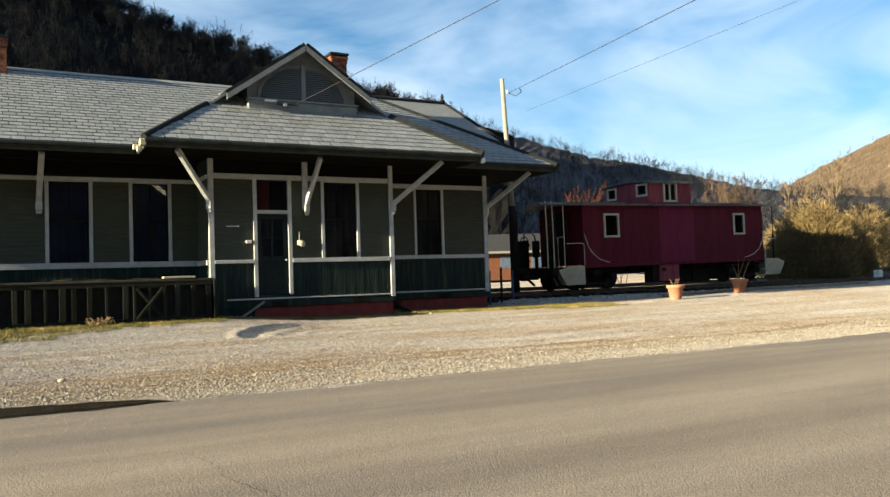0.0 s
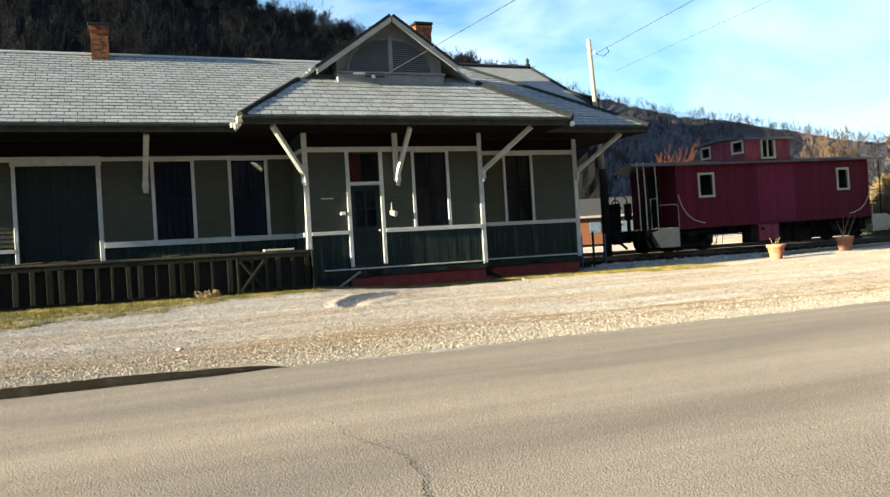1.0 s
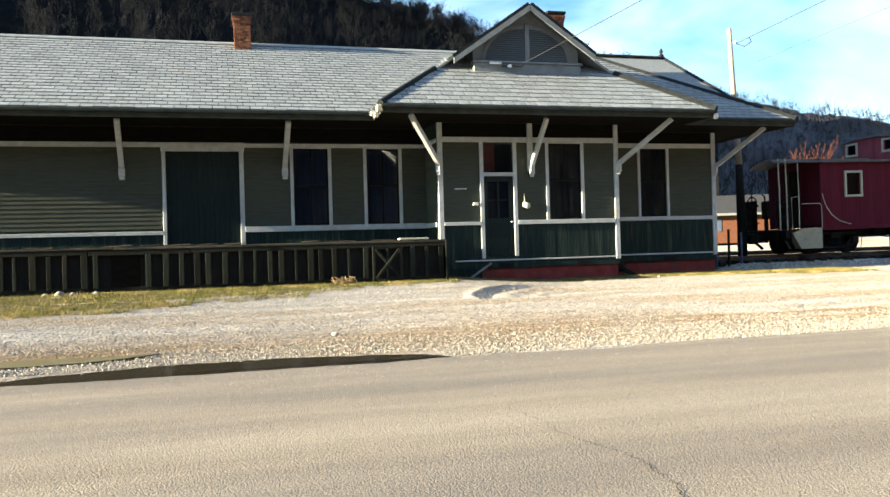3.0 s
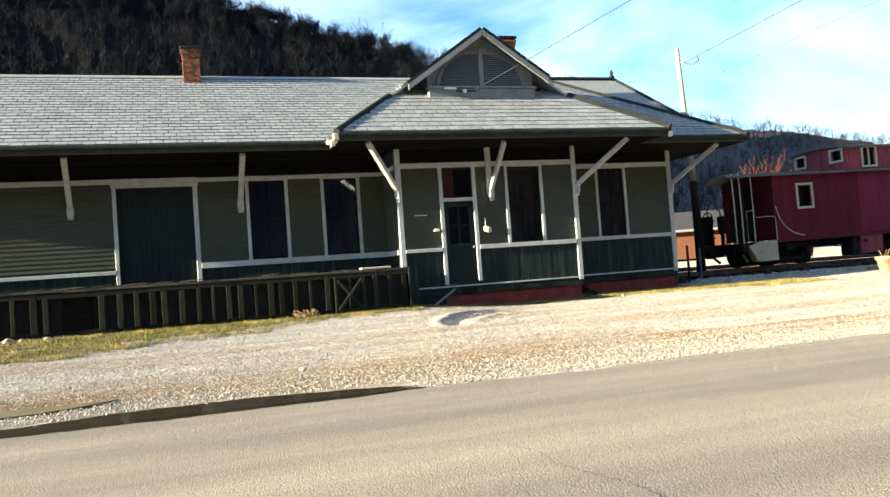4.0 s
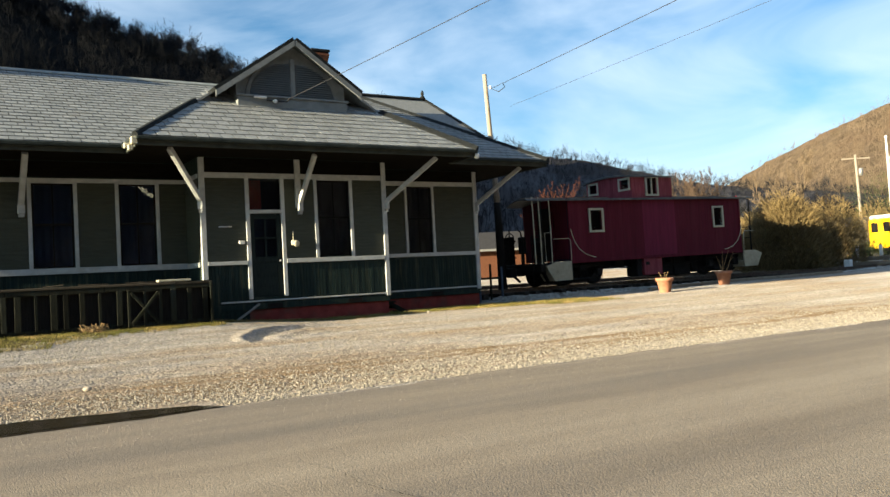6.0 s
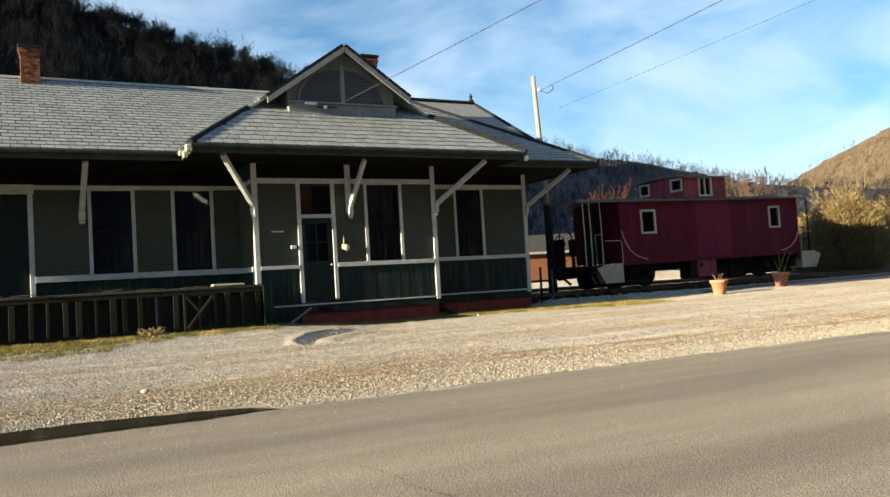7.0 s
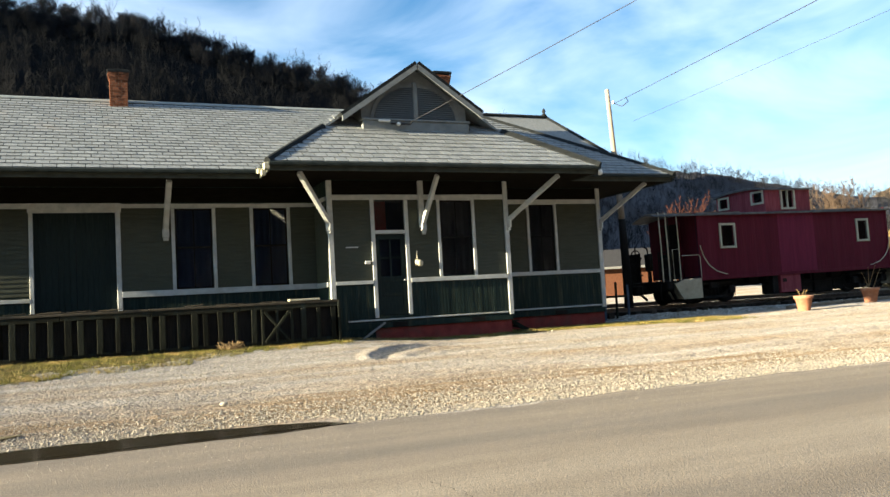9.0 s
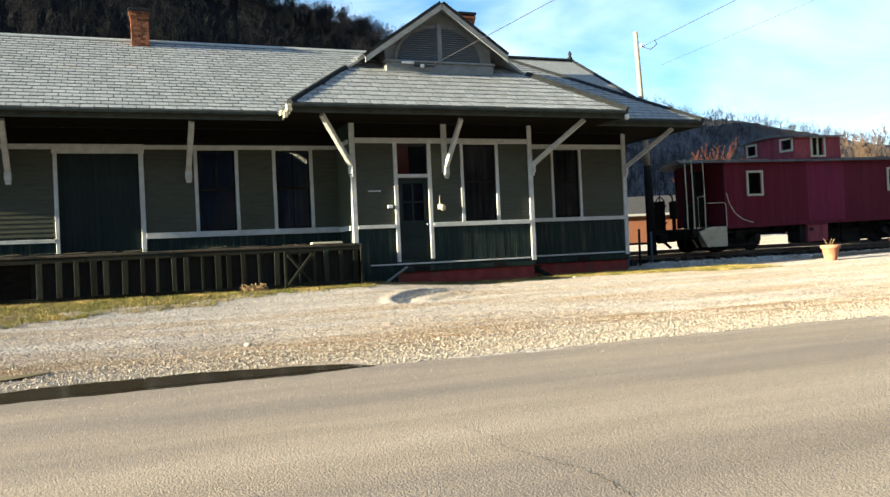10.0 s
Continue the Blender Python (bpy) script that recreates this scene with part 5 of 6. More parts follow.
CL, CW = 9.22, 2.60                    # body length and width
FLOOR, EAVES, CROWN = 0.88, 3.02, 3.14      # over the rail


def cab_part(name, bm, material, parent=None, label="", smooth=False):
    return part(name, bm, material, parent or caboose, label, smooth)


def body_side(y, out, holes, z0, z1, x0, x1, material, name, parent):
    """Upright boards with window holes; out is -1 or 1 along y."""
    bm = bmesh.new()
    n = round((x1 - x0) / 0.14)
    for i in range(n):
        a, b = x0 + (x1 - x0) * i / n, x0 + (x1 - x0) * (i + 1) / n
        spans = [(z0, z1)]
        for hx0, hx1, hz0, hz1 in holes:
            if hx0 < (a + b) / 2 < hx1:
                spans = [(z0, hz0), (hz1, z1)]
        j = random.uniform(0, 0.003)
        for s0, s1 in spans:
            box(bm, a + 0.0015, b - 0.0015, y, y + out * (0.03 + j), s0, s1)
            box(bm, a - 0.001, a + 0.004, y, y + out * 0.025, s0, s1)
    return part(name, bm, material, parent, "", kind="stuff")


def cab_window(x0, x1, z0, z1, y, parent, panes=1):
    w = new("window")
    w.parent = parent
    bm = bmesh.new()
    c = 0.075
    for a, b, d, e in ((x0 - c, x0, z0 - c, z1 + c), (x1, x1 + c, z0 - c, z1 + c), (x0, x1, z0 - c, z0), (x0, x1, z1, z1 + c)):
        bbox(bm, a, b, y - 0.055, y + 0.05, d, e, 0.008)
    part("window_frame", bm, "cream", w, "cream painted frame")
    for i in range(panes):
        a, b = x0 + (x1 - x0) * i / panes, x0 + (x1 - x0) * (i + 1) / panes
        bm = bmesh.new()
        box(bm, a, b, y + 0.01, y + 0.014, z0, z1)
        part("pane", bm, "glass", w)
    if panes == 2:
        bm = bmesh.new()
        mx = (x0 + x1) / 2
        bbox(bm, mx - 0.03, mx + 0.03, y - 0.03, y + 0.04, z0, z1, 0.006)
        part("mullion", bm, "cream", w)
    return w


HOLES = [(1.02, 1.58, 1.92, 2.64), (7.60, 8.09, 1.93, 2.64)]
for a, b, m in ((0.0, 3.66, "caboose"), (3.66, 5.40, "caboose_panel"), (5.40, CL, "caboose")):
    body_side(0.03, -1, HOLES, FLOOR, EAVES, a, b, m, "side_wall", caboose)
body_side(CW - 0.03, 1, [], FLOOR, EAVES, 0, CL, "caboose", "side_wall", caboose)
for x0, x1, z0, z1 in HOLES:
    cab_window(x0, x1, z0, z1, 0.0, caboose)
# added near-black lining behind the boards keeps the inside dark
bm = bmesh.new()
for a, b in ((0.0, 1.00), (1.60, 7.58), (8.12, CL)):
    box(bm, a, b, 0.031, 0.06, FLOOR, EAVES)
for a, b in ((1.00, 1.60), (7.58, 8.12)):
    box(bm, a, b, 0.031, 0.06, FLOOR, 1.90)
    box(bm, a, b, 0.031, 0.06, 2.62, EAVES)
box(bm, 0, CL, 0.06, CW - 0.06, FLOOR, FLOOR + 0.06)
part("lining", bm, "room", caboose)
for x in (0.0, CL - 0.05):
    bm = bmesh.new()
    box(bm, x, x + 0.05, 0.06, CW - 0.06, FLOOR, EAVES + 0.1)
    cab_part("end_wall", bm, "caboose")
bm = bmesh.new()
bbox(bm, -0.02, CL + 0.02, -0.012, 0.02, FLOOR - 0.10, FLOOR + 0.02, 0.008)
cab_part("side_sill", bm, "caboose")
for x in (0.0, CL - 0.10):
    bm = bmesh.new()
    bbox(bm, x, x + 0.10, -0.02, 0.03, FLOOR, EAVES, 0.01)
    cab_part("corner_board", bm, "caboose")
# roof, bowed across, running out over both end platforms
bm = bmesh.new()
prof = [(-0.12 + (CW + 0.24) * i / 12, EAVES + 0.02 + 0.12 * (1 - ((i - 6) / 6) ** 2)) for i in range(13)]
rings = []
for x, slant in ((-1.86, 0.42), (CL + 0.75, 0.0)):
    rings.append(([bm.verts.new((x + slant * (y + 0.12), y, z)) for y, z in prof], [bm.verts.new((x + slant * (y + 0.12), y, z - 0.05)) for y, z in prof]))
(ta, ba), (tb, bb) = rings
for i in range(12):
    bm.faces.new((ta[i], ta[i + 1], tb[i + 1], tb[i]))
    bm.faces.new((ba[i + 1], ba[i], bb[i], bb[i + 1]))
    for t, b in ((ta, ba), (tb, bb)):
        bm.faces.new((t[i], b[i], b[i + 1], t[i + 1]))
for i in (0, 12):
    bm.faces.new((ta[i], tb[i], bb[i], ba[i]))
cab_part("roof", bm, "cab_roof", None, "dull grey sheet roof")
bm = bmesh.new()
bbox(bm, -0.9, CL + 0.7, -0.15, -0.105, EAVES - 0.03, EAVES + 0.045, 0.01)
cab_part("eave_board", bm, "cab_roof", None, "worn grey eave strip")
for a, b in ((-1.0, 3.0), (5.9, CL + 0.6)):
    bm = bmesh.new()
    bbox(bm, a, b, CW / 2 - 0.2, CW / 2 + 0.2, CROWN + 0.05, CROWN + 0.09, 0.006)
    cab_part("roof_walk", bm, "timber", None, "weathered roof walk board")
# cupola
KX0, KX1, KY0, KY1, KZ = 3.27, 5.36, 0.06, CW - 0.06, 3.90
cupola = new("cupola")
cupola.parent = caboose
tagged(cupola, label="faded pink-red cupola with cream windows")
body_side(KY0 + 0.03, -1, [(4.02, 4.56, 3.22, 3.84)], EAVES, KZ, KX0, KX1, "cupola", "cupola_side", cupola)
body_side(KY1 - 0.03, 1, [], EAVES, KZ, KX0, KX1, "cupola", "cupola_side", cupola)
cab_window(4.02, 4.56, 3.22, 3.84, KY0, cupola, 2)
for x, out in ((KX0, -1), (KX1, 1)):
    bm = bmesh.new()
    n = 18
    for i in range(n):
        a, b = KY0 + (KY1 - KY0) * i / n, KY0 + (KY1 - KY0) * (i + 1) / n
        top = KZ + 0.10 * (1 - (((a + b) / 2 - CW / 2) / (CW / 2)) ** 2)
        mid = (a + b) / 2
        spans = [(EAVES, top)]
        for h0, h1 in ((0.20, 0.67), (1.93, 2.36)):
            if x == KX0 and h0 < mid < h1:
                spans = [(EAVES, 3.46), (3.80, top)]
        for s0, s1 in spans:
            box(bm, x, x + out * 0.03, a + 0.003, b - 0.003, s0, s1)
            box(bm, x, x + out * 0.02, a - 0.001, a + 0.004, s0, s1)
    part("cupola_end", bm, "cupola", cupola, "", kind="stuff")
for h0, h1 in ((0.20, 0.67), (1.93, 2.36)):
    w = new("window")
    w.parent = cupola
    bm = bmesh.new()
    x, c = KX0 - 0.03, 0.075
    for a, b, d, e in ((h0 - c, h0, 3.46 - c, 3.80 + c), (h1, h1 + c, 3.46 - c, 3.80 + c), (h0, h1, 3.46 - c, 3.46), (h0, h1, 3.80, 3.80 + c)):
        bbox(bm, x - 0.03, x + 0.04, a, b, d, e, 0.006)
    part("window_frame", bm, "cream", w, "cream painted frame")
    bm = bmesh.new()
    box(bm, x + 0.015, x + 0.019, h0, h1, 3.46, 3.80)
    part("pane", bm, "glass", w)
bm = bmesh.new()
prof = [(KY0 - 0.10 + (KY1 - KY0 + 0.20) * i / 10, KZ + 0.02 + 0.12 * (1 - ((i - 5) / 5) ** 2)) for i in range(11)]
ta, ba, tb, bb = ([bm.verts.new((x, y, z - d)) for y, z in prof] for x, d in ((KX0 - 0.14, 0), (KX0 - 0.14, 0.07), (KX1 + 0.14, 0), (KX1 + 0.14, 0.07)))
for i in range(10):
    bm.faces.new((ta[i], ta[i + 1], tb[i + 1], tb[i]))
    bm.faces.new((ba[i + 1], ba[i], bb[i], bb[i + 1]))
    bm.faces.new((ta[i], ba[i], ba[i + 1], ta[i + 1]))
    bm.faces.new((tb[i], tb[i + 1], bb[i + 1], bb[i]))
for i in (0, 10):
    bm.faces.new((ta[i], tb[i], bb[i], ba[i]))
part("cupola_roof", bm, "cab_roof", cupola, "dull grey sheet roof")

# end platforms
for end, s in ((0.0, -1), (CL, 1)):
    x1 = end + s * (1.12 if s < 0 else 0.75)
    bm = bmesh.new()
    bbox(bm, min(end, x1), max(end, x1), 0.05, CW - 0.05, FLOOR - 0.12, FLOOR - 0.02, 0.01)
    cab_part("end_platform", bm, "black")
    bm = bmesh.new()
    bbox(bm, x1 - 0.06, x1 + 0.06, 0.1, CW - 0.1, FLOOR - 0.40, FLOOR - 0.10, 0.02)
    cab_part("end_beam", bm, "black")
    # cream steps
    stair = new("steps")
    stair.parent = caboose
    xa, xb = end + s * 0.02, end + s * 1.16
    for yy in (-0.06, 0.50):
        bm = bmesh.new()
        prism(bm, [(xa, FLOOR - 0.02), (end + s * 0.72, FLOOR - 0.02), (xb, FLOOR - 0.16), (end + s * 0.84, 0.20), (xa, 0.20)], 0.04, Matrix.Translation((0, yy, 0)))
        part("step_side", bm, "step_paint", stair, "dull chipped cream step plate")
    for i in range(3):
        bm = bmesh.new()
        z = 0.20 + 0.22 * i
        bbox(bm, min(end + s * 0.1, end + s * 0.7), max(end + s * 0.1, end + s * 0.7), -0.10 + 0.12 * i, 0.12 + 0.12 * i, z, z + 0.04, 0.006)
        part("tread", bm, "step_paint", stair)
    # railing, grab bars, brake wheel
    for ya, yb in ((0.15, 0.75), (1.85, 2.45)):
        bm = bmesh.new()
        rod(bm, [(x1, ya, FLOOR - 0.05), (x1, ya, FLOOR + 0.92), (x1, ya + 0.04, FLOOR + 0.95), (x1, yb - 0.04, FLOOR + 0.95), (x1, yb, FLOOR + 0.92), (x1, yb, FLOOR - 0.05)], 0.02, 6)
        rod(bm, [(x1, ya, FLOOR + 0.5), (x1, yb, FLOOR + 0.5)], 0.016, 6)
        cab_part("end_railing", bm, "black")
    bm = bmesh.new()
    rod(bm, [(x1 + s * 0.1, 1.9, FLOOR - 0.3), (x1 + s * 0.1, 1.9, FLOOR + 1.25)], 0.022, 8)
    ring = [(x1 + s * 0.1 + 0.0, 1.9 + 0.28 * math.cos(t), FLOOR + 0.85 + 0.28 * math.sin(t)) for t in np.linspace(0, 2 * math.pi, 19)]
    rod(bm, ring, 0.02, 6)
    for t in range(4):
        rod(bm, [(x1 + s * 0.1, 1.9, FLOOR + 0.85), (x1 + s * 0.1, 1.9 + 0.28 * math.cos(t * 1.57), FLOOR + 0.85 + 0.28 * math.sin(t * 1.57))], 0.014, 6)
    cab_part("brake_wheel", bm, "black", None, "black iron brake wheel")
    bm = bmesh.new()
    rod(bm, [(end + s * 0.02, -0.07, FLOOR + 0.0), (end + s * 0.04, -0.09, FLOOR + 0.70), (end + s * 0.10, -0.08, FLOOR + 0.78), (end + s * 0.76, -0.03, FLOOR + 0.78)], 0.012, 6)
    cab_part("grab_rail", bm, "cream", None, "pale iron grab rail")
    bm = bmesh.new()
    xs = end - s * 0.02
    rod(bm, [(xs - s * 0.03, -0.04, FLOOR + 1.10), (xs - s * 0.04, -0.07, FLOOR + 0.95), (xs - s * 0.13, -0.08, FLOOR + 0.68), (xs - s * 0.33, -0.08, FLOOR + 0.40), (xs - s * 0.62, -0.08, FLOOR + 0.20), (xs - s * 1.02, -0.07, FLOOR + 0.08), (xs - s * 1.12, -0.04, FLOOR + 0.08)], 0.014, 8)
    cab_part("curved_grab_iron", bm, "cream", None, "long curved pale grab iron")
    bm = bmesh.new()
    bbox(bm, min(x1, x1 + s * 0.5), max(x1, x1 + s * 0.5), CW / 2 - 0.12, CW / 2 + 0.12, FLOOR - 0.45, FLOOR - 0.18, 0.03)
    bbox(bm, min(x1 + s * 0.45, x1 + s * 0.75), max(x1 + s * 0.45, x1 + s * 0.75), CW / 2 - 0.2, CW / 2 + 0.1, FLOOR - 0.48, FLOOR - 0.12, 0.05)
    cab_part("coupler", bm, "black", None, "black iron coupler")
    # roof posts
    for y in (0.12, CW - 0.12):
        bm = bmesh.new()
        rod(bm, [(x1, y, FLOOR - 0.05), (x1, y, EAVES + 0.02)], 0.022, 8)
        cab_part("roof_post", bm, "black")
# dark doorway in the west end, brake gear and end plates on the platform
end_door = new("end_door")
end_door.parent = caboose
bm = bmesh.new()
bbox(bm, -0.03, -0.004, 0.92, 1.70, FLOOR + 0.02, FLOOR + 1.95, 0.008)
part("door_leaf", bm, "black", end_door, "dark end door")
for a, b in ((0.84, 0.92), (1.70, 1.78)):
    bm = bmesh.new()
    bbox(bm, -0.05, -0.004, a, b, FLOOR + 0.02, FLOOR + 2.0, 0.008)
    part("door_jamb", bm, "caboose", end_door)
for y0, y1, z0, z1 in ((0.20, 0.62, FLOOR - 0.02, FLOOR + 0.86), (1.75, 2.42, FLOOR - 0.02, FLOOR + 1.0)):
    bm = bmesh.new()
    bbox(bm, -1.18, -1.12, y0, y1, z0, z1, 0.012)
    for z in (z0 + 0.22, z1 - 0.2):
        bbox(bm, -1.22, -1.08, y0 - 0.03, y1 + 0.03, z, z + 0.05, 0.008)
    cab_part("end_plate", bm, "black", None, "rusty black end plate")
bm = bmesh.new()
bbox(bm, -1.36, -1.18, 0.95, 1.25, FLOOR + 0.35, FLOOR + 0.95, 0.04)
bbox(bm, -1.32, -1.22, 1.04, 1.16, FLOOR - 0.3, FLOOR + 0.4, 0.015)
rod(bm, [(-1.28, 1.1, FLOOR + 0.9), (-1.31, 1.1, FLOOR + 1.12), (-1.41, 1.1, FLOOR + 1.18)], 0.025, 8)
cab_part("brake_stand", bm, "black", None, "black iron brake stand")
bm = bmesh.new()
bbox(bm, -1.36, -1.14, 0.02, CW - 0.02, FLOOR - 0.34, FLOOR - 0.04, 0.02)
beam(bm, (-1.24, 0.25, FLOOR - 0.1), (-0.7, 0.5, 0.2), 0.09, 0.09)
beam(bm, (-1.24, CW - 0.25, FLOOR - 0.1), (-0.7, CW - 0.5, 0.2), 0.09, 0.09)
cab_part("buffer_beam", bm, "black")
for y in (0.35, 2.2):
    bm = bmesh.new()
    rod(bm, [(-1.38, y, FLOOR - 0.12), (-1.44, y + 0.02, FLOOR - 0.4), (-1.40, y + 0.04, FLOOR - 0.66)], 0.03, 7)
    cab_part("air_hose", bm, "black", None, "hanging black air hose", True)
# west ladder with two pale uprights
ladder = new("ladder")
ladder.parent = caboose
tagged(ladder, label="pale iron roof ladder")
for x in (-1.58, -1.31):
    bm = bmesh.new()
    rod(bm, [(x, -0.02, FLOOR - 0.05), (x - 0.01, -0.04, 2.0), (x - 0.02, -0.03, EAVES + 0.12)], 0.022, 8)
    part("upright", bm, "cream", ladder)
bm = bmesh.new()
rod(bm, [(-0.84, 0.0, FLOOR - 0.05), (-0.85, -0.03, 2.0), (-0.86, -0.02, EAVES + 0.0)], 0.020, 8)
rod(bm, [(-1.10, 0.0, FLOOR - 0.05), (-1.11, 0.0, FLOOR + 1.0), (-0.85, 0.0, FLOOR + 1.02)], 0.014, 6)
cab_part("hand_pole", bm, "cream", None, "pale iron pole")
for i in range(5):
    bm = bmesh.new()
    rod(bm, [(-1.58, -0.03, FLOOR + 0.35 + 0.36 * i), (-1.31, -0.03, FLOOR + 0.35 + 0.36 * i)], 0.012, 6)
    part("rung", bm, "black", ladder)
# trucks
for cx in (0.75, CL - 0.95):
    truck = new("truck")
    truck.parent = caboose
    for x in (cx - 0.76, cx + 0.76):
        for y in (CW / 2 - 0.72, CW / 2 + 0.72):
            bm = bmesh.new()
            m = Matrix.Translation((x, y, 0.42)) @ Euler((radians(90), 0, 0)).to_matrix().to_4x4()
            lathe(bm, [(0.06, -0.10), (0.42, -0.07), (0.445, -0.06), (0.445, -0.045), (0.42, -0.04), (0.41, 0.05), (0.34, 0.055), (0.30, 0.02), (0.14, 0.03), (0.12, 0.08), (0.06, 0.085)], 28, m)
            part("wheel", bm, "black", truck, "black iron wheel")
        bm = bmesh.new()
        rod(bm, [(x, 0.4, 0.42), (x, CW - 0.4, 0.42)], 0.07, 10)
        part("axle", bm, "black", truck)
    for y in (0.30, CW - 0.30):
        bm = bmesh.new()
        bbox(bm, cx - 1.0, cx + 1.0, y - 0.05, y + 0.05, 0.62, 0.72, 0.015)
        bbox(bm, cx - 0.55, cx + 0.55, y - 0.05, y + 0.05, 0.16, 0.24, 0.015)
        beam(bm, (cx - 0.92, y, 0.62), (cx - 0.4, y, 0.22), 0.08, 0.07)
        beam(bm, (cx + 0.92, y, 0.62), (cx + 0.4, y, 0.22), 0.08, 0.07)
        for x in (cx - 0.76, cx + 0.76):
            bbox(bm, x - 0.13, x + 0.13, y - 0.12, y + 0.06, 0.30, 0.56, 0.03)
        part("side_frame", bm, "black", truck, "black cast side frame")
        for x in (cx - 0.16, cx, cx + 0.16):
            bm = bmesh.new()
            coil = [(x + 0.06 * math.cos(t), y + 0.06 * math.sin(t), 0.26 + 0.34 * t / 25.1) for t in np.linspace(0, 25.1, 48)]
            rod(bm, coil, 0.016, 5)
            part("spring", bm, "black", truck)
    bm = bmesh.new()
    bbox(bm, cx - 0.2, cx + 0.2, 0.2, CW - 0.2, 0.50, 0.74, 0.03)
    part("bolster", bm, "black", truck)
# underframe and the pink tool box
bm = bmesh.new()
for y in (0.85, CW - 0.85):
    bbox(bm, 0.0, CL, y - 0.08, y + 0.08, FLOOR - 0.36, FLOOR - 0.02, 0.02)
for x in (3.2, 4.0, 5.3, 6.4):
    bbox(bm, x, x + 0.12, 0.3, CW - 0.3, FLOOR - 0.30, FLOOR - 0.02, 0.015)
cab_part("underframe", bm, "black")
bm = bmesh.new()
rod(bm, [(0.4, 0.35, FLOOR - 0.12), (3.0, 0.35, FLOOR - 0.40), (6.2, 0.35, FLOOR - 0.40), (CL - 0.4, 0.35, FLOOR - 0.12)], 0.02, 6)
cab_part("truss_rod", bm, "black")
tank = bmesh.new()
lathe(tank, [(0.05, -0.7), (0.22, -0.66), (0.24, -0.55), (0.24, 0.55), (0.22, 0.66), (0.05, 0.7)], 18, Matrix.Translation((6.3, 0.95, FLOOR - 0.42)) @ Euler((0, radians(90), 0)).to_matrix().to_4x4())
cab_part("air_tank", tank, "black", None, "black air reservoir", True)
toolbox = new("tool_box")
toolbox.parent = caboose
bm = bmesh.new()
bbox(bm, 3.60, 4.55, 0.02, 0.55, FLOOR - 0.72, FLOOR - 0.12, 0.015)
part("box_body", bm, "cupola", toolbox, "faded pink wooden box")
bm = bmesh.new()
bbox(bm, 3.58, 4.57, 0.0, 0.57, FLOOR - 0.12, FLOOR - 0.08, 0.008)
part("box_lid", bm, "cupola", toolbox)
bm = bmesh.new()
bbox(bm, 3.68, 3.86, 0.0, 0.06, FLOOR - 0.34, FLOOR - 0.22, 0.008)
part("vent", bm, "black", toolbox, "dark vent hole")
# black boxes added to fill the dark underside and stop light through
for a, b, z in ((4.62, 5.7, 0.10), (5.75, 6.7, 0.06), (6.75, 7.5, 0.12), (2.6, 3.1, 0.5), (-0.25, 1.75, 0.10), (7.55, 9.1, 0.10)):
    bm = bmesh.new()
    bbox(bm, a, b, 0.55, CW - 0.55, z, FLOOR - 0.05, 0.03)
    cab_part("equipment_box", bm, "black")
bm = bmesh.new()
bbox(bm, 3.30, 3.56, 0.10, 0.6, FLOOR - 0.75, FLOOR - 0.02, 0.02)
cab_part("battery_box", bm, "black")


# ---- edging timbers, pots, bollards ----
for i, (a, b, y) in enumerate(((15.6, 18.1, 0.80), (18.15, 20.9, 0.84), (20.95, 24.0, 0.90), (24.05, 27.2, 1.0))):
    bm = bmesh.new()
    za, zb = float(ground_z(a, y)), float(ground_z(b, y))
    beam(bm, (a, y, za + 0.05), (b, y + 0.03, zb + 0.05), 0.16, 0.13, 0.02)
    tagged(part("edging_timber", bm, "timber"), "weathered grey edging timber lying along the gravel lot", "timber", "edging timbers along the lot")


def pot(x, y, size, plant):
    z = float(ground_z(x, y)) - 0.01
    t = thing("flower_pot", "terracotta flower pot with dry stalks on the gravel" if plant else "terracotta flower pot of bare soil on the gravel", "flower pot", Matrix.Translation((x, y, z)), "terracotta pots")
    r, h = 0.21 * size, 0.40 * size
    bm = bmesh.new()
    lathe(bm, [(r * 0.66, 0), (r * 0.70, 0.015), (r * 0.98, h * 0.78), (r * 1.12, h * 0.80), (r * 1.15, h * 0.98), (r * 1.10, h), (r * 0.98, h), (r * 0.95, h * 0.86), (0.02, h * 0.85)], 28)
    part("pot_body", bm, "terracotta", t, "", True)
    bm = bmesh.new()
    lathe(bm, [(r * 0.94, h * 0.84), (r * 0.8, h * 0.90), (0.02, h * 0.93)], 16)
    part("soil", bm, "soil", t)
    bm = bmesh.new()
    rr = random.Random(5 if plant else 6)
    for i in range(9 if plant else 3):
        a, ln = rr.uniform(0, 6.28), rr.uniform(0.15, 0.3) if i > 3 or not plant else rr.uniform(0.5, 0.85)
        p = Vector((rr.uniform(-0.08, 0.08), rr.uniform(-0.08, 0.08), h * 0.88))
        q = p + Vector((math.cos(a) * ln * 0.45, math.sin(a) * ln * 0.45, ln))
        rod(bm, [p, p.lerp(q, 0.5) + Vector((0, 0, 0.02)), q], [0.012, 0.009, 0.005], 5)
    part("dry_stalk", bm, "twig", t)


pot(14.7, -0.75, 1.2, False)
pot(18.5, 0.0, 1.25, True)


def on_ground(az, d):
    x, y = EYE0.x + d * math.sin(radians(az)), EYE0.y + d * math.cos(radians(az))
    return x, y, float(ground_z(x, y))


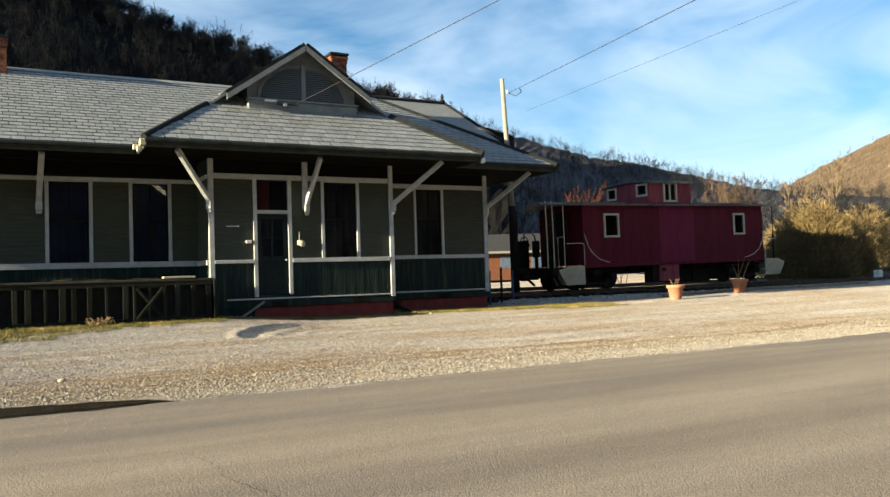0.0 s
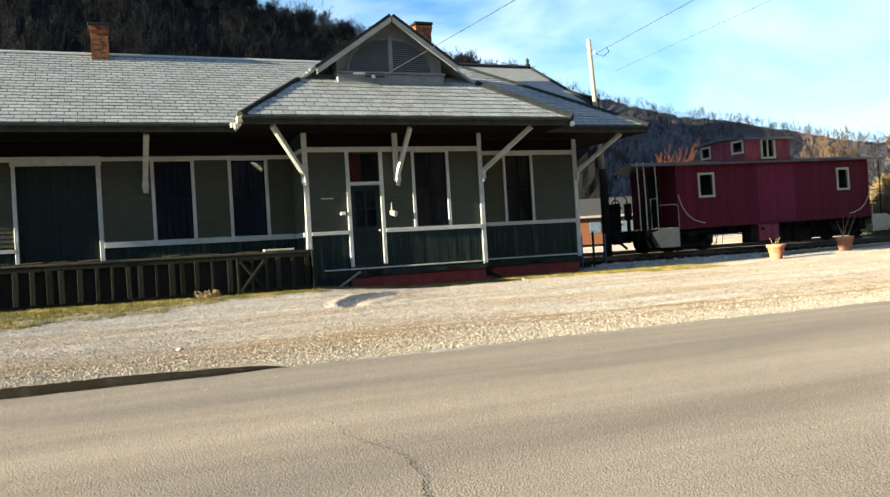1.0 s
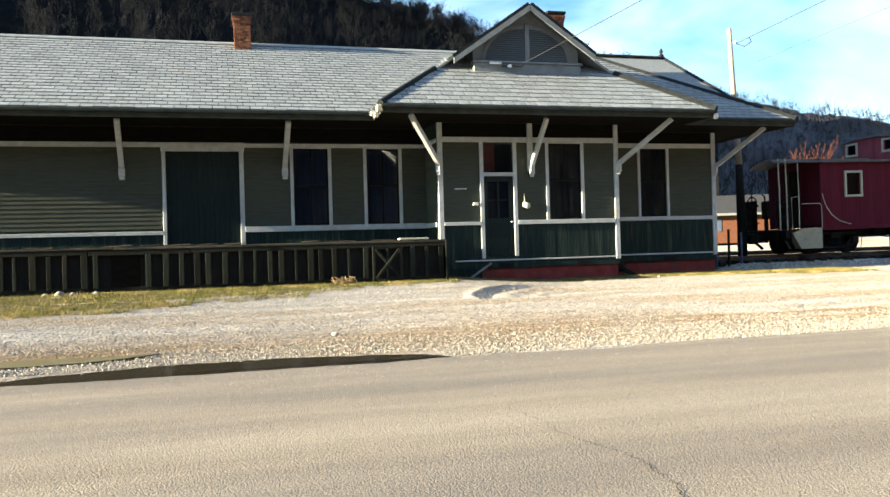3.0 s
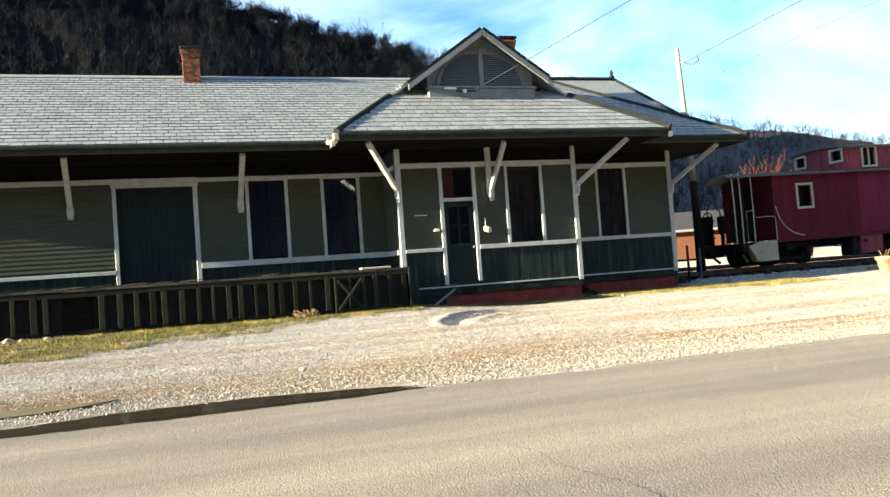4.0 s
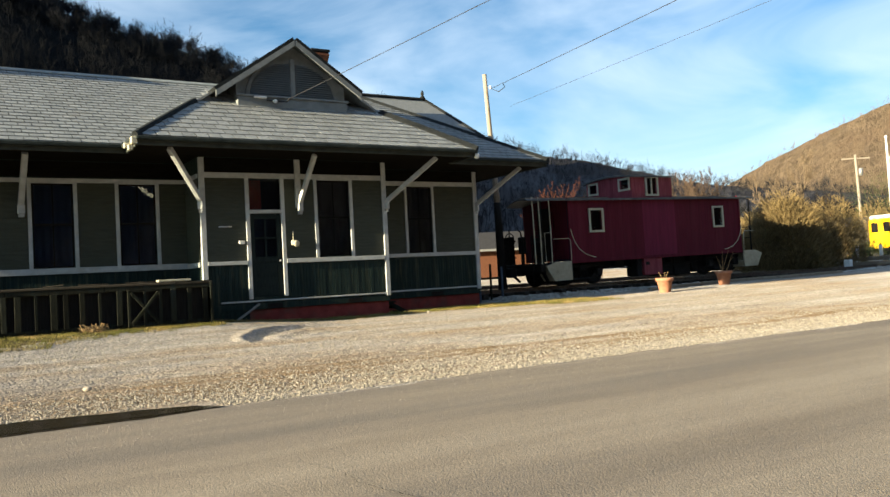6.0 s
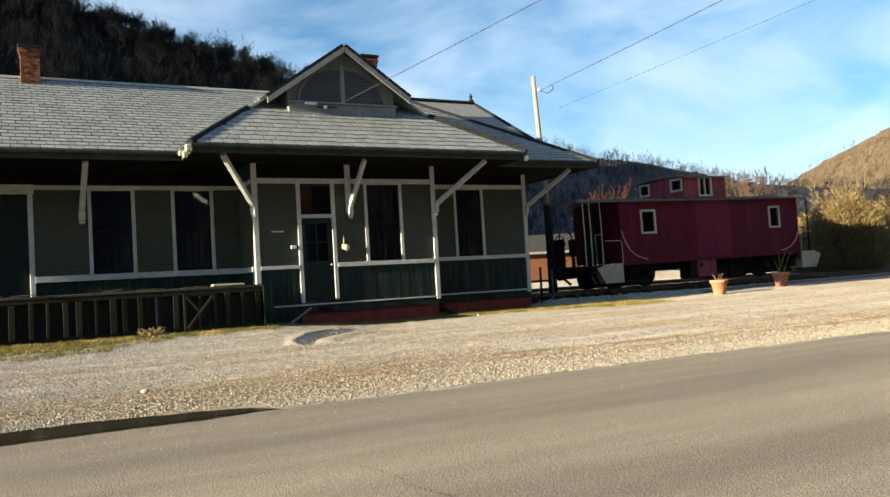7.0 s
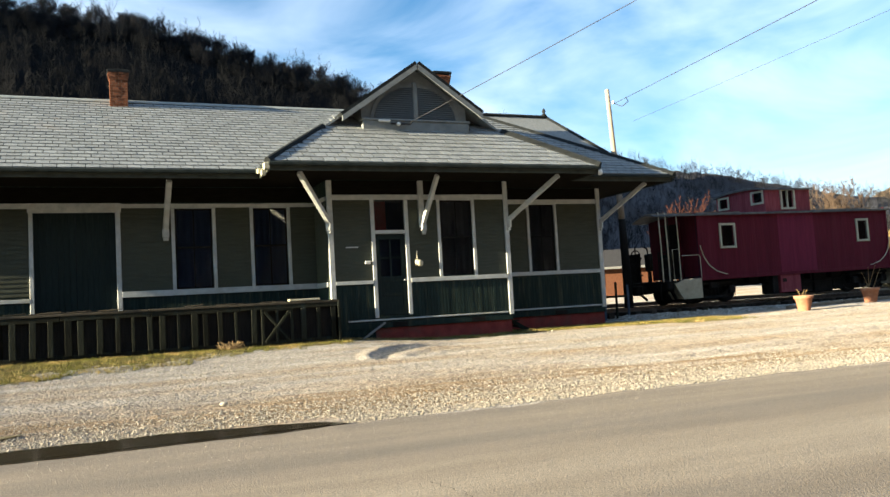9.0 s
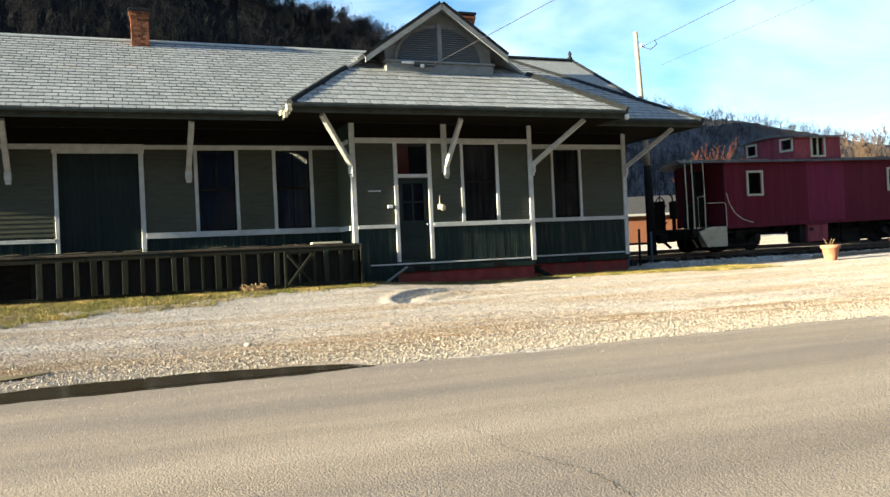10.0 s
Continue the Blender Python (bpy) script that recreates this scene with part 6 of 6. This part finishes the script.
for az, d, w, h in ((57.8, 44, 0.30, 0.46), (60.4, 45, 0.32, 0.46)):
    x, y, z = on_ground(az, d)
    bm = bmesh.new()
    bbox(bm, x - w / 2, x + w / 2, y - w / 2, y + w / 2, z, z + h, 0.03)
    tagged(part("bollard", bm, "white"), "squat white painted concrete bollard by the lot edge", "bollard", "white bollards")
for az, d in ((58.4, 52), (59.7, 52)):
    x, y, z = on_ground(az, d)
    bm = bmesh.new()
    lathe(bm, [(0.09, -0.05), (0.09, 0.95), (0.07, 1.0), (0.01, 1.02)], 12, Matrix.Translation((x, y, z)))
    tagged(part("marker_post", bm, "white", None, "", True), "slim white round post beside the track", "post", "white posts")
# stacked timbers beside the lot
for i, (a0, a1, d, h0) in enumerate(((53.4, 56.6, 46, 0.0), (56.0, 61.5, 48, 0.0), (54.5, 61.5, 50, 0.22), (59.5, 65, 47, 0.0), (50.8, 53.5, 43, 0.0))):
    x0, y0, z0 = on_ground(a0, d)
    x1, y1, z1 = on_ground(a1, d)
    bm = bmesh.new()
    beam(bm, (x0, y0, z0 + 0.11 + h0), (x1, y1, z1 + 0.11 + h0), 0.24, 0.22, 0.02)
    tagged(part("stacked_timber", bm, "timber"), "long reddish timber lying beside the track", "timber", "stacked timbers")
# flagpole
x, y, z = on_ground(60.45, 45)
flagpole = thing("flagpole", "white flagpole with a furled pale flag on a concrete block", "flagpole", Matrix.Translation((x, y, z)))
bm = bmesh.new()
rod(bm, [(0, 0, 0), (-0.05, 0.0, 3.2), (-0.12, 0, 6.2)], [0.07, 0.06, 0.045], 12)
part("mast", bm, "white", flagpole, "", True)
bm = bmesh.new()
lathe(bm, [(0.02, 0), (0.07, 0.03), (0.07, 0.08), (0.02, 0.12)], 10, Matrix.Translation((-0.12, 0, 6.2)))
part("finial", bm, "white", flagpole, "", True)
bm = bmesh.new()
rod(bm, [(-0.02, -0.09, 5.3), (0.02, -0.12, 4.9), (-0.12, -0.08, 4.5), (-0.04, -0.11, 4.1), (-0.1, -0.07, 3.9)], [0.05, 0.09, 0.07, 0.1, 0.03], 8)
part("flag", bm, "white", flagpole, "pale furled cloth")

# school bus, seen from behind its rear corner
bx, by, bz = on_ground(60.65, 57)
BUS = Matrix.Translation((bx, by, bz)) @ Euler((0, 0, radians(-18))).to_matrix().to_4x4()
bus = thing("school_bus", "yellow bus with black rub rails and a white roof", "bus", BUS)
bm = bmesh.new()
bbox(bm, 0, 10.5, 0, 2.4, 0.55, 2.60, 0.12)
part("body", bm, "bus_yellow", bus)
bm = bmesh.new()
bbox(bm, 0.03, 10.4, 0.06, 2.34, 2.56, 2.82, 0.12)
part("roof", bm, "white", bus, "white roof")
for z in (1.02, 1.42):
    bm = bmesh.new()
    bbox(bm, 0.1, 10.4, -0.02, 0.02, z, z + 0.09, 0.008)
    part("rub_rail", bm, "black", bus, "black rub rail")
for i in range(11):
    bm = bmesh.new()
    bbox(bm, 0.5 + 0.88 * i, 1.18 + 0.88 * i, -0.012, 0.02, 1.72, 2.38, 0.01)
    part("window", bm, "black", bus, "dark window")
for xx in (2.6, 8.6):
    bm = bmesh.new()
    lathe(bm, [(0.1, -0.14), (0.46, -0.13), (0.5, -0.08), (0.5, 0.1), (0.46, 0.13), (0.1, 0.14)], 24, Matrix.Translation((xx, 0.16, 0.5)) @ Euler((radians(90), 0, 0)).to_matrix().to_4x4())
    part("wheel", bm, "black", bus, "black wheel", True)
bm = bmesh.new()
bbox(bm, -0.16, 0.02, 0.05, 2.35, 0.5, 0.74, 0.03)
part("bumper", bm, "black", bus, "black rear bumper")
for yy in (0.5, 1.5):
    bm = bmesh.new()
    bbox(bm, -0.012, 0.02, yy, yy + 0.55, 1.75, 2.35, 0.01)
    part("window", bm, "black", bus, "dark window")

# far utility pole with a crossarm
x, y, z = on_ground(58.85, 95)
far_pole = thing("utility_pole", "far weathered utility pole with a crossarm and transformer", "pole", Matrix.Translation((x, y, z)))
bm = bmesh.new()
rod(bm, [(0, 0, 0), (-0.1, 0, 5), (-0.35, 0, 10.4)], [0.17, 0.15, 0.12], 10)
part("pole_shaft", bm, "pole", far_pole, "", True)
bm = bmesh.new()
beam(bm, (-1.5, 0.8, 10.0), (0.9, -0.8, 10.0), 0.12, 0.14)
part("crossarm", bm, "pole", far_pole)
bm = bmesh.new()
lathe(bm, [(0.05, 0), (0.2, 0.03), (0.2, 0.75), (0.05, 0.8)], 14, Matrix.Translation((0.05, -0.25, 8.2)))
part("transformer", bm, "galv", far_pole, "grey transformer can", True)
bm = bmesh.new()
fa = Vector((x - 0.2, y, z + 6.0))
rod(bm, sagging(fa, (fa.x - 42, fa.y - 5, 3.6), 0.9, 20), 0.035, 5)
tagged(part("overhead_cable", bm, "wire", None, "", True), "sagging far telephone cable", "cable")
bm = bmesh.new()
rod(bm, sagging(fa, (fa.x + 40, fa.y - 30, 6.2), 0.4, 16), 0.035, 5)
tagged(part("overhead_cable", bm, "wire", None, "", True), "thin far telephone cable above the bus", "cable")

# ---- buildings glimpsed behind the track ----
# brick, roof and white porch get darkened colours in place of shade
hx, hy, hz = on_ground(35.6, 72)
house = thing("brick_house", "low orange brick house, pale grey roof and white porch coloured dark as shaded", "house", Matrix.Translation((hx, hy, hz)) @ Euler((0, 0, radians(-20))).to_matrix().to_4x4())
bm = bmesh.new()
box(bm, -7, 4.5, 0, 8, -0.2, 2.5)
part("wall", bm, "tan_brick", house)
bm = bmesh.new()
prism(bm, [(-0.7, 2.45), (8.7, 2.45), (4.0, 4.2)], 12.4, Matrix.Translation((-7.6, 0, 0)) @ Euler((0, 0, radians(90))).to_matrix().to_4x4() @ Matrix.Diagonal((1, -1, 1, 1)))
part("roof", bm, "grey_roof", house)
bm = bmesh.new()
bbox(bm, -7.7, 4.9, -0.75, -0.68, 2.3, 2.5, 0.01)
part("eave_board", bm, "grey_paint", house)
porch = new("porch")
porch.parent = house
bm = bmesh.new()
prism(bm, [(2.0, 2.5), (6.4, 2.5), (4.2, 3.9)], 0.12, Matrix.Translation((0, -2.2, 0)))
part("pediment", bm, "grey_paint", porch, "white boarded pediment coloured grey as shaded")
for xx in (2.2, 3.5, 4.9, 6.2):
    bm = bmesh.new()
    bbox(bm, xx - 0.09, xx + 0.09, -2.2, -2.02, 0, 2.5, 0.01)
    part("column", bm, "grey_paint", porch)
bm = bmesh.new()
bbox(bm, 1.9, 6.5, -2.2, 0, 2.4, 2.52, 0.01)
part("porch_roof", bm, "grey_roof", porch)
for xx in (-5.2, -2.4, 0.4):
    bm = bmesh.new()
    bbox(bm, xx - 0.5, xx + 0.5, -0.04, 0.02, 1.0, 2.1, 0.02)
    part("window", bm, "shade_cloth", house, "dull blue-grey window")
sx, sy, sz = on_ground(55.8, 78)
shed = thing("low_house", "low pale house behind the brush", "house", Matrix.Translation((sx, sy, sz)) @ Euler((0, 0, radians(-40))).to_matrix().to_4x4())
bm = bmesh.new()
box(bm, -7, 7, 0, 6, -0.2, 2.3)
part("wall", bm, "grey_paint", shed)
bm = bmesh.new()
prism(bm, [(-0.5, 2.25), (6.5, 2.25), (3, 3.5)], 15.0, Matrix.Translation((-7.5, 0, 0)) @ Euler((0, 0, radians(90))).to_matrix().to_4x4() @ Matrix.Diagonal((1, -1, 1, 1)))
part("roof", bm, "grey_roof", shed)
for xx in (-4.5, -1.0, 3.0):
    bm = bmesh.new()
    bbox(bm, xx - 0.6, xx + 0.6, -0.04, 0.02, 0.9, 1.9, 0.02)
    part("window", bm, "black", shed, "dark window")

# low railing by the depot corner
fence = thing("low_railing", "grey upright posts and rails beside the depot corner", "railing")
for i in range(4):
    bm = bmesh.new()
    x = 9.15 + 0.45 * i
    bbox(bm, x - 0.03, x + 0.03, 2.4, 2.46, -0.05, 1.25 - 0.1 * (i % 2), 0.006)
    part("post", bm, "shade_cloth" if i % 2 else "old_slat", fence)
bm = bmesh.new()
bbox(bm, 9.1, 10.6, 2.41, 2.45, 0.75, 0.82, 0.006)
part("rail_bar", bm, "old_slat", fence)

# ---- brush and bare trees ----
def brush(name, az0, az1, d, height, count, material, label, seed, base=0.0, droop=0.3):
    """A thicket of thin leafy wands in clumps."""
    rr = random.Random(seed)
    v, f = [], []
    clumps = []
    for i in range(max(5, int((az1 - az0) * 2.2))):
        x, y, z = on_ground(rr.uniform(az0, az1), d + rr.uniform(-4, 4))
        clumps.append((x, y, z, rr.uniform(0.45, 1.08) * height))
    for i in range(count):
        x, y, z, h = rr.choice(clumps)
        r = math.sqrt(rr.random()) * h * 0.42
        a = rr.uniform(0, 6.283)
        t = rr.random() ** 0.7
        top = h * math.sqrt(max(0.02, 1 - (r / (h * 0.46)) ** 2))
        c = Vector((x + r * math.cos(a), y + r * math.sin(a), z + base + t * top))
        way = Vector((math.cos(a) * 0.6 + rr.uniform(-0.5, 0.5), math.sin(a) * 0.6 + rr.uniform(-0.5, 0.5), rr.uniform(0.2, 1.1) - droop * (r / h))).normalized()
        ln, w = rr.uniform(0.12, 0.42), rr.uniform(0.008, 0.022)
        s = way.orthogonal().normalized() * w
        s.rotate(Matrix.Rotation(rr.uniform(0, 3.14), 3, way))
        k = len(v)
        v += [c - s, c + s, c + way * ln]
        f.append((k, k + 1, k + 2))
    return arrays(name, v, f, material, None, label, "brush", "stuff")


brush("brush", 51.6, 57.0, 47, 3.9, 80000, "bush", "thicket of olive-tan winter brush beside the track", 21)
brush("brush", 55.6, 62, 62, 4.4, 24000, "bush", "distant brown winter brush", 22)
brush("hedge", 50, 66, 56, 1.5, 14000, "pine", "low dark evergreen hedge behind the track", 23)
brush("evergreen", 59.3, 62.5, 84, 7.5, 16000, "pine", "dark evergreen tree crown above the bus", 24)
rr = random.Random(31)
for az, d, h, m, label in ((55.6, 48, 6.4, "bark_far", "bare pale tree standing in the brush"), (54.2, 50, 5.2, "bark_far", "slender bare tree behind the brush"), (47.7, 60, 6.4, "pale_twig", "bare pale tree behind the caboose"), (48.5, 60, 6.9, "pale_twig", "bare pale tree behind the caboose"), (49.3, 60, 6.5, "pale_twig", "bare pale tree behind the caboose"), (50.1, 62, 6.0, "pale_twig", "bare pale tree behind the caboose"), (57.4, 70, 4.6, "bark", "bare dark tree behind the brush"),
                           (40.2, 45, 4.7, "red_twig", "bare reddish shrub behind the caboose"), (40.9, 44, 4.9, "red_twig", "bare reddish shrub behind the caboose"), (41.6, 45, 4.7, "red_twig", "bare reddish shrub behind the caboose"), (42.2, 44, 4.4, "red_twig", "bare reddish shrub behind the caboose")):
    x, y, z = on_ground(az, d)
    tree = thing("bare_tree", label, "tree", Matrix.Translation((x, y, z)), "bare trees")
    segs = [c for _ in range(3) for c in tree_segments(rr, h, rr.uniform(-0.5, 0.5), 0.35, 4, 2)] if m == "red_twig" else tree_segments(rr, h, rr.uniform(-0.12, 0.12), 0.5, 5, 2)
    trunk = [s for s in segs if s[2] > h * 0.006]
    crown = [s for s in segs if s[2] <= h * 0.006]
    for name, ss in (("trunk", trunk), ("crown", crown)):
        v, f = seg_arrays(ss, 0.45 if m == "red_twig" else 0.8, 0.02 if m == "red_twig" else 0.014)
        arrays(name, v, f, m, tree)

# ---- puddles, crack, grass, stones ----
def pool(name, outline, z, material, label):
    v = [(x, y, z) for x, y in outline]
    return arrays(name, v, [tuple(range(len(v)))], material, None, label, "puddle", "structure")


wet = np.linspace(-7.6, -3.0, 44)
bulge = np.sin(np.clip((wet + 7.6) / 4.6, 0, 1) * math.pi) ** 0.55
top = [(x, -11.45 + 0.72 * b + 0.03 * math.sin(x * 5) + 0.02 * math.sin(x * 13)) for x, b in zip(wet, bulge)]
low = [(x, -11.46 - 0.16 * b + 0.02 * math.sin(x * 4 + 1) + 0.012 * math.sin(x * 17)) for x, b in zip(wet[::-1], bulge[::-1])]
pool("puddle", top + low, -0.2555, "water", "long dark rain puddle along the road edge")
pool("muddy_pool", [(-7.9 + 1.75 * math.cos(t) + 0.08 * math.sin(5 * t), -9.72 + 0.55 * math.sin(t) + 0.02 * math.sin(7 * t)) for t in np.linspace(0, 2 * math.pi, 48)[:-1]], -0.2385, "mud", "shallow olive muddy pool in the gravel")
rr = random.Random(9)
pts = [(-3.43, -14.6), (-3.36, -15.08), (-3.40, -15.38), (-3.34, -15.69), (-3.27, -15.97), (-3.27, -16.15), (-3.32, -16.54), (-3.43, -16.85), (-3.46, -17.05), (-3.5, -17.7)]
path = []
for a, b in zip(pts, pts[1:]):
    for i in range(9):
        t = i / 9
        path.append((a[0] + (b[0] - a[0]) * t + rr.uniform(-0.014, 0.014), a[1] + (b[1] - a[1]) * t))
v, f = [], []
for i, (x, y) in enumerate(path):
    w = rr.uniform(0.001, 0.006) * (0.4 + 0.9 * i / len(path))
    v += [(x - w, y, -0.2305), (x + w, y, -0.2305)]
for i in range(len(path) - 1):
    f.append((2 * i, 2 * i + 1, 2 * i + 3, 2 * i + 2))
arrays("road_crack", v, f, "crack", road, "thin branching crack")


def grass_edge(x):
    return max(-4.6, -1.55 + 0.31 * x) + 0.16 * math.sin(x * 1.9) + 0.08 * math.sin(x * 5.3)


def grass_mask(x, y):
    if x < 0.0:
        return grass_edge(x) - 0.25 + 0.7 * abs(noise.noise(Vector((x * 3.0, y * 3.0, 2.0)))) < y < -1.25
    if x < 9.2:
        return (-0.95 + 0.25 * math.sin(x * 1.3)) < y < (0.02 if x < 5 else WY)
    return -1.7 < y < 0.6 and x < 12.0


v, f = [], []
rr = random.Random(14)
count = 0
while count < 70000:
    x, y = rr.uniform(-13.5, 12.0), rr.uniform(-4.9, 1.2)
    if not grass_mask(x, y) or noise.noise(Vector((x * 1.6, y * 1.6, 0))) < rr.uniform(-0.75, 0.25):
        continue
    v.append((x, y))
    count += 1
gxy = np.array(v)
gz = ground_z(gxy[:, 0], gxy[:, 1])
v, f = [], []
for (x, y), z in zip(gxy, gz):
    a, h, w = rr.uniform(0, 6.28), rr.uniform(0.02, 0.075), rr.uniform(0.003, 0.007)
    lx, ly = rr.uniform(-0.05, 0.05), rr.uniform(-0.05, 0.05)
    k = len(v)
    v += [(x - w * math.cos(a), y - w * math.sin(a), z - 0.01), (x + w * math.cos(a), y + w * math.sin(a), z - 0.01), (x + lx, y + ly, z + h)]
    f.append((k, k + 1, k + 2))
arrays("grass", v, f, "grass", None, "short patchy yellow-green winter grass", "grass", "stuff")
# the earth under the grass
sx = np.arange(-13.6, 11.4, 0.12)
v, f = [], []
for i, x in enumerate(sx):
    lo = grass_edge(x) if x < -0.2 else (-0.95 + 0.25 * math.sin(x * 1.3) if x < 9 else -1.45)
    lo += 0.10 * math.sin(x * 3.1) + 0.06 * math.sin(x * 7.7) + 0.35 * noise.noise(Vector((x * 2.3, 4.0, 0))) + 0.22 * noise.noise(Vector((x * 6.1, 9.0, 0)))
    hi = -1.15 if x < -0.2 else (0.1 if x < 5 else 1.3 if x < 8.9 else 0.45)
    for j in range(7):
        y = lo + (hi - lo) * j / 6
        v.append((x, y, float(ground_z(x, y)) + (0.010 if 1 < j else -0.004 if j else -0.03)))
for i in range(len(sx) - 1):
    for j in range(6):
        k = i * 7 + j
        f.append((k, k + 7, k + 8, k + 1))
arrays("verge", v, f, "soil", None, "earthy grass verge along the depot", "verge", "structure")

# dry weed clump by the gate
weed = []
for i in range(80):
    p = Vector((-2.62 + rr.gauss(0, 0.12), PY - 0.16 + rr.gauss(0, 0.08), float(ground_z(-2.9, PY - 0.1)) - 0.01))
    q = p + Vector((rr.gauss(0, 0.14), rr.gauss(0, 0.08), rr.uniform(0.05, 0.2)))
    weed.append((p, q, 0.006, 0.003))
v, f = seg_arrays(weed, 0.6)
arrays("dry_weed", v, f, "twig", None, "tuft of dry tan weeds against the platform skirt", "weed")

# loose stones on the lot
octa = np.array([(1, 0, 0), (0, 1, 0), (-1, 0, 0), (0, -1, 0), (0, 0, 1), (0, 0, -0.6)])
tri = np.array([(0, 1, 4), (1, 2, 4), (2, 3, 4), (3, 0, 4), (1, 0, 5), (2, 1, 5), (3, 2, 5), (0, 3, 5)])
s_rng = np.random.default_rng(17)
n_s = 175000
sx = s_rng.uniform(-12.5, 20.0, n_s)
sy = np.where(s_rng.random(n_s) < 0.45, -11.4 + np.abs(s_rng.normal(0, 1.1, n_s)), s_rng.uniform(-11.2, -0.6, n_s))
verge_line = np.where(sx < 0, np.maximum(-4.6, -1.55 + 0.31 * sx), -0.9)
dry = ~((sx > -7.6) & (sx < -3.0) & (sy > -11.65) & (sy < -10.8)) & ~(((sx + 7.9) / 1.8) ** 2 + ((sy + 9.72) / 0.45) ** 2 < 1)
sx, sy = sx[(sy < verge_line) & dry], sy[(sy < verge_line) & dry]
size = s_rng.choice((0.007, 0.009, 0.012, 0.016, 0.022), len(sx), p=(0.3, 0.3, 0.2, 0.13, 0.07)) * s_rng.uniform(0.7, 1.2, len(sx)) * np.where(sy < -9.4, 0.92, 0.8)
gx2 = s_rng.uniform(-9, 14, 5200)
gy2 = -11.45 - np.abs(s_rng.normal(0, 0.9, 5200))
keep_g = ~((gx2 > -7.8) & (gx2 < -2.9) & (gy2 > -11.7))
sz = np.concatenate([ground_z(sx, sy), np.full(keep_g.sum(), -0.247)])
sx, sy = np.concatenate([sx, gx2[keep_g]]), np.concatenate([sy, gy2[keep_g]])
size = np.concatenate([size, s_rng.uniform(0.002, 0.0055, keep_g.sum())])
turn = s_rng.uniform(0, 6.283, len(sx))
pv = octa[None] * s_rng.uniform(0.65, 1.25, (len(sx), 6, 1)) * size[:, None, None]
cs, sn = np.cos(turn)[:, None], np.sin(turn)[:, None]
stone_v = np.stack([sx[:, None] + pv[..., 0] * cs - pv[..., 1] * sn, sy[:, None] + pv[..., 0] * sn + pv[..., 1] * cs, sz[:, None] + size[:, None] * 0.25 + pv[..., 2] * 0.75], -1)
stone_f = tri[None] + 6 * np.arange(len(sx))[:, None, None]
arrays("loose_stones", stone_v.reshape(-1, 3).tolist(), stone_f.reshape(-1, 3).tolist(), "stone", None, "scattered pale crushed stones", "gravel", "stuff")
# a few larger pale stones by the platform
for x, y, s in ((-8.6, -1.55, 0.10), (-8.35, -1.6, 0.07), (-8.9, -1.5, 0.06), (-7.9, -1.55, 0.07), (-3.9, -8.9, 0.05), (5.6, -1.0, 0.05)):
    bm = bmesh.new()
    bmesh.ops.create_icosphere(bm, subdivisions=2, radius=s)
    for p in bm.verts:
        p.co *= 1 + 0.35 * noise.noise(p.co * 14 + Vector((x, y, 0)))
        p.co.z *= 0.62
    bm.transform(Matrix.Translation((x, y, float(ground_z(x, y)) + s * 0.4)))
    tagged(part("stone", bm, "stone", None, "", True), "pale rounded stone on the grass verge", "stone")

# single slates of the bay roof, the nearest ones
sample = bmesh.new()
ww, rw = 0.262, 0.302
for c in ((0, 0, 0.028), (ww, 0, 0.028), (ww, rw, 0.008), (0, rw, 0.008), (0, 0, 0), (ww, 0, 0), (ww, rw, -0.006), (0, rw, -0.006)):
    sample.verts.new(c)
sample.verts.ensure_lookup_table()
for fc in ((0, 1, 2, 3), (4, 5, 1, 0), (5, 6, 2, 1), (7, 4, 0, 3), (7, 6, 5, 4)):
    sample.faces.new([sample.verts[q] for q in fc])
slate_mesh = finish("slate", sample, M["slate_piece"])
tilt = math.atan(FS)
for a, d, lift in bay_single:
    ob = new("slate", slate_mesh)
    ob.parent = bay_roof
    ob.matrix_basis = Matrix.Translation(bay_plane(a, d)) @ Euler((tilt + (lift - 0.028) * 0.8, 0, random.uniform(-0.006, 0.006))).to_matrix().to_4x4()
